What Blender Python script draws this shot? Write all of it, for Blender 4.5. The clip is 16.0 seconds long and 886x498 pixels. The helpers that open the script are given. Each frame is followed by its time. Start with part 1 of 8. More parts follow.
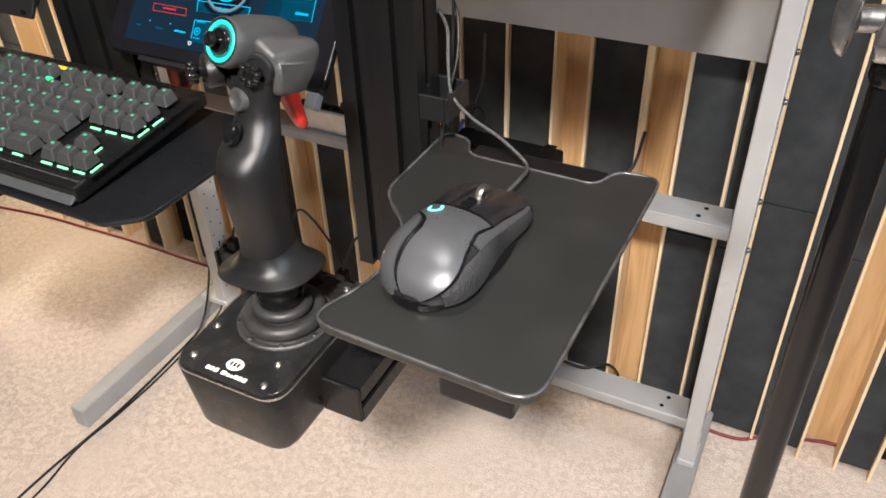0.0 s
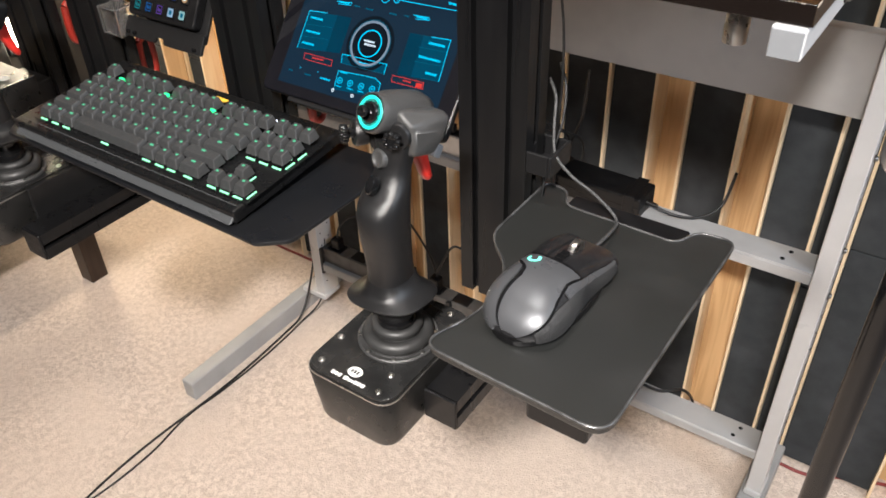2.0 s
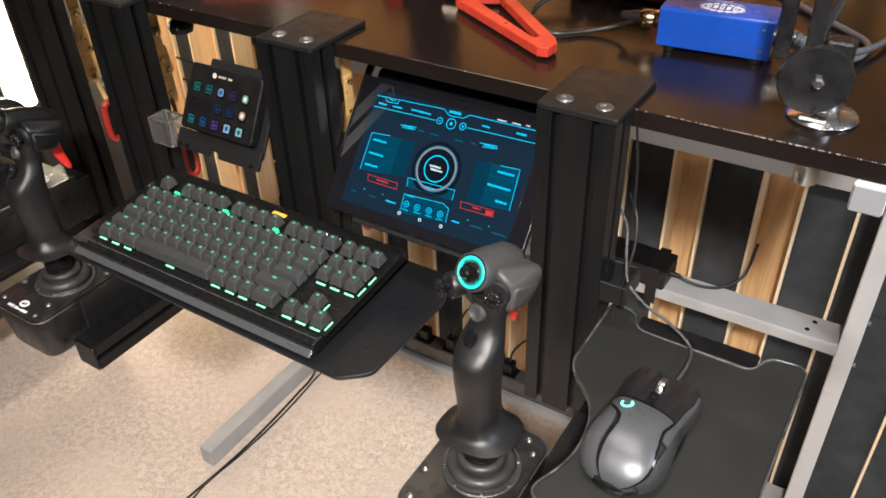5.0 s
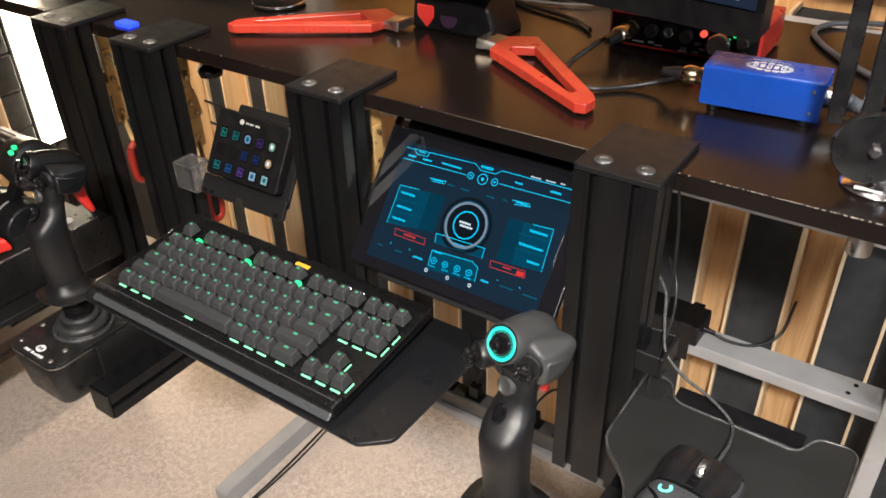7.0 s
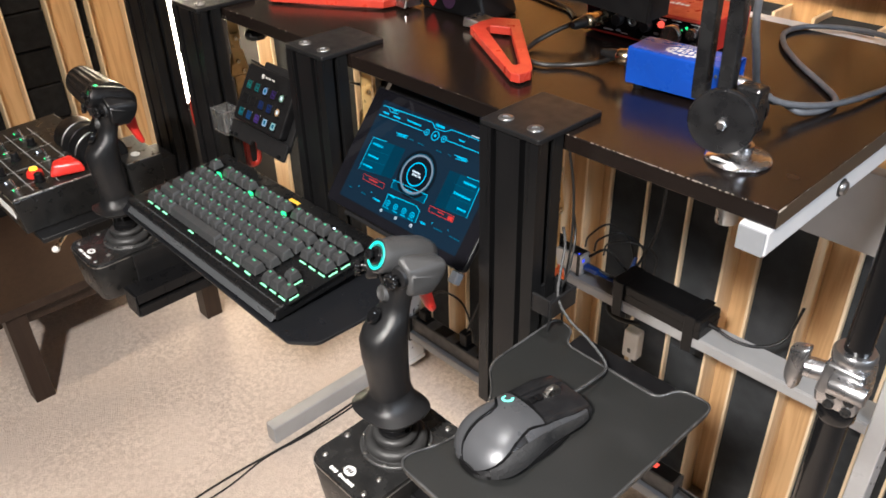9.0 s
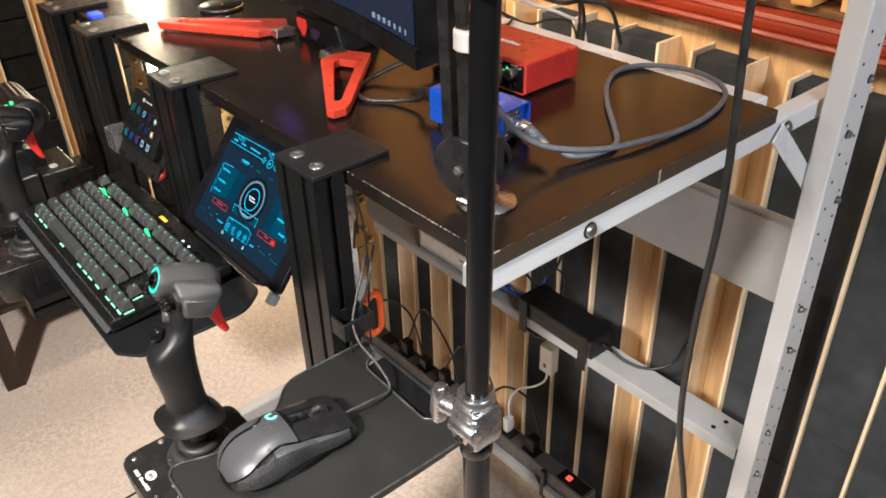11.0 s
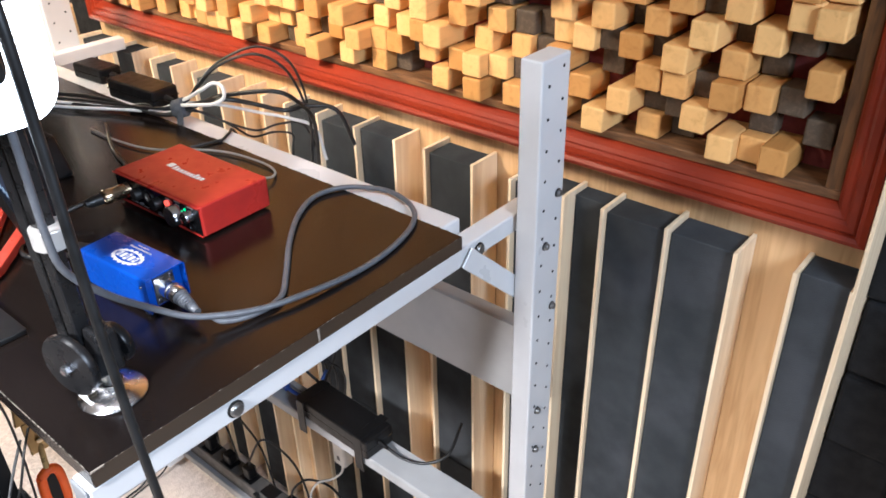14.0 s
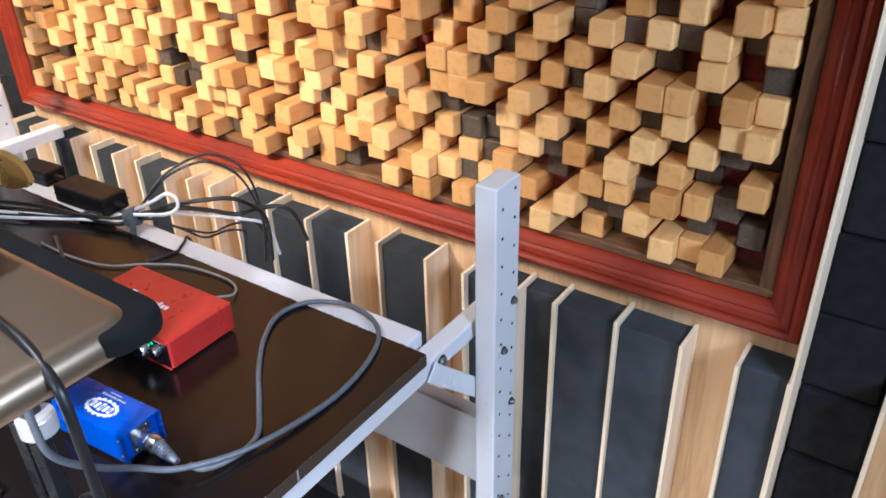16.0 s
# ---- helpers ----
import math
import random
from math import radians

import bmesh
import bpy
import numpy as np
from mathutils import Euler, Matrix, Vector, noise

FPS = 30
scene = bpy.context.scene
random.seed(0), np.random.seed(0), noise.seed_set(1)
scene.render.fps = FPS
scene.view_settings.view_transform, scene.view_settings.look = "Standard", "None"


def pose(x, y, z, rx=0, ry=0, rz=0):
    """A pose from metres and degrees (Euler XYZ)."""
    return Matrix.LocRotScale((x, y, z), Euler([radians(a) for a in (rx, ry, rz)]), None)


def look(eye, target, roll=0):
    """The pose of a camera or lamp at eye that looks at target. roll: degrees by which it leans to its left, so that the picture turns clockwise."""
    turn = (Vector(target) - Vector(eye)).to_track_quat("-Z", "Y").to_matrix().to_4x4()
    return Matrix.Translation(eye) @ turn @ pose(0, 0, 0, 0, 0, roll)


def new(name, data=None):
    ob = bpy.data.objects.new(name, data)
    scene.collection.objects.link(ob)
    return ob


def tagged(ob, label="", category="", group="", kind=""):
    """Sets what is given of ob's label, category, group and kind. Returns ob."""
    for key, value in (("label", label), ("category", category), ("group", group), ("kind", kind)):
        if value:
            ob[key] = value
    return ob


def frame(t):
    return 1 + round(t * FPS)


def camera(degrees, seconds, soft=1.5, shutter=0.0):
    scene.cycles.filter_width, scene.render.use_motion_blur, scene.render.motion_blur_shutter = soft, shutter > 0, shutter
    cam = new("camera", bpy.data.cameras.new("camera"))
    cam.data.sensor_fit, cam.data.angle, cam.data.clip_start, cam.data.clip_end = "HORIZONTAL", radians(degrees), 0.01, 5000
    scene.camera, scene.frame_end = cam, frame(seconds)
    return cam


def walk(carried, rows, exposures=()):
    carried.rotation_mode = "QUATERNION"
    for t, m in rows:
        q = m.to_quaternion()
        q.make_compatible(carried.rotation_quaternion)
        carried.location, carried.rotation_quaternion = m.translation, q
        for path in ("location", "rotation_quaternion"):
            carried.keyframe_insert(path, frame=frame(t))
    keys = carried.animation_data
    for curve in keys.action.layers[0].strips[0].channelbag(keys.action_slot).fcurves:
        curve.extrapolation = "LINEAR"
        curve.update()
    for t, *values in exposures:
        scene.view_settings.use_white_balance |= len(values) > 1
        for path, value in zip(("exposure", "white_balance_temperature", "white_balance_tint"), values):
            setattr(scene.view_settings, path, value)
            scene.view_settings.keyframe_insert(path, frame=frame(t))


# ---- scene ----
cam = camera(58.0, 16.0, soft=1.7)
PATH = [
    (0, (0.003, -0.004, 1.458), (-0.746, 1.414, 0.263), -2.0),
    (0.5, (0.025, -0.027, 1.477), (-0.785, 1.355, 0.279), -1.9),
    (1, (0.029, -0.044, 1.498), (-0.833, 1.307, 0.302), -2.0),
    (1.5, (0.028, -0.056, 1.524), (-0.878, 1.266, 0.328), -2.0),
    (2, (0.026, -0.067, 1.554), (-0.906, 1.238, 0.359), -2.0),
    (2.5, (0.019, -0.074, 1.587), (-0.923, 1.224, 0.392), -2.0),
    (3, (0.013, -0.076, 1.619), (-0.927, 1.224, 0.425), -2.0),
    (3.5, (0.002, -0.081, 1.639), (-0.933, 1.225, 0.447), -2.1),
    (4, (-0.023, -0.079, 1.652), (-0.944, 1.24, 0.464), -2.2),
    (4.2, (-0.036, -0.077, 1.655), (-0.947, 1.249, 0.467), -2.1),
    (6.3, (-0.139, -0.075, 1.668), (-1.019, 1.327, 0.545), -1.8),
    (6.5, (-0.138, -0.062, 1.665), (-1.022, 1.341, 0.547), -1.8),
    (7, (-0.118, -0.041, 1.666), (-1.082, 1.325, 0.568), -1.6),
    (7.5, (-0.077, -0.05, 1.648), (-1.167, 1.226, 0.559), -1.7),
    (8, (-0.007, -0.056, 1.646), (-1.159, 1.168, 0.562), -1.7),
    (8.2, (0.028, -0.052, 1.644), (-1.144, 1.156, 0.562), -1.6),
    (10.3, (0.297, 0.104, 1.731), (-0.988, 1.188, 0.649), -1.7),
    (10.5, (0.319, 0.121, 1.733), (-0.972, 1.199, 0.651), -1.7),
    (11, (0.358, 0.179, 1.722), (-0.945, 1.247, 0.644), -1.7),
    (11.5, (0.376, 0.249, 1.709), (-0.93, 1.32, 0.637), -1.6),
    (12, (0.399, 0.309, 1.704), (-0.906, 1.381, 0.632), -1.7),
    (12.5, (0.425, 0.331, 1.71), (-0.87, 1.419, 0.643), -1.6),
    (13, (0.451, 0.375, 1.732), (-0.802, 1.524, 0.678), -1.4),
    (13.5, (0.455, 0.413, 1.779), (-0.734, 1.636, 0.734), -1.5),
    (14, (0.444, 0.431, 1.814), (-0.674, 1.728, 0.78), -1.5),
    (14.5, (0.437, 0.436, 1.853), (-0.622, 1.789, 0.83), -1.5),
    (15, (0.419, 0.433, 1.895), (-0.588, 1.829, 0.877), -1.2),
    (15.5, (0.407, 0.43, 1.924), (-0.591, 1.838, 0.914), -1.3),
    (16, (0.401, 0.436, 1.945), (-0.598, 1.849, 0.942), -1.5),
]
EXPOSURES = [(0.0, 0.07, 6020, 10), (4.0, 0.06, 6000, 10), (6.5, -0.13, 6150, 10), (7.5, -0.16, 6000, 10), (8.0, -0.06, 5900, 10), (10.5, 0.09, 6100, 10), (11.5, 0.22, 6150, 10), (12.6, 0.28, 6100, 10), (13.8, 0.40, 5500, 10), (15.0, 0.40, 5100, 10), (16.0, 0.30, 4880, 10)]
walk(cam, [(t, look(eye, target, roll)) for t, eye, target, roll in PATH], EXPOSURES)

# ---------------------------------------------------------------- light
world = bpy.data.worlds.new("world")
scene.world = world
world.use_nodes = True
wbg = world.node_tree.nodes["Background"]
wbg.inputs["Color"].default_value = (1.0, 0.9, 0.8, 1)
wbg.inputs["Strength"].default_value = 0.022


def area_lamp(name, m, sx, sy, watts, colour):
    data = bpy.data.lights.new(name, "AREA")
    data.shape, data.size, data.size_y = "RECTANGLE", sx, sy
    data.energy, data.color = watts, colour
    ob = new(name, data)
    ob.matrix_world = m
    return ob


def spot_lamp(name, at, target, watts, cone, blend, radius, colour):
    data = bpy.data.lights.new(name, "SPOT")
    data.energy, data.color, data.shadow_soft_size = watts, colour, radius
    data.spot_size, data.spot_blend = math.radians(cone), blend
    ob = new(name, data)
    ob.matrix_world = look(at, target)
    return ob


WARM = (1.0, 0.90, 0.79)
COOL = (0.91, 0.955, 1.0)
# unseen downlights in front of the desk, above it and washing the block wall, plus two added fills: a corner spot and a
# cooler area lamp at the side of the room
spot_lamp("ceiling_spot_room", (0.22, -0.85, 2.50), (-0.58, 0.22, 0.0), 520, 90, 0.95, 0.09, WARM)
spot_lamp("ceiling_spot_desk", (-0.30, 0.42, 2.52), (-0.38, 0.40, 0.0), 40, 105, 0.9, 0.06, WARM)
spot_lamp("ceiling_spot_wall", (-1.0, 0.15, 2.50), (-1.05, 1.45, 1.50), 270, 80, 0.9, 0.20, (1.0, 0.76, 0.50))
# added spot that brightens the side wall boards
spot_lamp("corner_fill_spot", (-1.75, 0.35, 2.50), (-2.62, 1.05, 0.75), 95, 62, 0.6, 0.12, (1.0, 0.80, 0.56))
# added cool fill for faces turned to the right; no fitting stands there
area_lamp("cool_side_fill", look((1.30, 0.55, 2.10), (-0.12, 0.80, 1.10)), 0.40, 0.40, 20, COOL)

# ---------------------------------------------------------------- materials


def material(name, a, b=None, rough=0.5, metal=0.0, scale=30.0, bump=0.0, bump_scale=None, stretch=(1, 1, 1), spec=0.5,
             emit=None, strength=0.0, rough_var=0.1, detail=4.0, coat=0.0, by_object=0.0, wear=None, wear_scale=6.0):
    """A surface of two mixed tones with grain, uneven gloss and fine relief."""
    m = bpy.data.materials.new(name)
    m.use_nodes = True
    nt = m.node_tree
    bs = nt.nodes["Principled BSDF"]
    lk = nt.links.new
    tc = nt.nodes.new("ShaderNodeTexCoord")
    mp = nt.nodes.new("ShaderNodeMapping")
    mp.inputs["Scale"].default_value = stretch
    lk(tc.outputs["Object"], mp.inputs["Vector"])
    n1 = nt.nodes.new("ShaderNodeTexNoise")
    n1.inputs["Scale"].default_value, n1.inputs["Detail"].default_value = scale, detail
    lk(mp.outputs["Vector"], n1.inputs["Vector"])
    b = b or tuple(c * 0.8 for c in a)
    ramp = nt.nodes.new("ShaderNodeMix")
    ramp.data_type = "RGBA"
    ramp.inputs["A"].default_value, ramp.inputs["B"].default_value = (*a, 1), (*b, 1)
    cr = nt.nodes.new("ShaderNodeMapRange")
    cr.inputs["From Min"].default_value, cr.inputs["From Max"].default_value = 0.35, 0.65
    lk(n1.outputs["Fac"], cr.inputs["Value"])
    lk(cr.outputs["Result"], ramp.inputs["Factor"])
    colour = ramp.outputs["Result"]
    if wear:
        n3 = nt.nodes.new("ShaderNodeTexNoise")
        n3.inputs["Scale"].default_value, n3.inputs["Detail"].default_value = wear_scale, 6
        lk(tc.outputs["Object"], n3.inputs["Vector"])
        r3 = nt.nodes.new("ShaderNodeMapRange")
        r3.inputs["From Min"].default_value, r3.inputs["From Max"].default_value = 0.5, 0.75
        lk(n3.outputs["Fac"], r3.inputs["Value"])
        mx = nt.nodes.new("ShaderNodeMix")
        mx.data_type = "RGBA"
        lk(r3.outputs["Result"], mx.inputs["Factor"])
        lk(colour, mx.inputs["A"])
        mx.inputs["B"].default_value = (*wear, 1)
        colour = mx.outputs["Result"]
    if by_object:
        oi = nt.nodes.new("ShaderNodeObjectInfo")
        hs = nt.nodes.new("ShaderNodeHueSaturation")
        vr = nt.nodes.new("ShaderNodeMapRange")
        vr.inputs["To Min"].default_value, vr.inputs["To Max"].default_value = 1 - by_object, 1 + by_object * 0.6
        lk(oi.outputs["Random"], vr.inputs["Value"])
        lk(vr.outputs["Result"], hs.inputs["Value"])
        lk(colour, hs.inputs["Color"])
        colour = hs.outputs["Color"]
    lk(colour, bs.inputs["Base Color"])
    bs.inputs["Metallic"].default_value = metal
    bs.inputs["Specular IOR Level"].default_value = spec
    n2 = nt.nodes.new("ShaderNodeTexNoise")
    n2.inputs["Scale"].default_value, n2.inputs["Detail"].default_value = bump_scale or scale * 2.5, 5
    lk(mp.outputs["Vector"], n2.inputs["Vector"])
    rr = nt.nodes.new("ShaderNodeMapRange")
    rr.inputs["From Min"].default_value, rr.inputs["From Max"].default_value = 0.3, 0.7
    rr.inputs["To Min"].default_value, rr.inputs["To Max"].default_value = max(0.02, rough - rough_var), min(1, rough + rough_var)
    lk(n1.outputs["Fac"], rr.inputs["Value"])
    lk(rr.outputs["Result"], bs.inputs["Roughness"])
    if bump:
        bp = nt.nodes.new("ShaderNodeBump")
        bp.inputs["Strength"].default_value, bp.inputs["Distance"].default_value = min(1.0, bump), 0.002
        lk(n2.outputs["Fac"], bp.inputs["Height"])
        lk(bp.outputs["Normal"], bs.inputs["Normal"])
    if coat:
        bs.inputs["Coat Weight"].default_value, bs.inputs["Coat Roughness"].default_value = coat, 0.08
    if emit:
        bs.inputs["Emission Color"].default_value, bs.inputs["Emission Strength"].default_value = (*emit, 1), strength
    return m


def wood(name, a, b, rough=0.55, grain=(14, 14, 0.9), knots=True, by_object=0.0, ring=24.0):
    """Sawn pine: wavy grain along the third axis, fine fibres and a few knots."""
    m = bpy.data.materials.new(name)
    m.use_nodes = True
    nt = m.node_tree
    bs = nt.nodes["Principled BSDF"]
    lk = nt.links.new
    tc = nt.nodes.new("ShaderNodeTexCoord")
    oi = nt.nodes.new("ShaderNodeObjectInfo")
    off = nt.nodes.new("ShaderNodeVectorMath")
    off.operation = "MULTIPLY_ADD"
    sc = nt.nodes.new("ShaderNodeVectorMath")
    sc.operation = "SCALE"
    sc.inputs[0].default_value, sc.inputs["Scale"].default_value = (7.0, 5.0, 9.0), 1.0
    lk(oi.outputs["Random"], sc.inputs["Scale"])
    off.inputs[1].default_value = (1, 1, 1)
    lk(tc.outputs["Object"], off.inputs[0])
    lk(sc.outputs["Vector"], off.inputs[2])
    mp = nt.nodes.new("ShaderNodeMapping")
    mp.inputs["Scale"].default_value = grain
    lk(off.outputs["Vector"], mp.inputs["Vector"])
    n1 = nt.nodes.new("ShaderNodeTexNoise")
    n1.inputs["Scale"].default_value, n1.inputs["Detail"].default_value, n1.inputs["Distortion"].default_value = 2.2, 3, 0.6
    lk(mp.outputs["Vector"], n1.inputs["Vector"])
    wv = nt.nodes.new("ShaderNodeMath")
    wv.operation = "MULTIPLY"
    wv.inputs[1].default_value = ring
    lk(n1.outputs["Fac"], wv.inputs[0])
    sn = nt.nodes.new("ShaderNodeMath")
    sn.operation = "SINE"
    lk(wv.outputs[0], sn.inputs[0])
    mr = nt.nodes.new("ShaderNodeMapRange")
    mr.inputs["From Min"].default_value = -1.0
    lk(sn.outputs[0], mr.inputs["Value"])
    fib = nt.nodes.new("ShaderNodeTexNoise")
    fib.inputs["Scale"].default_value, fib.inputs["Detail"].default_value = 18, 4
    lk(mp.outputs["Vector"], fib.inputs["Vector"])
    add = nt.nodes.new("ShaderNodeMath")
    add.operation = "MULTIPLY"
    lk(mr.outputs["Result"], add.inputs[0])
    lk(fib.outputs["Fac"], add.inputs[1])
    mx = nt.nodes.new("ShaderNodeMix")
    mx.data_type = "RGBA"
    mx.inputs["A"].default_value, mx.inputs["B"].default_value = (*a, 1), (*b, 1)
    lk(add.outputs[0], mx.inputs["Factor"])
    colour = mx.outputs["Result"]
    if knots:
        vo = nt.nodes.new("ShaderNodeTexVoronoi")
        vo.inputs["Scale"].default_value = 5.0
        mk = nt.nodes.new("ShaderNodeMapping")
        mk.inputs["Scale"].default_value = (1, 1, 0.55)
        lk(off.outputs["Vector"], mk.inputs["Vector"])
        lk(mk.outputs["Vector"], vo.inputs["Vector"])
        kr = nt.nodes.new("ShaderNodeMapRange")
        kr.inputs["From Min"].default_value, kr.inputs["From Max"].default_value = 0.10, 0.045
        kr.inputs["To Max"].default_value = 0.75
        lk(vo.outputs["Distance"], kr.inputs["Value"])
        mk2 = nt.nodes.new("ShaderNodeMix")
        mk2.data_type = "RGBA"
        lk(kr.outputs["Result"], mk2.inputs["Factor"])
        lk(colour, mk2.inputs["A"])
        mk2.inputs["B"].default_value = (b[0] * 0.4, b[1] * 0.3, b[2] * 0.25, 1)
        colour = mk2.outputs["Result"]
    if by_object:
        gi = nt.nodes.new("ShaderNodeNewGeometry")
        sm = nt.nodes.new("ShaderNodeMath")
        sm.operation = "ADD"
        lk(oi.outputs["Random"], sm.inputs[0])
        lk(gi.outputs["Random Per Island"], sm.inputs[1])
        fr = nt.nodes.new("ShaderNodeMath")
        fr.operation = "FRACT"
        lk(sm.outputs[0], fr.inputs[0])
        cr = nt.nodes.new("ShaderNodeValToRGB")
        ramp = cr.color_ramp
        ramp.elements[0].color = (1.0, 1.0, 1.0, 1)
        ramp.elements[1].color = (1 - by_object * 0.55, 1 - by_object * 0.74, 1 - by_object * 0.95, 1)
        mid = ramp.elements.new(0.5)
        mid.color = (1 - by_object * 0.14, 1 - by_object * 0.28, 1 - by_object * 0.42, 1)
        lk(fr.outputs[0], cr.inputs["Fac"])
        mt = nt.nodes.new("ShaderNodeMix")
        mt.data_type, mt.blend_type = "RGBA", "MULTIPLY"
        mt.inputs["Factor"].default_value = 1.0
        lk(colour, mt.inputs["A"])
        lk(cr.outputs["Color"], mt.inputs["B"])
        colour = mt.outputs["Result"]
    lk(colour, bs.inputs["Base Color"])
    bs.inputs["Roughness"].default_value = rough
    bs.inputs["Specular IOR Level"].default_value = 0.3
    bp = nt.nodes.new("ShaderNodeBump")
    bp.inputs["Strength"].default_value, bp.inputs["Distance"].default_value = 0.25, 0.001
    lk(fib.outputs["Fac"], bp.inputs["Height"])
    lk(bp.outputs["Normal"], bs.inputs["Normal"])
    return m


def carpet_material():
    m = bpy.data.materials.new("carpet")
    m.use_nodes = True
    nt = m.node_tree
    bs = nt.nodes["Principled BSDF"]
    lk = nt.links.new
    tc = nt.nodes.new("ShaderNodeTexCoord")

    def noise_at(scale, detail, dist=0.0):
        n = nt.nodes.new("ShaderNodeTexNoise")
        n.inputs["Scale"].default_value, n.inputs["Detail"].default_value, n.inputs["Distortion"].default_value = scale, detail, dist
        lk(tc.outputs["Object"], n.inputs["Vector"])
        return n

    def mixed(fac, lo, hi, a, b):
        r = nt.nodes.new("ShaderNodeMapRange")
        r.inputs["From Min"].default_value, r.inputs["From Max"].default_value = lo, hi
        lk(fac, r.inputs["Value"])
        x = nt.nodes.new("ShaderNodeMix")
        x.data_type = "RGBA"
        lk(r.outputs["Result"], x.inputs["Factor"])
        for key, v in (("A", a), ("B", b)):
            if isinstance(v, tuple):
                x.inputs[key].default_value = (*v, 1)
            else:
                lk(v, x.inputs[key])
        return x.outputs["Result"]

    tuft, fleck, broad = noise_at(230, 2), noise_at(70, 3, 0.8), noise_at(3.2, 4, 0.4)
    c = mixed(fleck.outputs["Fac"], 0.36, 0.62, (0.44, 0.35, 0.285), (0.80, 0.69, 0.60))
    c2 = mixed(tuft.outputs["Fac"], 0.35, 0.65, (0.40, 0.325, 0.27), (0.84, 0.715, 0.62))
    mx = nt.nodes.new("ShaderNodeMix")
    mx.data_type = "RGBA"
    mx.inputs["Factor"].default_value = 0.36
    lk(c, mx.inputs["A"])
    lk(c2, mx.inputs["B"])
    c3 = mixed(broad.outputs["Fac"], 0.3, 0.75, mx.outputs["Result"], (0.64, 0.535, 0.455))
    lk(c3, bs.inputs["Base Color"])
    bs.inputs["Roughness"].default_value = 0.95
    bs.inputs["Specular IOR Level"].default_value = 0.1
    bs.inputs["Sheen Weight"].default_value = 0.15
    bp = nt.nodes.new("ShaderNodeBump")
    bp.inputs["Strength"].default_value, bp.inputs["Distance"].default_value = 0.7, 0.006
    lk(tuft.outputs["Fac"], bp.inputs["Height"])
    lk(bp.outputs["Normal"], bs.inputs["Normal"])
    return m


CARPET = carpet_material()
PINE = wood("pine_board", (0.65, 0.43, 0.22), (0.46, 0.27, 0.118))
PLY = wood("plywood_edge", (0.84, 0.68, 0.46), (0.70, 0.52, 0.31), knots=False)
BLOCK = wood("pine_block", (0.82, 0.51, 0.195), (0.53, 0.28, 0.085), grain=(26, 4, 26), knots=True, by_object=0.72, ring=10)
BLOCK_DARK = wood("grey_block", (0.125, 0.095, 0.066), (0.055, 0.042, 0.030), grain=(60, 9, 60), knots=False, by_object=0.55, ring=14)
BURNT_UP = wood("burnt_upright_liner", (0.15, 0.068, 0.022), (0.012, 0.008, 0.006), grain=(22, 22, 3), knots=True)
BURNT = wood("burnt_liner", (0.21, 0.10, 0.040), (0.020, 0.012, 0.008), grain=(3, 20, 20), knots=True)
RED_BACK = material("burgundy_felt", (0.25, 0.045, 0.038), (0.17, 0.03, 0.026), rough=0.9, scale=60, bump=0.3)
RED_FRAME = material("red_stain", (0.26, 0.030, 0.009), (0.18, 0.020, 0.007), rough=0.42, scale=10, bump=0.12, bump_scale=60, stretch=(0.5, 1, 1), spec=0.22)
FOAM = material("dark_foam", (0.043, 0.047, 0.050), (0.035, 0.038, 0.041), rough=0.95, scale=25, bump=0.35, bump_scale=420, spec=0.12, wear=(0.061, 0.064, 0.070), wear_scale=9)
BRICK = material("black_foam_brick", (0.011, 0.011, 0.012), (0.007, 0.007, 0.008), rough=0.9, scale=40, bump=0.6, bump_scale=240, by_object=0.3, spec=0.25)
WALL = material("dark_wall_paint", (0.035, 0.031, 0.028), (0.027, 0.024, 0.022), rough=0.85, scale=4, bump=0.2, bump_scale=120)
CEILING = material("ceiling_paint", (0.30, 0.28, 0.26), (0.26, 0.245, 0.23), rough=0.9, scale=5, bump=0.2, bump_scale=90)
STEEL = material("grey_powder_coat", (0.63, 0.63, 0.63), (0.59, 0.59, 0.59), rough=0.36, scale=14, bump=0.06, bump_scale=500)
# same bench steel with the shade below the desk board in its colour
STEEL_SHADED = material("shaded_powder_coat", (0.37, 0.37, 0.37), (0.33, 0.33, 0.33), rough=0.40, scale=14, bump=0.06, bump_scale=500)
HOLE = material("dull_black", (0.0045, 0.0045, 0.0045), rough=0.85, spec=0.2)
BOLT = material("black_bolt", (0.03, 0.03, 0.03), (0.05, 0.05, 0.05), rough=0.35, metal=0.7, scale=200)
CHROME = material("chrome", (0.85, 0.85, 0.86), (0.78, 0.78, 0.80), rough=0.22, metal=1.0, scale=60, rough_var=0.08)
SATIN = material("satin_metal", (0.55, 0.54, 0.52), (0.48, 0.47, 0.45), rough=0.32, metal=1.0, scale=80)
BRASS = material("gold_connector", (0.75, 0.60, 0.40), (0.66, 0.51, 0.33), rough=0.22, metal=1.0, scale=80)
LAMINATE = material("black_brown_laminate", (0.0085, 0.006, 0.005), (0.0065, 0.0045, 0.004), rough=0.22, spec=0.42, scale=5, bump=0.05, bump_scale=300, stretch=(1, 1, 1), rough_var=0.06, wear=(0.012, 0.0085, 0.007), wear_scale=3)
CHIP = material("bare_chipboard", (0.31, 0.27, 0.225), (0.24, 0.20, 0.165), rough=0.8, scale=300)
ANOD = material("black_anodised", (0.0050, 0.0050, 0.0055), (0.0065, 0.0065, 0.007), rough=0.33, metal=0.0, scale=90, bump=0.05, stretch=(1, 1, 0.05), wear=(0.009, 0.009, 0.0085), wear_scale=8, spec=0.22)
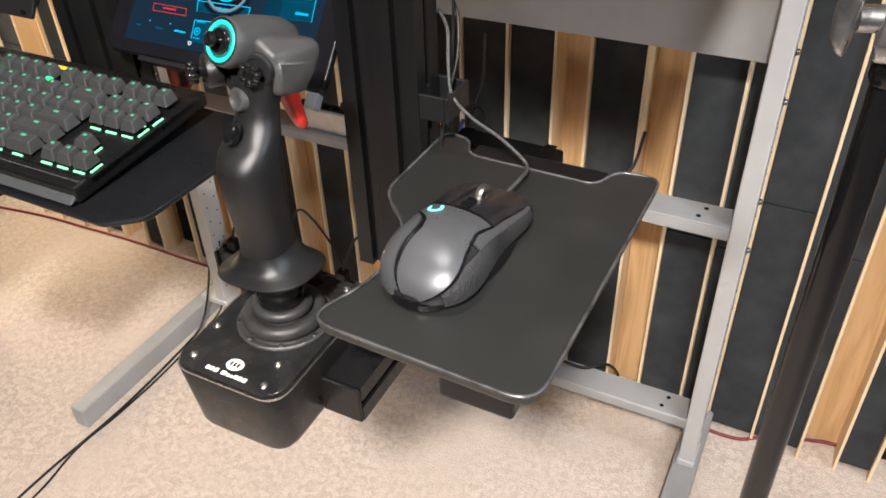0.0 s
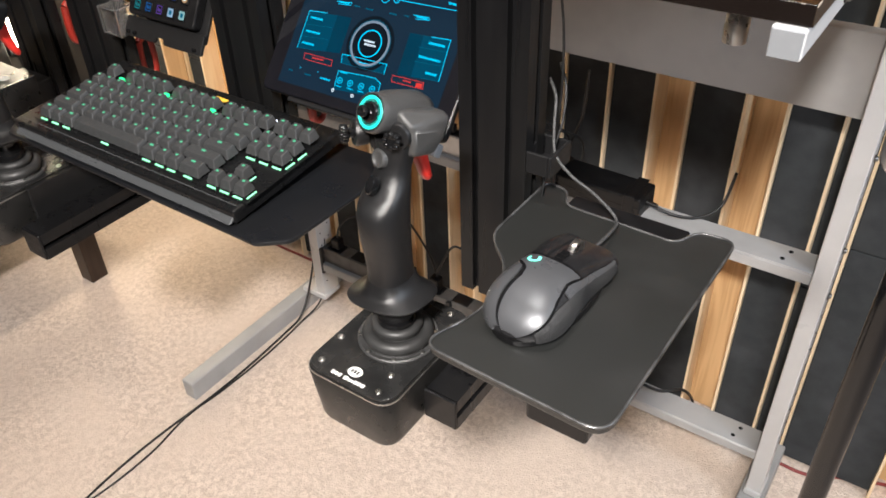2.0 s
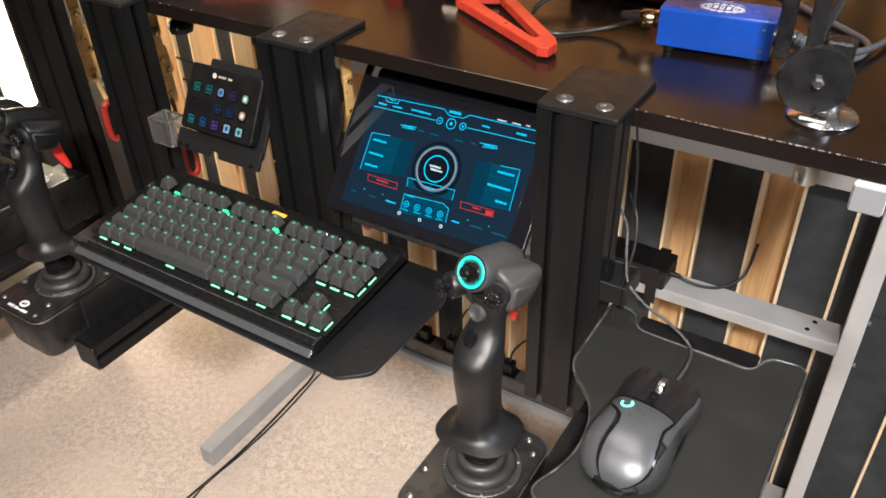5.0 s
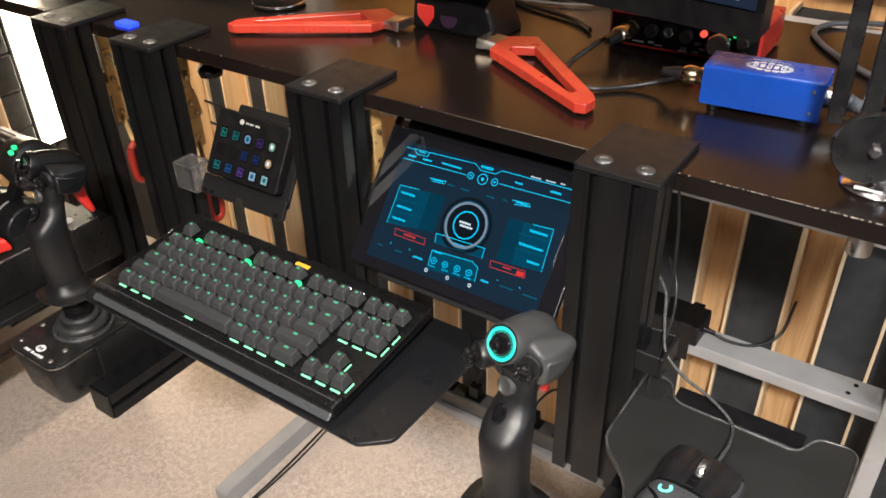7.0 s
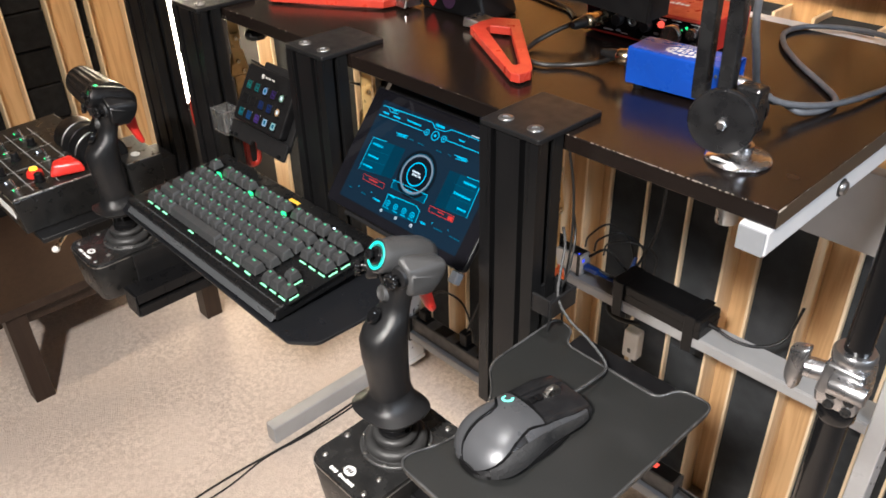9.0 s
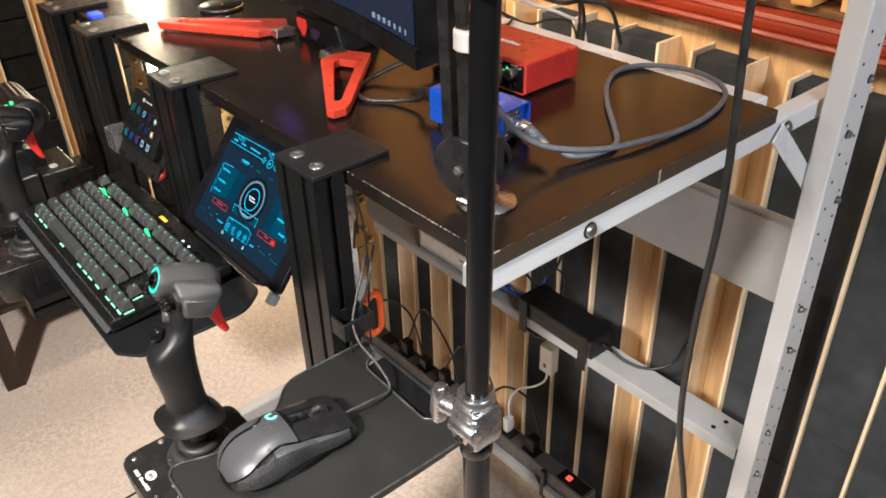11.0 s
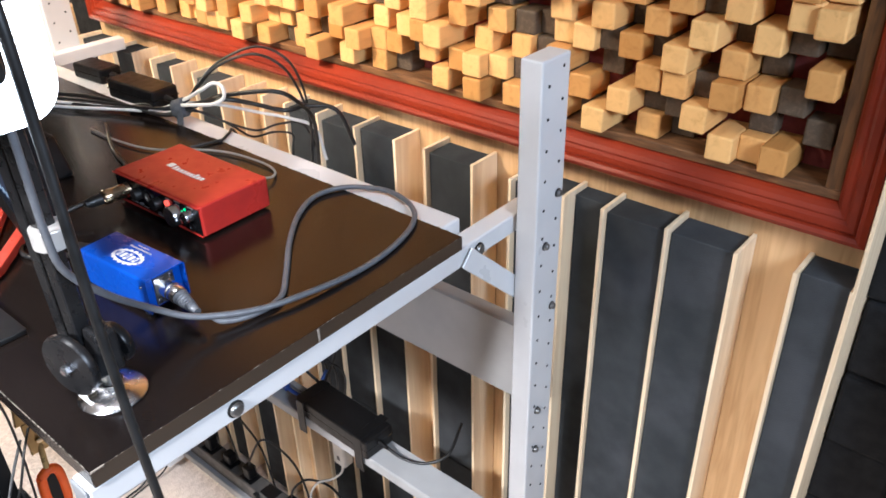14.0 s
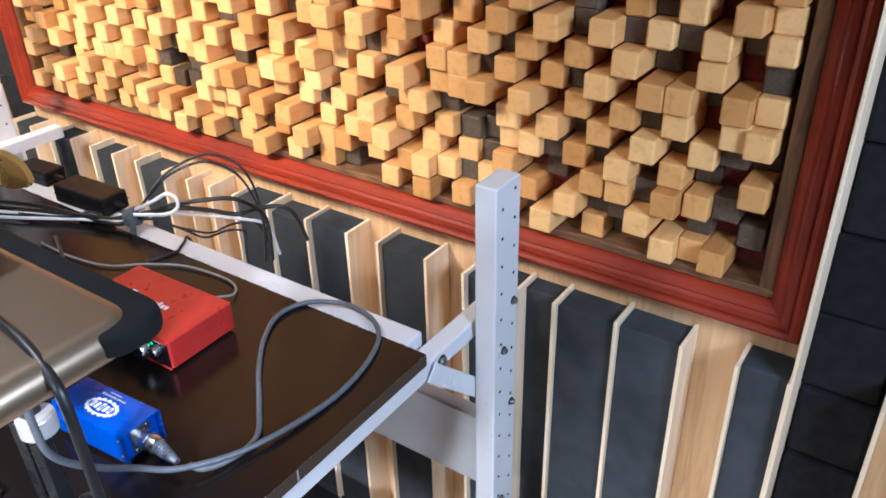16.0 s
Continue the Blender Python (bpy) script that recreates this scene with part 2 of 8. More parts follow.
PLATE = material("black_coated_plate", (0.010, 0.010, 0.0105), (0.008, 0.008, 0.0085), rough=0.38, scale=60, bump=0.12, bump_scale=700, rough_var=0.08, spec=0.32)
PLATE_EDGE = material("worn_plate_edge", (0.13, 0.13, 0.13), (0.04, 0.04, 0.04), rough=0.35, metal=0.5, scale=60)
TRAY = material("textured_black_tray", (0.0145, 0.0150, 0.0143), (0.012, 0.0125, 0.012), rough=0.36, scale=18, bump=0.16, bump_scale=1300, rough_var=0.07, wear=(0.019, 0.019, 0.0185), wear_scale=10, spec=0.60)
KEYTRAY = material("smooth_black_tray", (0.007, 0.0075, 0.009), (0.0055, 0.006, 0.007), rough=0.34, scale=20, bump=0.1, bump_scale=600, spec=0.45)
KEYCAP = material("dark_keycap", (0.036, 0.037, 0.038), (0.029, 0.030, 0.031), rough=0.42, scale=200, bump=0.12, bump_scale=900)
KEYBASE = material("keyboard_plate", (0.006, 0.0062, 0.0066), (0.0045, 0.0046, 0.005), rough=0.3, scale=60)
KEYLIP = material("keyboard_front_lip", (0.10, 0.105, 0.11), (0.085, 0.09, 0.095), rough=0.3, metal=0.5, scale=40, stretch=(0.2, 1, 1))
LEGEND = material("green_legend", (0.02, 0.10, 0.05), emit=(0.20, 0.95, 0.50), strength=0.48)
KEYGLOW = material("green_key_light", (0.1, 0.5, 0.25), emit=(0.42, 1.0, 0.52), strength=1.1)
GREENLED = material("green_led", (0.02, 0.4, 0.15), emit=(0.05, 1.0, 0.25), strength=1.5)
WHITELED = material("white_led", (0.6, 0.65, 0.8), emit=(0.8, 0.85, 1.0), strength=3)
BLUELED = material("blue_led", (0.02, 0.05, 0.5), emit=(0.02, 0.05, 1.0), strength=2.2)
REDLED = material("red_led", (0.5, 0.03, 0.02), emit=(1.0, 0.1, 0.06), strength=1.3)
TEALRING = material("teal_ring_light", (0.02, 0.3, 0.25), emit=(0.01, 0.62, 0.45), strength=1.1)
RUBBER = material("grip_rubber", (0.009, 0.009, 0.0095), (0.0075, 0.0075, 0.008), rough=0.38, scale=30, bump=0.18, bump_scale=1500, rough_var=0.06, spec=0.45)
GRIP_GREY = material("grip_head_plastic", (0.058, 0.058, 0.058), (0.048, 0.048, 0.048), rough=0.36, metal=0.15, scale=25, bump=0.25, bump_scale=1600, rough_var=0.06)
GLOSS = material("glossy_black_plastic", (0.006, 0.006, 0.0065), rough=0.14, scale=60, rough_var=0.04, spec=0.38)
BOOT = material("rubber_boot", (0.02, 0.02, 0.02), (0.026, 0.026, 0.026), rough=0.5, scale=70, bump=0.1, bump_scale=900)
BASEBLACK = material("base_metal_black", (0.009, 0.009, 0.0088), (0.012, 0.0115, 0.011), rough=0.33, metal=0.0, scale=60, bump=0.1, bump_scale=900, spec=0.4)
BASETOP = material("base_top_plate", (0.012, 0.012, 0.012), (0.016, 0.016, 0.016), rough=0.25, scale=60)
PRINT = material("white_print", (0.75, 0.75, 0.73), (0.65, 0.65, 0.63), rough=0.6, scale=300)
PRINT_DIM = material("worn_white_print", (0.42, 0.42, 0.41), (0.30, 0.30, 0.29), rough=0.6, scale=500)
DARKBOLT = material("dark_steel_bolt", (0.26, 0.26, 0.26), (0.19, 0.19, 0.19), rough=0.38, metal=0.9, scale=90)
CAST = material("cast_silver_clamp", (0.50, 0.50, 0.51), (0.36, 0.36, 0.37), rough=0.30, metal=0.95, scale=60, bump=0.1, bump_scale=300)
REDPLASTIC = material("red_plastic", (0.62, 0.03, 0.02), (0.52, 0.025, 0.018), rough=0.35, scale=60)
MOUSE = material("grey_mouse_shell", (0.100, 0.103, 0.110), (0.090, 0.093, 0.10), rough=0.34, metal=0.5, scale=40, bump=0.05, bump_scale=1500)
MOUSEDARK = material("smoked_mouse_button", (0.012, 0.012, 0.013), (0.016, 0.016, 0.017), rough=0.22, scale=70, rough_var=0.05)
MOUSESIDE = material("ribbed_side_grip", (0.014, 0.014, 0.015), (0.024, 0.024, 0.024), rough=0.55, scale=9, bump=1.0, bump_scale=300, stretch=(1, 3, 1))
GLASS_BLACK = material("black_glass", (0.006, 0.006, 0.008), rough=0.06, scale=20, rough_var=0.02)
DEVICE = material("device_black", (0.0045, 0.0045, 0.005), (0.006, 0.006, 0.0065), rough=0.38, scale=60, bump=0.08, bump_scale=900, spec=0.28)
CLEAR = material("pale_cap_plastic", (0.25, 0.26, 0.275), (0.22, 0.23, 0.245), rough=0.4, scale=40)
ACRYLIC = material("clear_acrylic", (0.97, 0.98, 0.99), (0.95, 0.96, 0.98), rough=0.06, scale=40, rough_var=0.03)
ACRYLIC.node_tree.nodes["Principled BSDF"].inputs["Transmission Weight"].default_value = 0.97
BLUE = material("blue_enamel", (0.009, 0.060, 0.36), (0.008, 0.052, 0.32), rough=0.28, scale=30, bump=0.08, bump_scale=500, rough_var=0.05)
REDCASE = material("red_aluminium_case", (0.46, 0.03, 0.022), (0.40, 0.026, 0.02), rough=0.34, metal=0.15, scale=50, bump=0.02, bump_scale=900)
REDFOOT = material("red_monitor_foot", (0.42, 0.040, 0.022), (0.36, 0.033, 0.019), rough=0.35, scale=40)
CABLE = material("black_cable", (0.009, 0.009, 0.009), (0.012, 0.012, 0.012), rough=0.42, scale=90)
CABLE_GREY = material("grey_microphone_cable", (0.115, 0.122, 0.135), (0.095, 0.10, 0.112), rough=0.42, scale=120)
CABLE_WHITE = material("white_cable", (0.78, 0.77, 0.74), (0.7, 0.69, 0.66), rough=0.45, scale=90)
CABLE_RED = material("burgundy_cable", (0.22, 0.03, 0.028), rough=0.5, scale=90)
BRAID = material("braided_cable", (0.022, 0.022, 0.022), (0.07, 0.07, 0.07), rough=0.5, scale=420, bump=0.6, bump_scale=700, detail=1)
ARM = material("boom_arm_black", (0.012, 0.012, 0.013), (0.016, 0.016, 0.017), rough=0.3, metal=0.2, scale=60, wear=(0.03, 0.03, 0.03), wear_scale=25)
DARKWOOD = wood("dark_table", (0.035, 0.022, 0.016), (0.02, 0.012, 0.009), rough=0.4, knots=False)
WHITEPLASTIC = material("white_plastic", (0.75, 0.74, 0.71), (0.7, 0.69, 0.66), rough=0.4, scale=40)
HUB = material("silver_hub_case", (0.62, 0.60, 0.57), (0.56, 0.54, 0.51), rough=0.4, metal=0.3, scale=60)
STRIP = material("power_strip_grey", (0.09, 0.085, 0.08), (0.07, 0.066, 0.062), rough=0.45, scale=50)
WARM_BRASS = material("warm_brass", (0.62, 0.34, 0.08), (0.55, 0.29, 0.065), rough=0.3, metal=0.75, scale=60)
GOLDHOOK = material("gold_bracket", (0.80, 0.55, 0.23), (0.68, 0.45, 0.18), rough=0.36, metal=0.4, scale=60)
ORANGE = material("red_dipped_rubber", (0.90, 0.13, 0.015), (0.82, 0.11, 0.012), rough=0.4, scale=60)
# the handles' red dip again, with shade put into the colour
RED_SHADED = material("shaded_red_rubber", (0.26, 0.018, 0.010), (0.20, 0.015, 0.008), rough=0.45, scale=60)
TANMETAL = material("champagne_metal", (0.33, 0.25, 0.165), (0.325, 0.245, 0.16), rough=0.36, metal=0.9, scale=300, rough_var=0.02)
LAMPWHITE = material("lamp_diffuser", (0.9, 0.9, 0.9), emit=(1.0, 0.98, 0.97), strength=6.0)
GLOWPANEL = material("lit_panel", (0.9, 0.85, 0.75), emit=(1.0, 0.82, 0.56), strength=45.0)
UI_CYAN = material("screen_cyan", (0.0, 0.02, 0.03), rough=0.1, spec=0.15, rough_var=0.02, emit=(0.02, 0.55, 0.85), strength=1.3)
UI_DIM = material("screen_dim_blue", (0.0, 0.01, 0.02), rough=0.1, spec=0.15, rough_var=0.02, emit=(0.003, 0.040, 0.070), strength=1.0)
UI_FAINT = material("screen_faint_blue", (0.0, 0.01, 0.02), rough=0.1, spec=0.15, rough_var=0.02, emit=(0.003, 0.020, 0.037), strength=1.0)
UI_MID = material("screen_mid_blue", (0.0, 0.01, 0.02), rough=0.1, spec=0.15, rough_var=0.02, emit=(0.005, 0.10, 0.16), strength=1.0)
UI_GREY = material("screen_grey", (0.01, 0.01, 0.012), rough=0.1, spec=0.15, rough_var=0.02, emit=(0.22, 0.28, 0.34), strength=1.0)
UI_BLACK = material("screen_black", (0.002, 0.003, 0.004), rough=0.1, spec=0.15, rough_var=0.02, emit=(0.0015, 0.004, 0.008), strength=1.0)
UI_DARK = material("screen_backlight", (0.003, 0.006, 0.01), (0.003, 0.006, 0.01), rough=0.08, spec=0.25, emit=(0.0022, 0.0115, 0.024), strength=1.0, rough_var=0.02)
UI_RED = material("screen_red", (0.02, 0.0, 0.0), rough=0.1, spec=0.15, rough_var=0.02, emit=(0.75, 0.05, 0.04), strength=1.0)
UI_WHITE = material("screen_white", (0.02, 0.02, 0.02), rough=0.1, spec=0.15, rough_var=0.02, emit=(0.75, 0.85, 0.9), strength=1.1)

# ---------------------------------------------------------------- building helpers


def mesh_of(name, bm, mat, smooth=False):
    me = bpy.data.meshes.new(name)
    bmesh.ops.recalc_face_normals(bm, faces=bm.faces[:])
    bm.to_mesh(me)
    bm.free()
    if mat:
        me.materials.append(mat)
    if smooth == 2:
        # bevels smooth, large facets flat
        top = max(f.area for f in me.polygons)
        for f in me.polygons:
            f.use_smooth = f.area < 0.10 * top
    elif smooth:
        me.shade_smooth()
        me.set_sharp_from_angle(angle=math.radians(48))
    return me


def thing(name, at=(0, 0, 0), label="", category="", group="", kind="", turn=0.0, tilt=0.0):
    """An empty at the base of a thing, which carries its parts."""
    ob = new(name)
    ob.empty_display_size = 0.05
    ob.matrix_world = pose(*at, tilt, 0, turn)
    return tagged(ob, label, category, group, kind)


def part(name, bm, mat, parent, label="", smooth=False):
    ob = new(name, mesh_of(name, bm, mat, smooth))
    ob.parent = parent
    return tagged(ob, label)


def solid(name, bm, mat, label="", category="", kind="", smooth=False, group=""):
    """A thing that is one mesh."""
    return tagged(new(name, mesh_of(name, bm, mat, smooth)), label, category, group, kind)


def box(x0, x1, y0, y1, z0, z1, bevel=0.0, seg=2, bm=None):
    own = bmesh.new()
    bmesh.ops.create_cube(own, size=1)
    for v in own.verts:
        v.co = Vector(((x0 + x1) / 2 + v.co.x * (x1 - x0), (y0 + y1) / 2 + v.co.y * (y1 - y0), (z0 + z1) / 2 + v.co.z * (z1 - z0)))
    if bevel:
        bmesh.ops.bevel(own, geom=own.edges[:], offset=bevel, segments=seg, affect="EDGES", profile=0.5)
    return merged(bm, own)


def merged(bm, own):
    if bm is None:
        return own
    me = bpy.data.meshes.new("tmp")
    own.to_mesh(me)
    own.free()
    bm.from_mesh(me)
    bpy.data.meshes.remove(me)
    return bm


def moved(bm, m):
    bmesh.ops.transform(bm, matrix=m, verts=bm.verts[:])
    return bm


def rod(p, q, r, seg=20, r2=None, bevel=0.0, bm=None):
    own = bmesh.new()
    p, q = Vector(p), Vector(q)
    bmesh.ops.create_cone(own, cap_ends=True, segments=seg, radius1=r, radius2=r if r2 is None else r2, depth=(q - p).length)
    if bevel:
        bmesh.ops.bevel(own, geom=[e for e in own.edges if len(e.link_faces) == 2 and e.calc_face_angle(0) > 1.0], offset=bevel, segments=2, affect="EDGES", profile=0.5)
    m = Matrix.Translation((p + q) / 2) @ (q - p).to_track_quat("Z", "Y").to_matrix().to_4x4()
    return merged(bm, moved(own, m))


def lathe(profile, seg=36, at=(0, 0, 0), axis=(0, 0, 1), bm=None):
    """A turned body: pairs of radius and height along the axis."""
    own = bmesh.new()
    rings = []
    for r, h in profile:
        rings.append([own.verts.new((max(r, 1e-5) * math.cos(2 * math.pi * i / seg), max(r, 1e-5) * math.sin(2 * math.pi * i / seg), h)) for i in range(seg)])
    for a, b in zip(rings, rings[1:]):
        for i in range(seg):
            own.faces.new((a[i], a[(i + 1) % seg], b[(i + 1) % seg], b[i]))
    own.faces.new(rings[0][::-1])
    own.faces.new(rings[-1])
    m = Matrix.Translation(at) @ Vector(axis).to_track_quat("Z", "Y").to_matrix().to_4x4()
    return merged(bm, moved(own, m))


def rounded(points, radius, seg=5):
    """An outline with its corners rounded; radius may be one number or one a corner."""
    out, n = [], len(points)
    for i, p in enumerate(points):
        r = radius[i] if isinstance(radius, (list, tuple)) else radius
        p, a, b = Vector(p), Vector(points[i - 1]), Vector(points[(i + 1) % n])
        da, db = (a - p), (b - p)
        cut = min(r, da.length * 0.48, db.length * 0.48)
        if cut < 1e-5:
            out.append(p)
            continue
        s, e = p + da.normalized() * cut, p + db.normalized() * cut
        for k in range(seg + 1):
            t = k / seg
            out.append(s * (1 - t) ** 2 + p * 2 * t * (1 - t) + e * t * t)
    return out


def slab(outline, z0, z1, bevel=0.0, seg=2, bm=None):
    """An outline in x and y, raised from z0 to z1, with its rims rounded."""
    own = bmesh.new()
    vs = [own.verts.new((p[0], p[1], z0)) for p in outline]
    f = own.faces.new(vs)
    ex = bmesh.ops.extrude_face_region(own, geom=[f])
    bmesh.ops.translate(own, verts=[g for g in ex["geom"] if isinstance(g, bmesh.types.BMVert)], vec=(0, 0, z1 - z0))
    if bevel:
        rims = [e for e in own.edges if abs(e.verts[0].co.z - e.verts[1].co.z) < 1e-6]
        bmesh.ops.bevel(own, geom=rims, offset=bevel, segments=seg, affect="EDGES", profile=0.5)
    return merged(bm, own)


def rect(x0, x1, y0, y1, r=0.0, seg=5):
    pts = [(x0, y0), (x1, y0), (x1, y1), (x0, y1)]
    return rounded(pts, r, seg) if r else [Vector(p) for p in pts]


def curve_points(pts, steps=8):
    """A smooth run through the points."""
    p = [Vector(v) for v in pts]
    p = [p[0] * 2 - p[1]] + p + [p[-1] * 2 - p[-2]]
    out = []
    for i in range(1, len(p) - 2):
        for k in range(steps):
            t = k / steps
            a, b, c, d = p[i - 1], p[i], p[i + 1], p[i + 2]
            out.append(0.5 * ((2 * b) + (c - a) * t + (2 * a - 5 * b + 4 * c - d) * t * t + (3 * b - a - 3 * c + d) * t ** 3))
    out.append(p[-2])
    return out


def hose(pts, r, seg=10, steps=8, bm=None):
    """A cable of even thickness through the points."""
    own = bmesh.new()
    run = curve_points(pts, steps)
    prev, up = None, Vector((0.3, 0.2, 1)).normalized()
    for i, c in enumerate(run):
        d = (run[min(i + 1, len(run) - 1)] - run[max(i - 1, 0)]).normalized()
        u = up - d * up.dot(d)
        u = u.normalized() if u.length > 1e-4 else d.orthogonal().normalized()
        up = u
        v = d.cross(u)
        ring = [own.verts.new(c + (u * math.cos(2 * math.pi * k / seg) + v * math.sin(2 * math.pi * k / seg)) * r) for k in range(seg)]
        if prev:
            for k in range(seg):
                own.faces.new((prev[k], prev[(k + 1) % seg], ring[(k + 1) % seg], ring[k]))
        else:
            own.faces.new(ring[::-1])
        prev = ring
    own.faces.new(prev)
    return merged(bm, own)


def loft(secs, seg=28, power=2.3, bm=None):
    """A skin over oval cross-sections: centre and two half-axes each."""
    own = bmesh.new()
    prev = None
    for c, u, v in secs:
        c, u, v = Vector(c), Vector(u), Vector(v)
        ring = []
        for k in range(seg):
            a = 2 * math.pi * k / seg
            ca, sa = math.cos(a), math.sin(a)
            ring.append(own.verts.new(c + u * math.copysign(abs(ca) ** (2 / power), ca) + v * math.copysign(abs(sa) ** (2 / power), sa)))
        if prev:
            for k in range(seg):
                own.faces.new((prev[k], prev[(k + 1) % seg], ring[(k + 1) % seg], ring[k]))
        else:
            own.faces.new(ring[::-1])
        prev = ring
    own.faces.new(prev)
    return merged(bm, own)


def hull(points, bevel=0.0, seg=3, bm=None):
    own = bmesh.new()
    for p in points:
        own.verts.new(p)
    r = bmesh.ops.convex_hull(own, input=own.verts[:])
    bmesh.ops.delete(own, geom=[g for g in r["geom_interior"] if isinstance(g, bmesh.types.BMVert)], context="VERTS")
    bmesh.ops.dissolve_limit(own, angle_limit=0.05, verts=own.verts[:], edges=own.edges[:])
    if bevel:
        bmesh.ops.bevel(own, geom=own.edges[:], offset=bevel, segments=seg, affect="EDGES", profile=0.5)
    return merged(bm, own)


def extrude_section(section, x0, x1, bm=None):
    """A section in y and z drawn along x."""
    own = bmesh.new()
    a = [own.verts.new((x0, p[0], p[1])) for p in section]
    b = [own.verts.new((x1, p[0], p[1])) for p in section]
    n = len(section)
    for i in range(n):
        own.faces.new((a[i], a[(i + 1) % n], b[(i + 1) % n], b[i]))
    own.faces.new(a[::-1])
    own.faces.new(b)
    return merged(bm, own)


# ---------------------------------------------------------------- the room
solid("floor", box(-2.76, 2.2, -2.6, 1.6, -0.1, 0.0), CARPET, "beige speckled short-pile carpet over the whole room", "carpet", "structure")
solid("wall_back", box(-2.76, 2.2, 1.485, 1.6, 0.0, 2.6), WALL, "dark painted wall behind the acoustic panels", "wall", "structure")
solid("wall_left", box(-2.76, -2.64, -2.6, 1.485, 0.0, 2.6), WALL, "dark painted side wall with acoustic panels", "wall", "structure")
solid("wall_right", box(2.08, 2.2, -2.6, 1.485, 0.0, 2.6), WALL, "dark painted plain side wall", "wall", "structure")
solid("wall_front", box(-2.64, 2.08, -2.6, -2.48, 0.0, 2.6), WALL, "dark painted plain wall behind the desk", "wall", "structure")
solid("ceiling", box(-2.76, 2.2, -2.6, 1.6, 2.6, 2.7), CEILING, "plain dim ceiling", "ceiling", "structure")

FIN_TOP, FIN_FRONT, FIN_BACK = 1.258, 1.357, 1.425
random.seed(4)


def well_panel(name, edges, kinds, label, mirror=None):
    """A slatted diffuser: thin upright fins with wells between them, some filled with dark foam, some with a bare board at the back."""
    t = thing(name, (0, 0, 0), label, "acoustic panel", kind="structure")
    lo, hi = min(edges), max(edges)
    part("backing_board", box(lo, hi, FIN_BACK, FIN_BACK + 0.018, 0.012, 1.296), PINE, t, "pale pine backing board")
    fin = None
    for x in edges:
        bm = box(-0.003, 0.003, FIN_FRONT, FIN_BACK - 0.001, 0.0, FIN_TOP, 0.0006, 1)
        if fin is None:
            fin = part("fin", bm, PLY, t)
        else:
            bm.free()
            f = new("fin", fin.data)
            f.parent = t
            fin_last = f
        (fin if x == edges[0] else fin_last).location = (x, random.uniform(-0.0015, 0.0015), random.uniform(-0.002, 0.002))
    for a, b, k in zip(edges, edges[1:], kinds):
        x0, x1 = min(a, b) + 0.0034, max(a, b) - 0.0034
        if k == "d" or k == "e":
            front = FIN_FRONT + (0.008 if k == "d" else 0.03) + random.uniform(0, 0.004)
            top = FIN_TOP - random.uniform(0.004, 0.016)
            cut = random.uniform(0.45, 0.62)
            part("foam_strip", box(x0, x1, front, FIN_BACK - 0.001, cut + 0.0012, top, 0.002), FOAM, t, "charcoal foam strip")
            part("foam_strip", box(x0, x1, front + 0.0008, FIN_BACK - 0.001, 0.018, cut - 0.0012, 0.002), FOAM, t, "charcoal foam strip")
        elif k == "m":
            part("well_board", box(x0, x1, FIN_BACK - 0.022 - random.uniform(0, 0.02), FIN_BACK - 0.001, 0.01, FIN_TOP - 0.012, 0.001), PINE, t, "pine board set part way into the well")
    return t


EDGES = [0.300, 0.231, 0.154, 0.054, -0.047, -0.114, -0.212, -0.288, -0.393, -0.463, -0.561, -0.662, -0.757, -0.824, -0.892, -0.969,
         -1.06, -1.14, -1.222, -1.295, -1.385, -1.46, -1.545]
well_panel("acoustic_panel_main", EDGES, "dwddedwdwdddwmwdwdwdwd", "tall slatted pine diffuser with charcoal foam in the wells")
well_panel("acoustic_panel_right", [0.41 + k for k in (0.0, 0.09, 0.19, 0.29, 0.36, 0.46, 0.55, 0.65)], "wddwdwd", "slatted pine diffuser beside the dark brick column")
well_panel("acoustic_panel_left", [-1.68 - k for k in (0.0, 0.07, 0.17, 0.24, 0.34, 0.44, 0.53)], "dwdwdw", "slatted pine diffuser in the corner of the room")


def brick_column(name, x0, x1, label, z1=2.4):
    t = thing(name, (0, 0, 0), label, "foam bricks", kind="structure")
    bm0, z, i, first = None, 0.0, 0, None
    while z < z1:
        bm = box(-(x1 - x0) / 2, (x1 - x0) / 2, 0, 0.05, 0.0, 0.118, 0.006, 2)
        if first is None:
            first = part("foam_brick", bm, BRICK, t)
            b = first
        else:
            bm.free()
            b = new("foam_brick", first.data)
            b.parent = t
        b.matrix_basis = pose((x0 + x1) / 2 + random.uniform(-0.004, 0.004), 1.428 + random.uniform(-0.006, 0.004), z, random.uniform(-1.2, 1.2), 0, random.uniform(-0.8, 0.8))
        z += 0.121
    return t


brick_column("brick_column_right", 0.306, 0.406, "column of stacked black foam bricks")
brick_column("brick_column_left", -1.676, -1.55, "column of stacked black foam bricks")
solid("edge_trim", box(0.2995, 0.3045, 1.356, 1.484, 0.0, 2.4, 0.001, 1), PLY, "upright plywood edge strip beside the red frame", "trim", "structure")

# ---- the block diffuser in its red frame
FX0, FX1, FZ0, FZ1, FW = -1.515, 0.296, 1.298, 2.30, 0.047


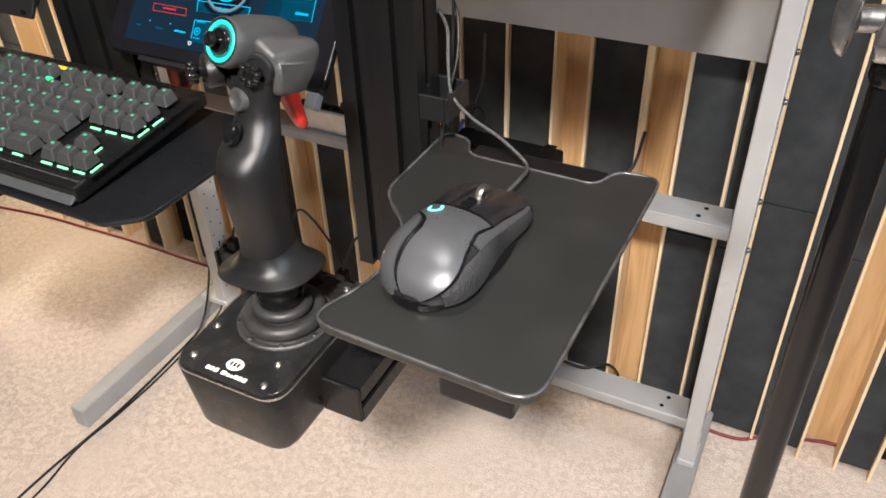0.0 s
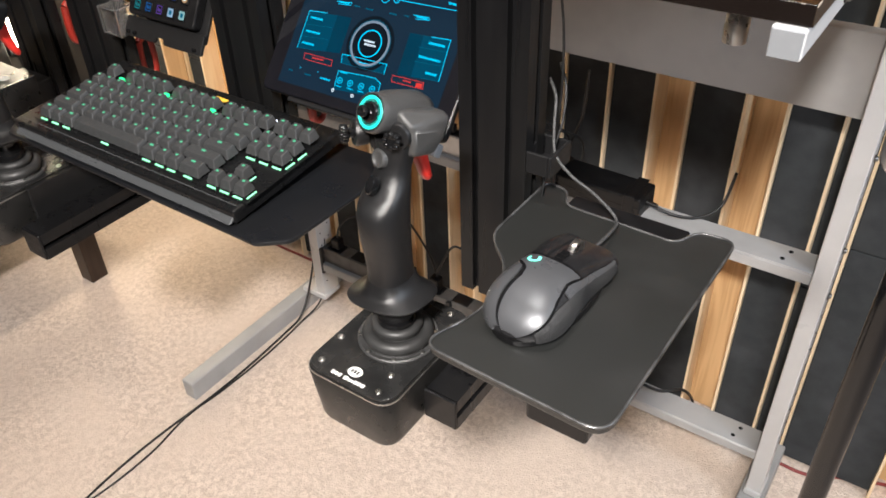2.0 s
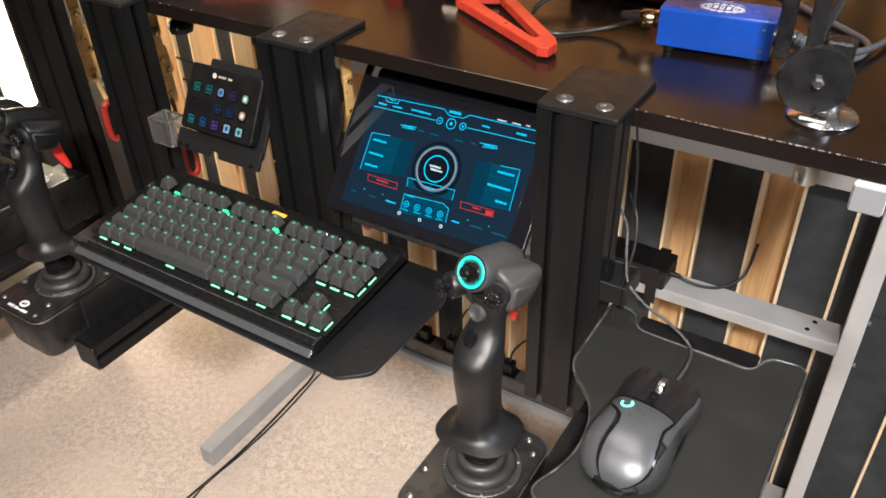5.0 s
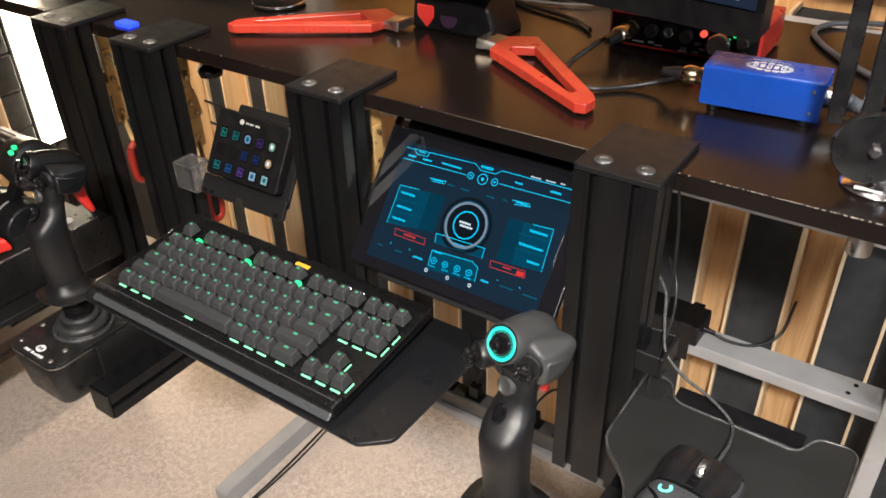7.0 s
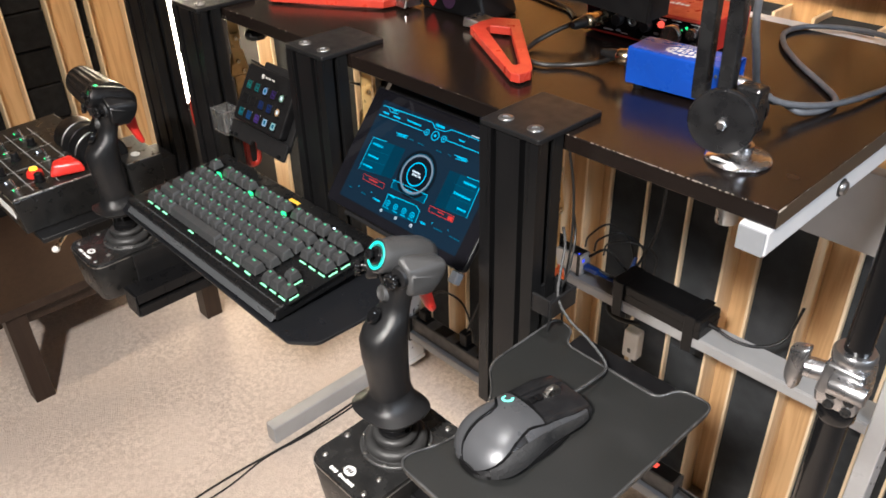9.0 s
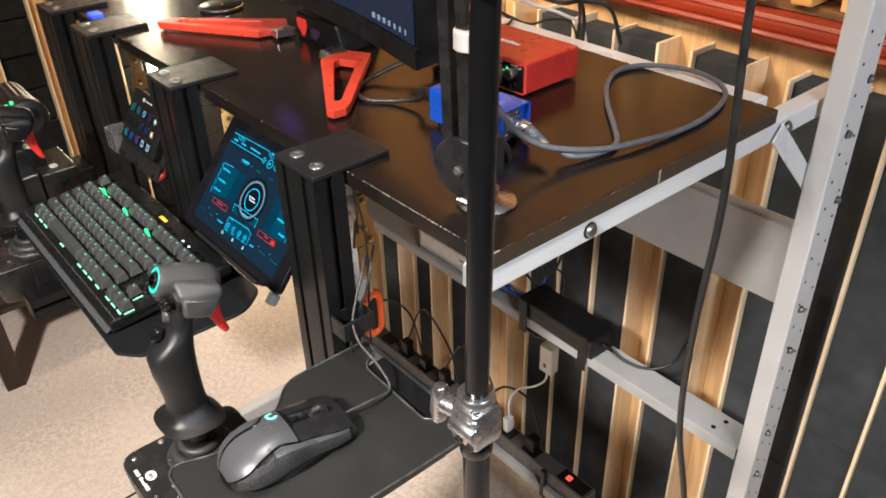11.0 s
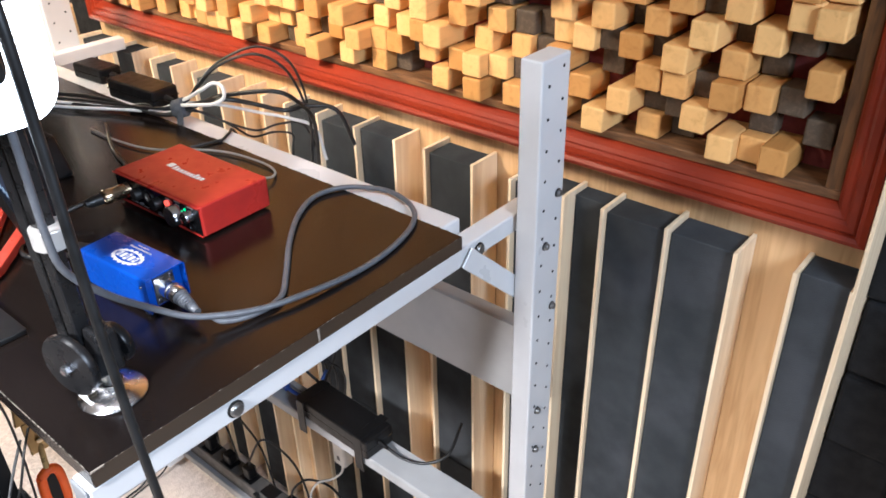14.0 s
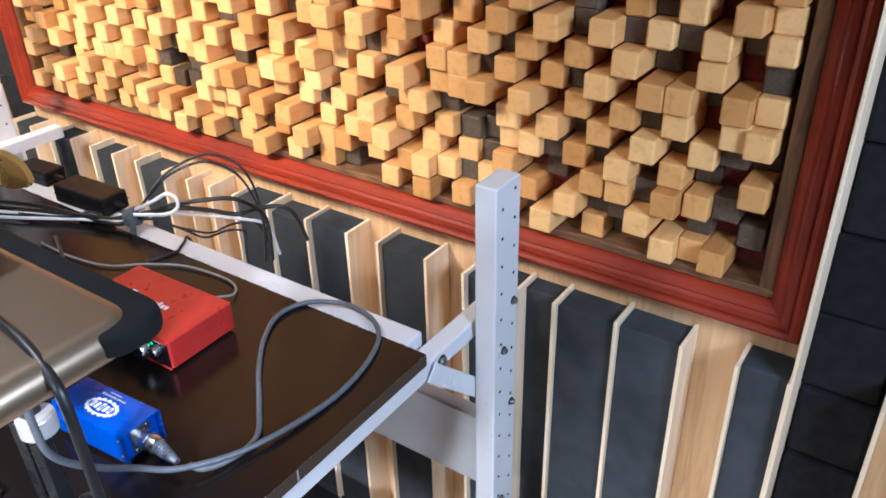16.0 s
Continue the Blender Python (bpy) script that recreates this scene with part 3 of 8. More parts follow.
def moulding(length, mitre=True):
    """A stepped picture-frame moulding along x, mitred at both ends; its outer edge lies at z = 0."""
    sec = [(1.478, 0.0), (1.392, 0.0), (1.384, 0.003), (1.381, 0.009), (1.384, 0.014), (1.388, 0.0155), (1.386, 0.019), (1.387, 0.027), (1.391, 0.031), (1.390, 0.034), (1.393, 0.040), (1.398, 0.0445), (1.402, FW), (1.478, FW)]
    bm = bmesh.new()
    a = [bm.verts.new((s[1], s[0], s[1])) for s in sec]
    b = [bm.verts.new((length - s[1], s[0], s[1])) for s in sec]
    n = len(sec)
    for i in range(n):
        bm.faces.new((a[i], a[(i + 1) % n], b[(i + 1) % n], b[i]))
    bm.faces.new(a[::-1])
    bm.faces.new(b)
    return bm


diffuser = thing("block_diffuser", (0, 0, 0), "wall diffuser of protruding pine blocks in a red moulded frame", "wall diffuser")
part("frame_rail", moved(moulding(FX1 - FX0), pose(FX0, 0, FZ0)), RED_FRAME, diffuser, "red stained moulding")
part("frame_rail", moved(moulding(FX1 - FX0), pose(FX1, 0, FZ1) @ Matrix.Diagonal((-1, 1, -1, 1))), RED_FRAME, diffuser, "red stained moulding")
part("frame_rail", moved(moulding(FZ1 - FZ0), pose(FX1, 0, FZ0) @ pose(0, 0, 0, 0, -90, 0)), RED_FRAME, diffuser, "red stained moulding")
part("frame_rail", moved(moulding(FZ1 - FZ0), pose(FX0, 0, FZ1) @ pose(0, 0, 0, 0, 90, 0)), RED_FRAME, diffuser, "red stained moulding")
IX0, IX1, IZ0, IZ1 = FX0 + FW, FX1 - FW, FZ0 + FW, FZ1 - FW
part("back_board", box(IX0, IX1, 1.462, 1.478, IZ0, IZ1), RED_BACK, diffuser, "burgundy back board")
LT = 0.020
part("liner_board", box(IX0, IX1, 1.404, 1.461, IZ0 + 0.0005, IZ0 + 0.0132, 0.0012, 1), BURNT, diffuser, "scorched dark wood liner")
part("liner_board", box(IX0, IX1, 1.404, 1.461, IZ1 - LT, IZ1 - 0.0005, 0.0012, 1), BURNT, diffuser, "scorched dark wood liner")
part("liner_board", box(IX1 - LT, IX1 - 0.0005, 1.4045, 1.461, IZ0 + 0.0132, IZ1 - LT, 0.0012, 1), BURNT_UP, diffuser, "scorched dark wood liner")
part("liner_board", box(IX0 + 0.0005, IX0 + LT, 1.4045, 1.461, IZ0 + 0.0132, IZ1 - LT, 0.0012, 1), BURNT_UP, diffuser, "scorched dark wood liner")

# ---------------------------------------------------------------- the steel bench and its board
DESK_Z = 1.328
bench = thing("workbench_frame", (0, 0, 0), "light grey powder-coated steel bench frame with perforated uprights", "workbench")


def upright(x0, top, flip):
    bm = box(x0, x0 + 0.032, 1.182, 1.242, 0.06, top, 0.0025, 2)
    p = part("upright", bm, STEEL, bench, "perforated steel upright")
    z, hole = 0.12, None
    xs, sg = (x0 + 0.032, 1) if not flip else (x0, -1)
    while z < top - 0.03:
        for yy, dz in ((1.197, 0.0), (1.227, 0.018)):
            if hole is None:
                hole = part("peg_hole", rod((0, 0, 0), (sg * 0.0005, 0, 0), 0.0022, 10), HOLE, p)
                h = hole
            else:
                h = new("peg_hole", hole.data)
                h.parent = p
            h.location = (xs + sg * 0.0002, yy, z + dz)
        z += 0.0415
    return p


RX, LX = -0.077, -1.322
upright(RX, 1.522, False)
upright(LX, 1.70, False)
for x in (RX, LX):
    part("foot_tube", box(x - 0.010 - 0.066 * (x < -1), x + 0.042 - 0.078 * (x < -1), 0.735, 1.36, 0.0, 0.058, 0.004), STEEL_SHADED, bench, "grey steel floor tube")
    part("foot_sleeve", box(x - 0.002 - 0.050 * (x < -1), x + 0.034, 1.178, 1.246, 0.0585, 0.075, 0.003), STEEL, bench)
# side arms under the board, back tube, wide rear panel and the two low rails
for x0, back in ((-0.112, 1.30), (LX + 0.033, 1.33)):
    part("side_arm", box(x0, x0 + 0.028, 0.588, back, 1.282, 1.309, 0.0025), STEEL, bench, "white-grey square tube with a blanked end")
    part("end_cap", box(x0 + 0.001, x0 + 0.027, 0.5855, 0.5879, 1.283, 1.308, 0.001, 1), CLEAR, bench, "pale plastic end cap")
part("back_tube", box(LX + 0.062, -0.118, 1.078, 1.118, 1.290, 1.324, 0.003), STEEL, bench, "white-grey tube along the board's back edge")
part("rear_panel", box(LX + 0.032, RX, 1.246, 1.250, 0.938, 1.078, 0.001, 1), STEEL_SHADED, bench, "wide grey sheet-steel panel")
part("rear_panel_lip", box(LX + 0.032, RX, 1.2505, 1.275, 1.074, 1.078, 0.001, 1), STEEL_SHADED, bench)
part("rear_panel_lip", box(LX + 0.032, RX, 1.2505, 1.275, 0.938, 0.942, 0.001, 1), STEEL_SHADED, bench)
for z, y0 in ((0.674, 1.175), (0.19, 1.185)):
    rail = part("cross_rail", box(LX + 0.032, RX, y0, y0 + 0.062, z - 0.004, z, 0.001, 1), STEEL_SHADED, bench, "grey steel channel rail")
    part("rail_lip", box(LX + 0.032, RX, y0, y0 + 0.003, z - 0.026, z - 0.0045, 0.001, 1), STEEL_SHADED, rail)
    part("rail_lip", box(LX + 0.032, RX, y0 + 0.059, y0 + 0.062, z - 0.026, z - 0.0045, 0.001, 1), STEEL_SHADED, rail)
    for hx in (-0.133,):
        part("rail_hole", rod((hx, y0 + 0.018, z + 0.0002), (hx, y0 + 0.018, z + 0.0006), 0.0045, 14), HOLE, rail)
        part("rail_hole", rod((hx + 0.008, y0 + 0.045, z + 0.0002), (hx + 0.008, y0 + 0.045, z + 0.0006), 0.0045, 14), HOLE, rail)
# diagonal braces from the arm to the uprights
for sx in (-0.0795, LX + 0.0625):
    own = box(-0.0015, 0.0015, -0.014, 0.014, -0.085, 0.085, 0.001, 1)
    m = Matrix.Translation((sx, 1.145, 1.238)) @ pose(0, 0, 0, 47)
    part("brace", moved(own, m), STEEL, bench, "flat steel brace")


def bolt_head(p, axis, r=0.008, parent=bench):
    """A dark washer under a bright socket head with a hexagon recess."""
    b = part("bolt", lathe([(r * 1.25, 0), (r * 1.25, 0.0012), (r * 1.02, 0.0016)], 22, p, axis), BOLT, parent, "black washer", True)
    part("bolt_head", lathe([(r, 0.0012), (r * 0.96, 0.0042), (r * 0.72, 0.0056), (r * 0.56, 0.0056)], 22, p, axis), DARKBOLT, b, "steel socket head", True)
    part("socket", lathe([(r * 0.56, 0.0055), (r * 0.50, 0.0052), (r * 0.01, 0.0050)], 6, p, axis), HOLE, b, "hexagon recess")
    return b


for p in ((-0.0838, 1.112, 1.293), (-0.0838, 0.735, 1.2955)):
    bolt_head(p, (1, 0, 0), 0.0075)
for z in (1.338, 1.268, 1.160, 0.98, 0.90, 0.72, 0.62):
    bolt_head((RX + 0.0325, 1.21 + (0.018 if int(z * 100) % 2 else -0.006), z), (1, 0, 0), 0.005)

board = thing("desk_board", (0, 0, 0), "worn black-brown laminated desk board with chipped edges", "desk top")
part("board", box(-1.42, -0.0826, 0.5935, 1.0775, DESK_Z - 0.0185, DESK_Z, 0.0008, 1), LAMINATE, board)
# brown sheen of the glossy right edge, put into a strip's colour
part("edge_sheen", box(-0.0825, -0.0820, 0.594, 1.077, DESK_Z - 0.0182, DESK_Z - 0.0004), material("edge_sheen", (0.085, 0.063, 0.045), (0.065, 0.048, 0.034), rough=0.36, metal=0.5, spec=0.6, scale=6, bump=0.1, bump_scale=200, stretch=(1, 0.1, 1)), board, "thin edge strip coloured for a brown sheen")
random.seed(11)
chips = bmesh.new()
def nick(x0, x1, y0, y1, z0, z1):
    """A small ragged flake of bare board."""
    own = box(x0, x1, y0, y1, z0, z1)
    for v in own.verts:
        v.co += Vector((random.uniform(-0.25, 0.25) * (x1 - x0) * (x1 - x0 < 0.004), random.uniform(-0.25, 0.25) * (y1 - y0) * (y1 - y0 < 0.004), random.uniform(-0.2, 0.0) * (z1 - z0)))
    merged(chips, own)


for k in range(230):
    x = random.uniform(-1.30, -0.083) if k % 3 else random.gauss(-0.19, 0.06)
    if x > -0.084 or (x < -0.42 and k % 5):
        continue
    w = random.choice((0.0003, 0.0004, 0.0006, 0.0011)) * random.uniform(0.5, 1.3)
    nick(x - w, x + w, 0.5931, 0.5931 + random.uniform(0.0005, 0.0009), DESK_Z - random.uniform(0.0002, 0.0007), DESK_Z + 0.0002)
y = 0.60
while y < 1.07:
    w = random.choice((0.0005, 0.0008, 0.0014, 0.003))
    nick(-0.0823, -0.08185, y, y + w, DESK_Z - random.uniform(0.0001, 0.00025), DESK_Z + 0.0002)
    y += w + random.choice((0.001, 0.004, 0.010, 0.018))
for k in range(14):
    nick(-0.0824, -0.0813, 0.5935 + 0.0009 * k, 0.5944 + 0.0009 * k, DESK_Z - random.uniform(0.0004, 0.0016), DESK_Z + 0.0003)
for k in range(90):
    x = random.uniform(-1.0, -0.1)
    w = random.choice((0.0006, 0.0015, 0.003)) * random.uniform(0.5, 1.6)
    nick(x - w, x + w, 1.0768, 1.0782, DESK_Z - 0.001, DESK_Z + 0.0003)
box(-0.0822, -0.0814, 0.842, 0.8445, DESK_Z - 0.0165, DESK_Z - 0.001, bm=chips)
tagged(part("worn_edge", chips, CHIP, board, "bare chipboard showing at the worn edges"), kind="stuff")

# ---------------------------------------------------------------- profile posts with their clamp plates


def profile_post(name, x, zb, label):
    """A black slotted aluminium post of 80 by 40 mm."""
    t = thing(name, (x, 0.570, 0), label, "profile post", "slotted posts along the desk edge")
    s, d, m = 0.008, 0.009, 0.0012
    hw, hd = 0.040, 0.020
    o = []
    for cx in (-0.02, 0.02):
        o += [(cx - s / 2, -hd), (cx - s / 2, -hd + d), (cx + s / 2, -hd + d), (cx + s / 2, -hd)]
    o = [(-hw, -hd)] + o + [(hw, -hd), (hw, -s / 2), (hw - d, -s / 2), (hw - d, s / 2), (hw, s / 2), (hw, hd)]
    b = []
    for cx in (0.02, -0.02):
        b += [(cx + s / 2, hd), (cx + s / 2, hd - d), (cx - s / 2, hd - d), (cx - s / 2, hd)]
    o += b + [(-hw, hd), (-hw, s / 2), (-hw + d, s / 2), (-hw + d, -s / 2), (-hw, -s / 2)]
    part("extrusion", slab([Vector(p) for p in o], zb, 1.3282, 0.0), ANOD, t, "slotted black anodised extrusion")
    plate = part("clamp_plate", slab(rect(-0.041, 0.041, -0.02, 0.083, 0.004), DESK_Z + 0.0006, DESK_Z + 0.0066, 0.0012), PLATE, t, "black steel plate with two countersunk bolts")
    for bx in (-0.02, 0.02):
        bz = DESK_Z + 0.0067
        part("bolt", lathe([(0.0085, 0), (0.0085, 0.0008), (0.0078, 0.0016), (0.004, 0.0018), (0.0036, 0.0004)], 22, (bx, -0.001, bz), (0, 0, 1)), DARKBOLT, plate, "dark steel countersunk bolt", True)
    return t


profile_post("profile_post", -0.349, 0.945, "black slotted aluminium post carrying a joystick arm beside the mouse tray")
profile_post("profile_post", -0.705, 1.05, "black slotted aluminium post behind the keyboard")
profile_post("profile_post", -1.018, 1.03, "black slotted aluminium post beside the small key pad")
profile_post("profile_post", -1.198, 0.90, "black slotted aluminium post carrying a joystick arm and the throttle")

# ---------------------------------------------------------------- joysticks


def joystick(x, y, z, label, turn=0.0, lit=True, shell=None):
    """A flight stick on a boxy base: origin at the base's underside, the stick facing -y."""
    t = thing("flight_stick", (x, y, z), label, "joystick", "pair of flight sticks", turn=turn)
    H = 0.069
    # case with rounded corners and a slight taper
    own = bmesh.new()
    prev = None
    for zz, sx, sy, oy in ((0.0, 0.0435, 0.066, 0.003), (0.0015, 0.046, 0.069, 0.002), (0.006, 0.0472, 0.0700, 0.0015), (H - 0.003, 0.0525, 0.0735, 0.0), (H, 0.0512, 0.0722, 0.0)):
        ring = [own.verts.new((p[0], p[1] + oy, zz)) for p in rect(-sx, sx, -sy, sy, 0.020, 8)]
        if prev:
            for k in range(len(ring)):
                own.faces.new((prev[k], prev[(k + 1) % len(ring)], ring[(k + 1) % len(ring)], ring[k]))
        else:
            own.faces.new(ring[::-1])
        prev = ring
    own.faces.new(prev)
    part("case", own, BASEBLACK, t, "satin black metal case", True)
    # highlight along the case's top edge, built as a thin satin strip
    part("rim", slab(rect(-0.0525, 0.0525, -0.0735, 0.0735, 0.0205, 8), H - 0.0026, H - 0.0012), SATIN, t, "satin strip standing in for the edge highlight")
    top = part("top_plate", slab(rect(-0.0508, 0.0508, -0.0718, 0.0718, 0.0195, 8), H + 0.0004, H + 0.003, 0.0009), BASETOP, t, "black top plate with steel screws")
    Z = H + 0.0031
    for bx, by in ((-0.038, -0.059), (0.034, -0.063), (0.042, 0.048), (-0.042, 0.048), (-0.043, -0.024), (0.031, -0.040), (0.03, 0.062)):
        part("screw", lathe([(0.0036, 0), (0.0036, 0.0007), (0.0027, 0.0015), (0.0013, 0.0016), (0.0011, 0.0006)], 14, (bx, by, Z)), SATIN, top, "steel screw", True)
    # emblem and the printed lettering as bars
    part("emblem", slab([Vector((0.0078 * math.cos(a / 24 * math.tau), -0.0545 + 0.0062 * math.sin(a / 24 * math.tau))) for a in range(24)], Z, Z + 0.0003), PRINT, top, "round white emblem")
    for k in range(3):
        part("emblem_mark", slab(rect(-0.0044 + 0.0033 * k, -0.0022 + 0.0033 * k, -0.0568, -0.0522, 0.0006, 2), Z + 0.0004, Z + 0.0005), BASETOP, top)
    for k, (x0, x1) in enumerate(((-0.0200, -0.0168), (-0.0158, -0.0126), (-0.0116, -0.0084), (-0.0050, -0.0004), (0.0006, 0.0034), (0.0042, 0.0066), (0.0074, 0.0106), (0.0114, 0.0146), (0.0154, 0.0190))):
        part("printed_bar", slab(rect(x0, x1, -0.0672, -0.0632 if k < 4 or k > 5 else -0.0644, 0.0005, 2), Z, Z + 0.0003), PRINT, top, "white printed bar")
    # bright ring, two rolled folds of the boot, and the collar
    cx, cy = 0.004, 0.008
    part("ring", lathe([(0.0400, Z), (0.0404, Z + 0.0022), (0.0392, Z + 0.0034), (0.0376, Z + 0.0030), (0.034, Z + 0.0006)], 52, (cx, cy, 0)), GRIP_GREY, t, "dark grey ring with a bright edge", True)
    for a in (35, 80, 215, 255, 300, 345):
        part("screw", lathe([(0.0022, 0), (0.0022, 0.0006), (0.0014, 0.0011), (0.0006, 0.0011)], 10, (cx + 0.0372 * math.cos(radians(a)), cy + 0.0372 * math.sin(radians(a)), Z + 0.0032)), SATIN, top, "small steel screw", True)
    prof = [(0.0330, Z + 0.0005)]
    for r0, zc, rr in ((0.0285, Z + 0.0085, 0.0068), (0.0205, Z + 0.0190, 0.0050)):
        prof += [(r0 + rr * math.cos(q), zc + rr * math.sin(q)) for q in (radians(d) for d in range(-60, 141, 25))]
    part("boot", lathe(prof + [(0.0150, Z + 0.0240)], 48, (cx, cy, 0)), BOOT, t, "black rubber boot in two rolled folds", True)
    zz = Z + 0.0215
    part("collar", lathe([(0.0175, zz - 0.003), (0.0192, zz), (0.0192, zz + 0.010), (0.0184, zz + 0.0108), (0.0184, zz + 0.0125), (0.0192, zz + 0.0134), (0.0192, zz + 0.0425)], 36, (cx, cy, 0)), GLOSS, t, "glossy black collar", True)
    B = 0.1305
    # hand rest: a thin shelf with pointed sides that sweeps up into the grip
    part("hand_rest", loft([((cx, cy - 0.001, B - 0.0060), (0.019, 0, 0), (0, 0.020, 0)), ((cx, cy - 0.003, B - 0.0028), (0.033, 0, 0.001), (0, 0.031, -0.002)),
                            ((cx, cy - 0.004, B - 0.0002), (0.0402, 0, 0.003), (0, 0.0362, -0.004)), ((cx, cy - 0.004, B + 0.0014), (0.0406, 0, 0.003), (0, 0.0365, -0.004)),
                            ((cx, cy - 0.004, B + 0.0028), (0.0385, 0, 0.003), (0, 0.0345, -0.0035)), ((cx, cy - 0.0035, B + 0.0058), (0.0300, 0, 0.0015), (0, 0.0290, -0.001)),
                            ((cx, cy - 0.003, B + 0.0120), (0.0230, 0, 0), (0, 0.0252, 0)), ((cx, cy - 0.003, B + 0.022), (0.0190, 0, 0), (0, 0.0226, 0))], 48, 2.7), RUBBER, t, "thin flared hand rest", True)
    grip = part("grip", loft([((cx, cy - 0.003, B + 0.0164), (0.0192, 0, 0), (0, 0.0228, 0)), ((cx, cy - 0.0035, B + 0.0329), (0.0184, 0, 0), (0, 0.0216, 0)),
                              ((cx, cy - 0.005, B + 0.0547), (0.0190, 0, 0), (0, 0.0224, 0)), ((cx, cy - 0.0065, B + 0.0749), (0.0200, 0, 0), (0, 0.0240, 0)),
                              ((cx, cy - 0.0065, B + 0.0965), (0.0206, 0, 0), (0, 0.0250, 0.001)), ((cx, cy - 0.003, B + 0.1088), (0.0202, 0, 0), (0, 0.0238, 0.004)),
                              ((cx, cy + 0.003, B + 0.1193), (0.0182, 0, 0), (0, 0.0205, 0.007)), ((cx, cy + 0.009, B + 0.1259), (0.0160, 0, 0), (0, 0.0172, 0.007)),
                              ((cx + 0.001, cy + 0.014, B + 0.1360), (0.0150, 0, 0), (0, 0.0155, 0.004)), ((cx + 0.001, cy + 0.017, B + 0.1460), (0.0165, 0, 0), (0, 0.0165, 0.002)),
                              ((cx + 0.002, cy + 0.019, B + 0.1570), (0.0190, 0, 0), (0, 0.0180, 0))], 40, 2.5),
                RUBBER, t, "matt black moulded grip", True)
    tb = Vector((cx - 0.003, cy - 0.0165, B + 0.1245))
    part("thumb_button", loft([(tb + Vector((0, 0.004, -0.003)), (0.0055, 0, 0), (0, 0.0055, 0.0075)), (tb, (0.0052, 0, 0), (0, 0.0052, 0.0072)), (tb + Vector((0, -0.0018, 0.0014)), (0.0038, 0, 0), (0, 0.0040, 0.0056)), (tb + Vector((0, -0.0020, 0.0016)), (0.001, 0, 0), (0, 0.001, 0.0014))], 24, 2.0), GLOSS, grip, "oval glossy thumb button", True)
    # head: a round hood behind the light ring, with a faceted shoulder block at its side
    rc = Vector((-0.006, 0.0105, 0.3125))
    F = lambda a, b, c: tuple(rc + Vector((a, b, c)))
    n = Vector((-0.16, -0.86, 0.48)).normalized()
    side_v = n.cross(Vector((0, 0, 1))).normalized() * -1
    up_v = side_v.cross(n) * -1
    if up_v.z < 0:
        up_v = -up_v
    sec = [(rc + n * 0.0030, 0.0160, 0.0160), (rc + n * 0.0012, 0.0168, 0.0168), (rc - n * 0.004, 0.0170, 0.0170)]
    secs = [(c, side_v * r, up_v * q) for c, r, q in sec]
    secs += [(F(0.002, 0.018, -0.0055), Vector((0.0172, 0, 0)), Vector((0, 0.003, 0.0172))), (F(0.004, 0.034, -0.0105), Vector((0.0172, 0, 0)), Vector((0, 0.003, 0.0170))),
             (F(0.005, 0.050, -0.0160), Vector((0.0168, 0, 0)), Vector((0, 0.003, 0.0160))), (F(0.006, 0.058, -0.0195), Vector((0.0140, 0, 0)), Vector((0, 0.003, 0.0130))), (F(0.006, 0.061, -0.0210), Vector((0.009, 0, 0)), Vector((0, 0.002, 0.0080)))]
    head = part("head", loft(secs, 40, 2.15), shell or GRIP_GREY, t, "round hood", True)
    part("shoulder", hull([F(0.0165, 0.009, 0.004), F(0.0350, 0.008, -0.010), F(0.0335, 0.009, -0.037), F(0.012, 0.009, -0.041), F(0.0155, 0.054, -0.011), F(0.0400, 0.052, -0.011),
                           F(0.0430, 0.050, -0.024), F(0.0360, 0.034, -0.045), F(0.012, 0.042, -0.046)], 0.0035, 4), shell or GRIP_GREY, head, "faceted shoulder block", 2)
    part("control_block", hull([F(-0.020, 0.010, -0.012), F(0.018, 0.008, -0.012), F(-0.022, 0.010, -0.030), F(0.022, 0.007, -0.030), F(-0.012, 0.008, -0.046), F(0.022, 0.008, -0.048), F(-0.012, 0.036, -0.048), F(0.020, 0.036, -0.050),
                                F(-0.016, 0.036, -0.014), F(0.018, 0.036, -0.014)], 0.004, 3), RUBBER, head, "black control block under the hood", True)
    part("ring_bezel", lathe([(0.0140, 0.0030), (0.0156, 0.0036), (0.0162, 0.0026), (0.0164, -0.004)], 40, rc, n), RUBBER, head, "black ring bezel", True)
    part("light_ring", lathe([(0.0092, 0.0012), (0.0112, 0.0030), (0.0134, 0.0036), (0.0141, 0.0030)], 40, rc, n), TEALRING if lit else GLOSS, head, "glowing teal ring" if lit else "dark ring", True)
    part("hat_well", lathe([(0.0093, 0.0008), (0.0093, 0.0046), (0.0080, 0.0058), (0.0060, 0.0046), (0.004, 0.0040)], 32, rc, n), GLOSS, head, "", True)
    part("hat_switch", lathe([(0.0026, 0.003), (0.0026, 0.008), (0.0048, 0.0092), (0.0055, 0.0112), (0.0050, 0.0132), (0.0032, 0.0142), (0.001, 0.0132)], 9, rc, n), GLOSS, head, "knurled black hat switch", False)
    if not lit:
        for q in (rc + n * 0.005 + Vector((-0.0115, 0, 0)), rc + n * 0.005 + Vector((0.0105, 0.002, -0.004))):
            part("hat_light", lathe([(0.003, 0), (0.003, 0.0012), (0.001, 0.0016)], 12, q, n), GREENLED, head, "small green light", True)
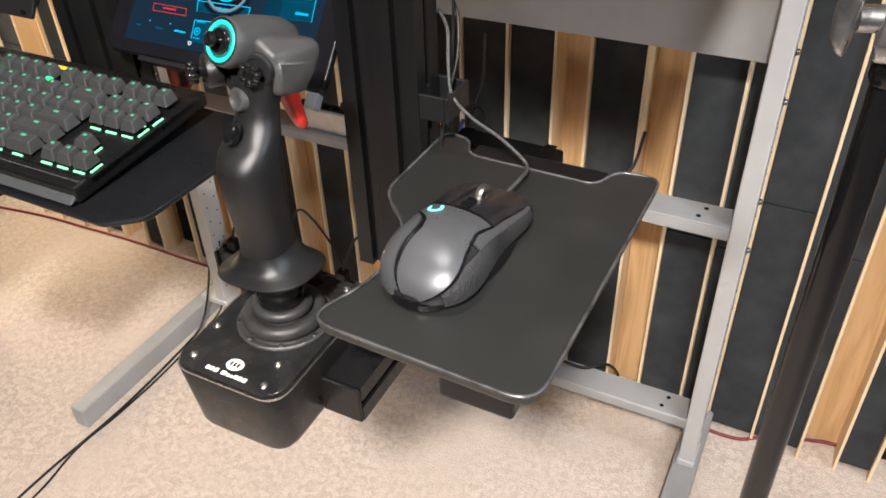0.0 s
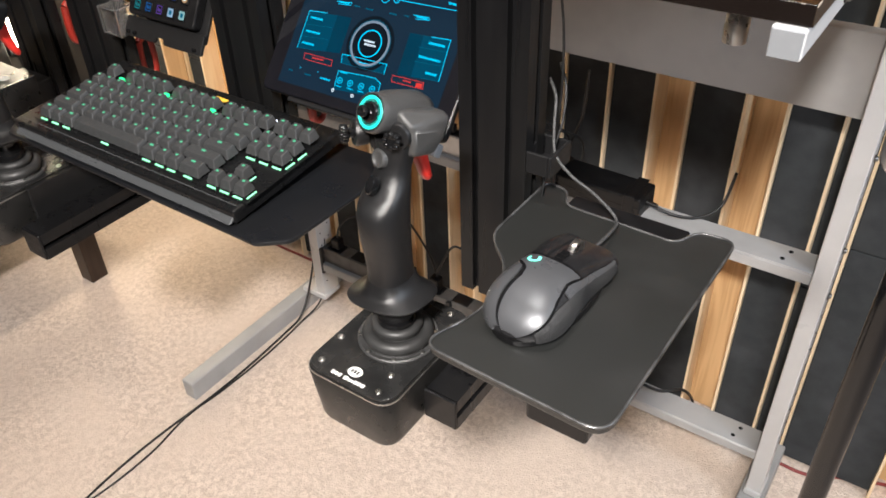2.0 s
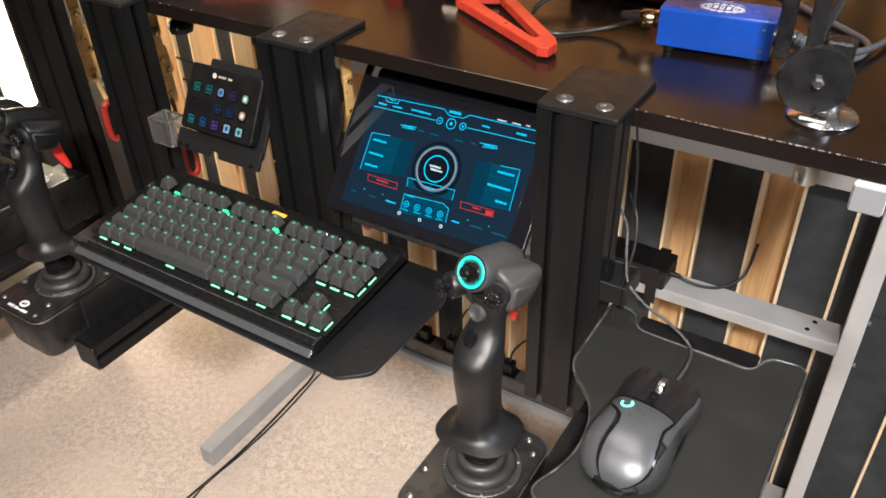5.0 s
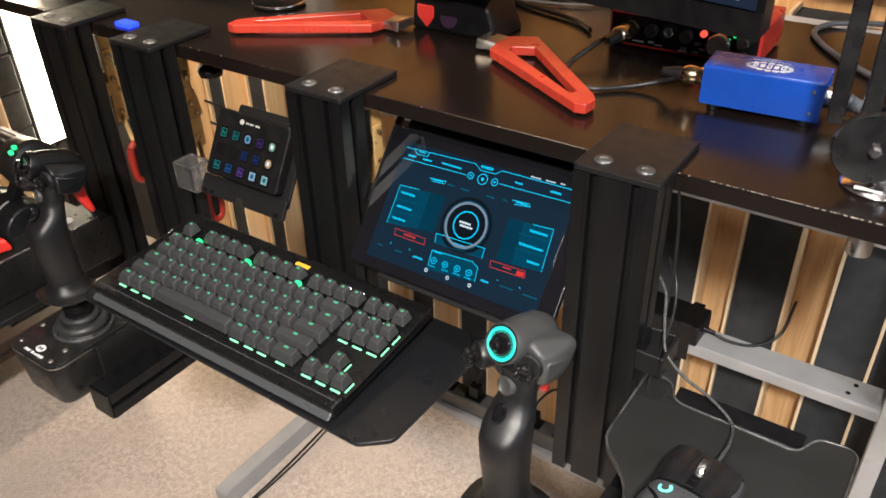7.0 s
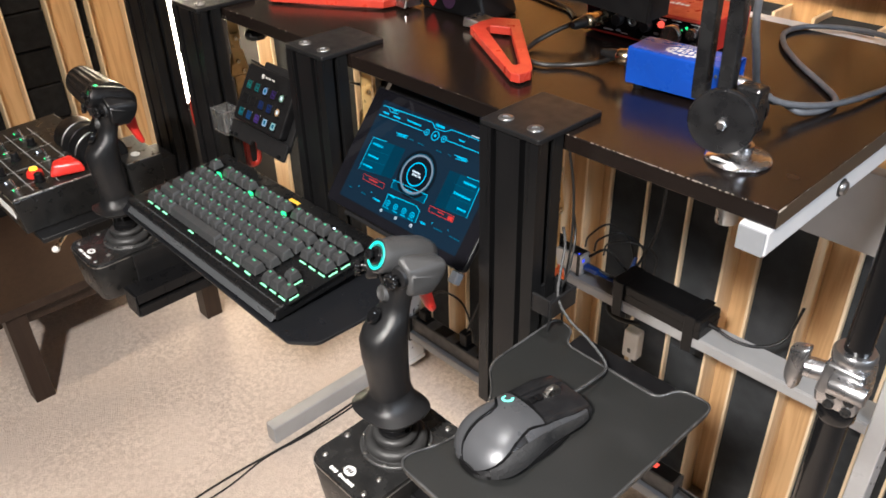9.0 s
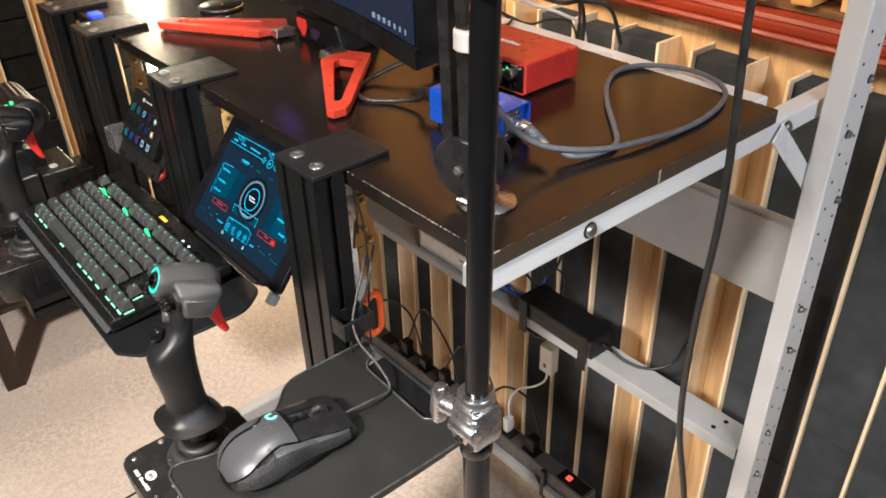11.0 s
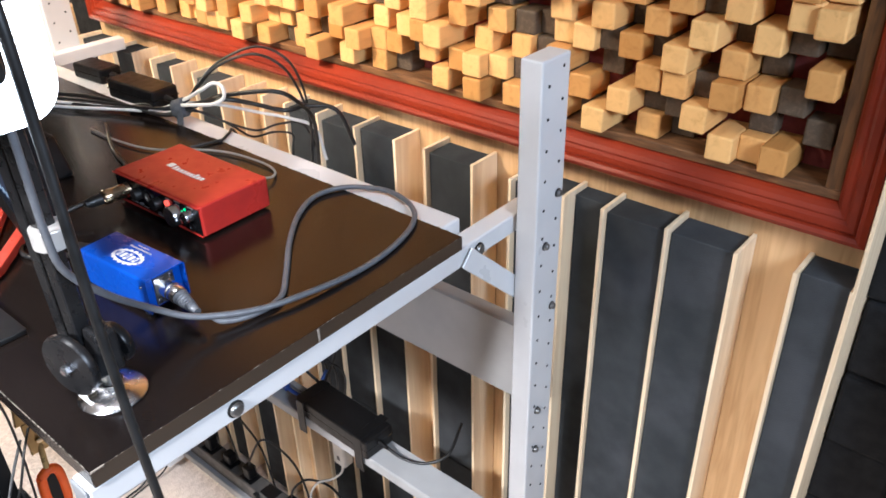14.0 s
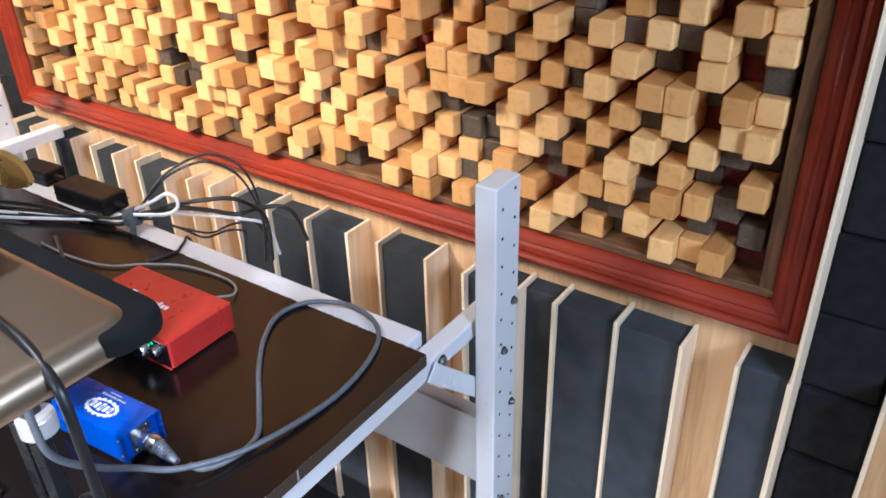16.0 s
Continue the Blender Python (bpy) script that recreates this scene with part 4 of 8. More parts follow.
    for sx, sz in ((-0.026, -0.027), (0.0205, -0.0185)):
        c = Vector(F(sx, 0.004, sz))
        ax = Vector((-0.55 if sx < 0 else 0.12, -0.85, 0.10)).normalized()
        part("hat_base", lathe([(0.0118, -0.010), (0.0122, -0.001), (0.0110, 0.001), (0.0085, 0.0012), (0.0080, 0.0)], 30, c, ax), RUBBER, head, "round switch collar", True)
        lobes = bmesh.new()
        for k in range(8):
            q = radians(45 * k)
            u = ax.orthogonal().normalized()
            d = u * math.cos(q) + ax.cross(u) * math.sin(q)
            lathe([(0.0016, -0.0035), (0.0026, -0.0025), (0.0026, 0.0015), (0.0014, 0.0026)], 8, c + ax * 0.0098 + d * 0.0058, ax, bm=lobes)
        part("hat_crown", lobes, GLOSS, head, "lobed glossy crown", True)
        part("hat_switch", lathe([(0.0042, -0.001), (0.0036, 0.006), (0.0064, 0.0072), (0.0070, 0.0100), (0.0052, 0.0112), (0.0040, 0.0104), (0.001, 0.0100)], 16, c, ax), GLOSS, head, "glossy black hat switch", True)
    part("round_button", lathe([(0.0088, -0.006), (0.0088, 0.004), (0.0080, 0.0060), (0.0064, 0.0064), (0.0052, 0.0050), (0.001, 0.0046)], 30, F(0.006, 0.001, -0.041), (-0.25, -0.93, 0.26)), GRIP_GREY, head, "round push button", True)
    part("trigger", loft([(F(0.010, 0.044, -0.042), (0.007, 0, 0), (0, 0.010, 0)), (F(0.010, 0.046, -0.054), (0.007, 0, 0), (0, 0.0085, 0)), (F(0.010, 0.049, -0.066), (0.0065, 0, 0), (0, 0.0062, 0.001)), (F(0.010, 0.053, -0.078), (0.006, 0, 0), (0, 0.0050, 0.002)), (F(0.010, 0.057, -0.087), (0.005, 0, 0), (0, 0.0036, 0.002)), (F(0.010, 0.0585, -0.090), (0.002, 0, 0), (0, 0.0015, 0.001))], 20, 2.6), REDPLASTIC, t, "red trigger", True)
    return t


def stick_arm(name, x0, x1, y0, y1, z0, z1, label):
    """A slotted black extrusion that runs forward from a post."""
    t = thing(name, (0, 0, 0), label, "profile arm", "slotted arms under the joysticks")
    w, h = x1 - x0, z1 - z0
    s, d = 0.008, 0.009
    zc = (z0 + z1) / 2
    xc = (x0 + x1) / 2
    sec = [(x0, z0), (xc - s / 2, z0), (xc - s / 2, z0 + d), (xc + s / 2, z0 + d), (xc + s / 2, z0), (x1, z0), (x1, zc - s / 2), (x1 - d, zc - s / 2), (x1 - d, zc + s / 2), (x1, zc + s / 2), (x1, z1),
           (x0, z1), (x0, zc + s / 2), (x0 + d, zc + s / 2), (x0 + d, zc - s / 2), (x0, zc - s / 2)]
    bm = bmesh.new()
    a = [bm.verts.new((p[0], y0, p[1])) for p in sec]
    b = [bm.verts.new((p[0], y1, p[1])) for p in sec]
    for i in range(len(sec)):
        bm.faces.new((a[i], a[(i + 1) % len(sec)], b[(i + 1) % len(sec)], b[i]))
    bm.faces.new(a[::-1])
    bm.faces.new(b)
    part("extrusion", bm, ANOD, t, "slotted black anodised extrusion")
    part("end_cap", box(x0, x1, y0 - 0.0035, y0 - 0.0002, z0, z1, 0.0012, 1), DEVICE, t, "black end cap")
    return t


JZ = 0.9415
joystick(-0.356, 0.3735, JZ, "black flight stick with a teal light ring beside the mouse tray")
joystick(-1.026, 0.374, JZ - 0.024, "all-black flight stick beside the throttle box", 0, False, DEVICE)
arm_r = stick_arm("mounting_arm", -0.308, -0.270, 0.362, 0.60, 0.946, 0.984, "black slotted arm under the mouse tray")
part("cross_piece", box(-0.389, -0.3085, 0.5915, 0.60, 0.9505, 0.984, 0.002, 1), ANOD, arm_r, "cross piece at the post")
part("side_plate", box(-0.3085, -0.2700, 0.40, 0.52, 0.9845, 0.9900, 0.001, 1), PLATE, arm_r, "steel plate between arm and stick base")
part("tray_riser", box(-0.180, -0.125, 0.328, 0.572, 1.050, 1.0855, 0.003), DEVICE, arm_r, "short black box profile under the tray")
part("tray_support", box(-0.2695, -0.15, 0.43, 0.47, 0.97, 1.0495, 0.003), ANOD, arm_r)
arm_l = stick_arm("mounting_arm", -0.962, -0.922, 0.335, 0.60, 0.905, 0.945, "black slotted arm under a flight stick")
part("cross_piece", box(-1.26, -0.963, 0.5925, 0.60, 0.905, 0.95, 0.002, 1), ANOD, arm_l, "cross piece at the post")
part("side_plate", box(-0.969, -0.963, 0.36, 0.55, 0.91, 0.99, 0.001, 1), PLATE, arm_l, "steel plate between arm and stick base")

# ---------------------------------------------------------------- mouse tray and mouse
TZ = 1.094
tray = thing("mouse_tray", (0, 0, 0), "matt black shaped mouse tray with a raised rim", "mouse tray")
OUT = rounded([(-0.306, 0.480), (-0.306, 0.596), (-0.279, 0.590), (-0.268, 0.565), (-0.149, 0.562), (-0.137, 0.590), (-0.100, 0.594), (-0.104, 0.310), (-0.277, 0.317), (-0.252, 0.378), (-0.262, 0.440)],
              [0.018, 0.016, 0.008, 0.012, 0.010, 0.010, 0.016, 0.022, 0.024, 0.060, 0.05], 7)
part("tray_sheet", slab(OUT, TZ - 0.008, TZ, 0.0022, 3), TRAY, tray, "textured black sheet")
part("rim", hose([(p[0], p[1], TZ + 0.0003) for p in OUT] + [(OUT[0][0], OUT[0][1], TZ + 0.0003)], 0.0013, 8, 1), PLATE_EDGE, tray, "worn raised rim", True)
part("slot_bar", box(-0.272, -0.146, 0.571, 0.597, TZ - 0.012, TZ - 0.006, 0.002), DEVICE, tray, "recessed cable slot")


def along(u, table):
    """Straight-line reading of a short table of (place, value)."""
    for (a, p), (b, q) in zip(table, table[1:]):
        if u <= b:
            return p + (q - p) * max(0.0, (u - a) / (b - a))
    return table[-1][1]


def mouse_point(u, v, off=0.0):
    """u runs from the tail (0) to the nose (1), v across from left (-1) to right (1)."""
    y = -0.066 + 0.132 * u
    tail = min(1.0, max(u, 0.0) / 0.26)
    w = 0.0345 * (1 - (1 - tail) ** 2.5) ** 0.46 * (1 - 0.10 * math.sin(math.pi * min(1, max(0, (u - 0.3) / 0.6)))) + 0.0006
    if u > 0.80:
        w *= 1 - (u - 0.80) * 0.75
    rise = min(1.0, max(u, 0.0) / 0.42)
    h = 0.0065 + 0.0315 * (1 - (1 - rise) ** 2.4) ** 0.55 * (1 - 0.58 * max(0.0, (u - 0.42) / 0.58) ** 1.5)
    a = v * math.pi / 2
    s = math.sin(a)
    c = max(0.0, math.cos(a))
    x = math.copysign(abs(s) ** 0.72, s) * w
    z = 0.0052 + (h - 0.0052) * c ** 0.62 + 0.0035 * (-v) * c * tail
    n = Vector((s * 0.8, -0.7 * (1 - rise) ** 2 + 0.12 * (u > 0.5), c + 0.05)).normalized()
    return Vector((x, y, z)) + n * off


def mouse_patch(u0, u1, v0, v1, off, nu=14, nv=14, thick=0.0016, fn=None):
    bm = bmesh.new()
    grid = []
    for i in range(nu + 1):
        row = []
        for k in range(nv + 1):
            u, v = u0 + (u1 - u0) * i / nu, v0 + (v1 - v0) * k / nv
            if fn:
                u, v = fn(i / nu, k / nv)
            row.append((bm.verts.new(mouse_point(u, v, off)), bm.verts.new(mouse_point(u, v, off - thick))))
        grid.append(row)
    for i in range(nu):
        for k in range(nv):
            a, b, c, d = grid[i][k], grid[i][k + 1], grid[i + 1][k + 1], grid[i + 1][k]
            bm.faces.new((a[0], b[0], c[0], d[0]))
            bm.faces.new((a[1], d[1], c[1], b[1]))
    for i in range(nu):
        for k in (0, nv):
            bm.faces.new((grid[i][k][0], grid[i + 1][k][0], grid[i + 1][k][1], grid[i][k][1]))
    for k in range(nv):
        for i in (0, nu):
            bm.faces.new((grid[i][k][0], grid[i][k + 1][0], grid[i][k + 1][1], grid[i][k][1]))
    return bm


mouse = thing("computer_mouse", (-0.2115, 0.4245, TZ + 0.0006), "grey and black wired gaming mouse on the tray", "mouse", turn=-3)
part("body", mouse_patch(0, 0, 0, 0, -0.0012, 44, 30, 0.0012, fn=lambda a, b: (a ** 1.5, -0.97 + 1.94 * b)), MOUSEDARK, mouse, "black inner body", True)
part("sole", slab([Vector((math.copysign(abs(math.sin(a)) ** 0.8, math.sin(a)) * 0.0345, -0.0668 * math.cos(a))) for a in (k / 40 * math.tau for k in range(40))], 0.0, 0.0075, 0.0015), GLOSS, mouse, "black sole")
SEAM_L = [(0.0, -0.30), (0.10, -0.24), (0.30, -0.17), (0.38, -0.22), (0.46, -0.56), (0.55, -0.80)]
SEAM_R = [(0.0, 0.66), (0.10, 0.58), (0.25, 0.43), (0.40, 0.38), (0.53, 0.50), (1.0, 0.60)]


def strip_fn(u0, u1, left, right):
    """Skin between two lines across the mouse, denser towards the tail."""
    def place(a, b):
        u = u0 + (u1 - u0) * a ** 1.5
        l, r = left(u), right(u)
        return u, l + (r - l) * b
    return place


part("palm_shell", mouse_patch(0, 0, 0, 0, 0.0006, 40, 24, fn=strip_fn(0.006, 0.535, lambda u: along(u, SEAM_L) + 0.045, lambda u: along(u, SEAM_R) - 0.03)), MOUSE, mouse, "metallic grey palm shell", True)
part("thumb_panel", mouse_patch(0, 0, 0, 0, 0.0005, 30, 10, fn=strip_fn(0.012, 0.45, lambda u: -0.98, lambda u: along(u, SEAM_L) - 0.045)), MOUSE, mouse, "metallic grey side panel", True)
part("side_grip", mouse_patch(0, 0, 0, 0, 0.0008, 34, 10, fn=strip_fn(0.05, 0.93, lambda u: max(along(u, SEAM_R) + 0.04, min(0.70, 0.43 + u * 0.45)), lambda u: 0.98)), MOUSESIDE, mouse, "ribbed rubber side grip", True)
part("side_trim", mouse_patch(0, 0, 0, 0, 0.0014, 22, 5, fn=strip_fn(0.34, 0.93, lambda u: along(u, SEAM_R) + 0.03, lambda u: min(0.70, 0.43 + u * 0.45))), MOUSE, mouse, "grey trim over the side grip", True)
part("left_button", mouse_patch(0.56, 0.985, -0.80, -0.13, 0.0008, 16, 12), MOUSEDARK, mouse, "smoky left button", True)
part("right_button", mouse_patch(0, 0, 0, 0, 0.0010, 16, 12, fn=lambda a, b: (0.55 + 0.435 * a, 0.13 + (along(0.55 + 0.435 * a, SEAM_R) - 0.13) * b)), MOUSEDARK, mouse, "smoky right button", True)
for u in (0.60, 0.665):
    c = mouse_point(u, 0.0, 0.0002)
    part("centre_key", box(c.x - 0.0035, c.x + 0.0035, c.y - 0.0035, c.y + 0.0035, c.z - 0.002, c.z + 0.0016, 0.001), GLOSS, mouse, "small centre key")
wc = mouse_point(0.80, 0.0, 0.001)
wheel = lathe([(0.0085, -0.0034), (0.0105, -0.0026), (0.0108, 0.0), (0.0105, 0.0026), (0.0085, 0.0034)], 26, (wc.x, wc.y, wc.z - 0.0045), (1, 0, 0))
part("scroll_wheel", wheel, SATIN, mouse, "metal scroll wheel")


def seam(path, half):
    """A thin raised black strip along a line on the mouse's skin."""
    bm, prev = bmesh.new(), None
    pts = curve_points([Vector((u, v, 0)) for u, v in path], 6)
    for i, q in enumerate(pts):
        d = (pts[min(i + 1, len(pts) - 1)] - pts[max(i - 1, 0)])
        d.x, d.y = d.x * 0.132, d.y * 0.055
        d.normalize()
        e = Vector((-d.y * half / 0.132, d.x * half / 0.055, 0))
        row = [bm.verts.new(mouse_point(q.x + e.x * k, q.y + e.y * k, o)) for k, o in ((-1, 0.0004), (-0.7, 0.0011), (0.7, 0.0011), (1, 0.0004))]
        if prev:
            for k in range(3):
                bm.faces.new((prev[k], prev[k + 1], row[k + 1], row[k]))
        prev = row
    return part("seam", bm, GLOSS, mouse, "black seam line", True)


seam([(u, v) for u, v in reversed(SEAM_L)][1:], 0.0012)
seam([(u, v) for u, v in reversed(SEAM_R)][1:], 0.0012)
seam([(0.49, -0.80), (0.545, -0.42), (0.55, -0.10), (0.548, 0.12), (0.54, 0.50)], 0.0010)
lg = bmesh.new()
for k in range(10):
    a0, a1 = 0.6 + k * 0.5, 0.6 + (k + 1) * 0.5
    if k < 9:
        q = [mouse_point(0.475 + 0.046 * math.cos(a) * r, -0.205 + 0.110 * math.sin(a) * r, 0.0014) for a, r in ((a0, 1), (a1, 1), (a1, 0.58), (a0, 0.58))]
        lg.faces.new([lg.verts.new(p) for p in q])
part("light_mark", lg, material("teal_mark_light", (0.1, 0.5, 0.4), emit=(0.25, 1.0, 0.75), strength=1.3), mouse, "small glowing ring mark")
mouse.scale = (1.06, 1.06, 1.06)

# ---------------------------------------------------------------- keyboard tray and keyboard
KZ = 1.085
ktray = thing("keyboard_tray", (0, 0, 0), "smooth black folded keyboard tray", "keyboard tray")
KOUT = rounded([(-0.944, 0.356), (-0.505, 0.352), (-0.477, 0.376), (-0.474, 0.520), (-0.506, 0.556), (-0.958, 0.556), (-0.958, 0.372)], [0.006, 0.006, 0.008, 0.02, 0.01, 0.006, 0.006], 4)
part("tray_sheet", slab(KOUT, KZ - 0.005, KZ, 0.0015), KEYTRAY, ktray, "black coated sheet")
for bx in (-0.86, -0.60):
    part("bracket", box(bx - 0.02, bx + 0.02, 0.46, 0.552, KZ - 0.024, KZ - 0.0054, 0.002), ANOD, ktray, "slotted bracket under the tray")

U = 0.01975
KX0, KY0 = -0.8835, 0.3835
kb = thing("keyboard", (-0.021, 0, 0), "black backlit keyboard without number pad", "keyboard")
part("case", box(-0.913, -0.521, 0.364, 0.538, KZ + 0.0006, KZ + 0.017, 0.003), KEYBASE, kb, "black case")
part("front_lip", hull([(-0.905, 0.3565, KZ + 0.003), (-0.5235, 0.3565, KZ + 0.003), (-0.905, 0.3745, KZ + 0.018), (-0.5235, 0.3745, KZ + 0.018), (-0.905, 0.3745, KZ + 0.004), (-0.5235, 0.3745, KZ + 0.004)], 0.0015, 2), KEYLIP, kb, "grey front lip")
KTOP = KZ + 0.0172
part("key_plate", box(KX0 - 0.006, KX0 + 18.25 * U + 0.006, KY0 - 0.003, KY0 + 6.45 * U + 0.004, KTOP, KTOP + 0.0012), KEYBASE, kb)
cap_cache = {}


def keycap(w):
    if w not in cap_cache:
        bm = bmesh.new()
        hw, hd = w * U / 2 - 0.0011, U / 2 - 0.0011
        bt = [bm.verts.new((x, y, 0)) for x, y in ((-hw, -hd), (hw, -hd), (hw, hd), (-hw, hd))]
        tp = [bm.verts.new((x, y, z)) for x, y, z in ((-hw + 0.0031, -hd + 0.0042, 0.0096), (hw - 0.0031, -hd + 0.0042, 0.0096), (hw - 0.0031, hd - 0.0018, 0.0110), (-hw + 0.0031, hd - 0.0018, 0.0110))]
        bm.faces.new(tp)
        bm.faces.new(bt[::-1])
        for i in range(4):
            bm.faces.new((bt[i], bt[(i + 1) % 4], tp[(i + 1) % 4], tp[i]))
        bmesh.ops.bevel(bm, geom=[e for e in bm.edges if e.verts[0].co.z > 0.004 or e.verts[1].co.z > 0.004], offset=0.0009, segments=2, affect="EDGES", profile=0.5)
        cap_cache[w] = mesh_of("key", bm, KEYCAP)
        bm2 = slab(rect(-0.0017 - 0.0012 * (w > 1.2), 0.0017 + 0.0012 * (w > 1.2), 0.0018, 0.0044, 0.0004, 2), 0.01055, 0.01108)
        cap_cache[("l", w)] = mesh_of("legend", bm2, LEGEND)
    return cap_cache[w], cap_cache[("l", w)]


layout = [
    (0, [(1.25, 0), (1.0, 1.25), (1.25, 2.25), (6.25, 3.5), (1.25, 9.75), (1, 11.0), (1, 12.0), (1.75, 13.0), (1, 15.25), (1, 16.25), (1, 17.25)]),
    (1, [(2.25, 0)] + [(1, 2.25 + i) for i in range(10)] + [(2.75, 12.25), (1, 16.25)]),
    (2, [(1.75, 0)] + [(1, 1.75 + i) for i in range(11)] + [(2.25, 12.75)]),
    (3, [(1.5, 0)] + [(1, 1.5 + i) for i in range(12)] + [(1.5, 13.5)] + [(1, 15.25 + i) for i in range(3)]),
    (4, [(1, i) for i in range(13)] + [(2, 13)] + [(1, 15.25 + i) for i in range(3)]),
    (5.25, [(1, 0)] + [(1, 2 + i) for i in range(4)] + [(1, 6.5 + i) for i in range(4)] + [(1, 11 + i) for i in range(4)] + [(1, 15.25 + i) for i in range(3)]),
]
for row, keys in layout:
    for w, x in keys:
        cap, leg = keycap(w)
        k = new("key", cap)
        k.parent = kb
        k.location = (KX0 + (x + w / 2) * U, KY0 + (row + 0.5) * U, KTOP + 0.0040 + 0.0007 * row)
        if w < 6:
            l = new("legend", leg)
            l.parent = k
    glow = bmesh.new()
    for w, x in keys:
        if row == 0 or (row in (3, 4) and x > 15) or (row == 1 and x > 16) or random.random() < 0.25:
            n = max(1, int(w)) if w < 6 else 1
            for j in range(n):
                cx = KX0 + (x + w * (j + 0.5) / n) * U
                if row == 0 or (row == 3 and x > 15):
                    box(cx - 0.0062, cx + 0.0062, KY0 + row * U - 0.0014, KY0 + row * U + 0.0004, KTOP + 0.0012, KTOP + 0.0024, bm=glow)
                else:
                    box(cx - 0.004, cx + 0.004, KY0 + row * U - 0.0009, KY0 + row * U + 0.0006, KTOP + 0.0012, KTOP + 0.0018, bm=glow)
    tagged(part("key_lights", glow, KEYGLOW, kb, "green light between the keys"), kind="stuff") if glow.faces else glow.free()
edge = bmesh.new()
for r in (0, 1, 3, 4):
    xx = KX0 + 18.25 * U if r != 1 else KX0 + 17.25 * U
    box(xx - 0.0002, xx + 0.0012, KY0 + (r + 0.15) * U, KY0 + (r + 0.85) * U, KTOP + 0.0012, KTOP + 0.0024, bm=edge)
tagged(part("key_lights", edge, KEYGLOW, kb, "green light beside the keys"), kind="stuff")
for x in (2.0, 6.4, 10.6):
    part("key_light", box(KX0 + x * U - 0.004, KX0 + x * U + 0.004, KY0 + 5.05 * U, KY0 + 5.05 * U + 0.004, KTOP + 0.0013, KTOP + 0.0135, 0.001), GREENLED, kb, "bright green light")
for i, x in enumerate((13.2, 14.2)):
    part("status_light", rod((KX0 + x * U, KY0 + 6.7 * U, KZ + 0.0168), (KX0 + x * U, KY0 + 6.7 * U, KZ + 0.0186), 0.0016, 12), WHITELED, kb, "white status light")
for x in (-0.885, -0.550):
    part("rear_foot", box(x - 0.012, x + 0.012, 0.515, 0.527, KZ - 0.0125, KZ + 0.002, 0.0015), KEYBASE, kb, "folding foot")
kb.matrix_world = pose(-0.021, 0.360, KZ + 0.0008, 5) @ pose(0, -0.360, -KZ)
part("yellow_mark", box(KX0 + 8.6 * U, KX0 + 9.7 * U, KY0 + 6.85 * U, KY0 + 7.15 * U, KZ + 0.0168, KZ + 0.0182, 0.0005), material("yellow_print", (0.7, 0.42, 0.04), rough=0.5), kb, "yellow printed mark")

# ---------------------------------------------------------------- tablet on its holder
tablet = thing("tablet", (-0.522, 0.576, 1.211), "black tablet with a glowing blue control screen", "tablet", tilt=51)
# in the tablet's own axes x runs right, y up the glass and z out towards the viewer; the screen's drawing is in millimetres
part("case", slab(rect(-0.131, 0.129, -0.0800, 0.0860, 0.009, 6), -0.010, -0.0014, 0.002), DEVICE, tablet, "slim black case")
part("glass", slab(rect(-0.1300, 0.1280, -0.0790, 0.0850, 0.0085, 6), -0.0013, 0.0003, 0.0005, 2), GLASS_BLACK, tablet, "black glass front")
part("screen", slab(rect(-0.1095, 0.1095, -0.0665, 0.0715, 0.001, 2), 0.0004, 0.0006), UI_DARK, tablet, "dark blue lit display")
part("camera_dot", lathe([(0.0016, 0), (0.0016, 0.0001), (0.0006, 0.0001)], 14, (0.119, 0.002, 0.0004)), GLOSS, tablet)


def ui_stroke(runs, w, mat, z=0.0009):
    """Thin lit lines along the runs of points."""
    bm = bmesh.new()
    for run in runs:
        for p, q in zip(run, run[1:]):
            p, q = Vector((p[0], p[1], 0)) / 1000, Vector((q[0], q[1], 0)) / 1000
            d = (q - p).normalized() * w * 0.0004
            e = Vector((-d.y, d.x, 0)) / 0.0004 * 0.0005
            bm.faces.new([bm.verts.new(v + Vector((0, 0, z))) for v in (p - d - e, q + d - e, q + d + e, p - d + e)])
    return tagged(part("screen_line", bm, mat, tablet), kind="stuff")


def ui_fill(outline, mat, z):
    bm = bmesh.new()
    bm.faces.new([bm.verts.new((x / 1000, y / 1000, z)) for x, y in outline])
    return part("screen_panel", bm, mat, tablet)


def ui_words(rows, mat, z=0.0010):
    """Rows of small lit strokes the size of lettering too small to read."""
    bm = bmesh.new()
    for x0, x1, y, h in rows:
        x = x0
        while x < x1 - 0.2:
            w = min(random.uniform(0.55, 1.0) * h * 0.55, x1 - x)
            a, b = y - h * random.uniform(0.40, 0.5), y + h * random.uniform(0.40, 0.5)
            bm.faces.new([bm.verts.new((u / 1000, v / 1000, z)) for u, v in ((x, a), (x + w, a), (x + w, b), (x, b))])
            x += w + h * 0.13
    return tagged(part("screen_text", bm, mat, tablet), kind="stuff")


def ui_ring(cx, cy, r0, r1, mat, z=0.0011, name="screen_dial"):
    bm = bmesh.new()
    n = 48
    a = [bm.verts.new((cx + r0 * math.cos(k / n * math.tau), cy + r0 * math.sin(k / n * math.tau), z)) for k in range(n)]
    b = [bm.verts.new((cx + r1 * math.cos(k / n * math.tau), cy + r1 * math.sin(k / n * math.tau), z)) for k in range(n)]
    for k in range(n):
        bm.faces.new((a[k], a[(k + 1) % n], b[(k + 1) % n], b[k]))
    return part(name, bm, mat, tablet)


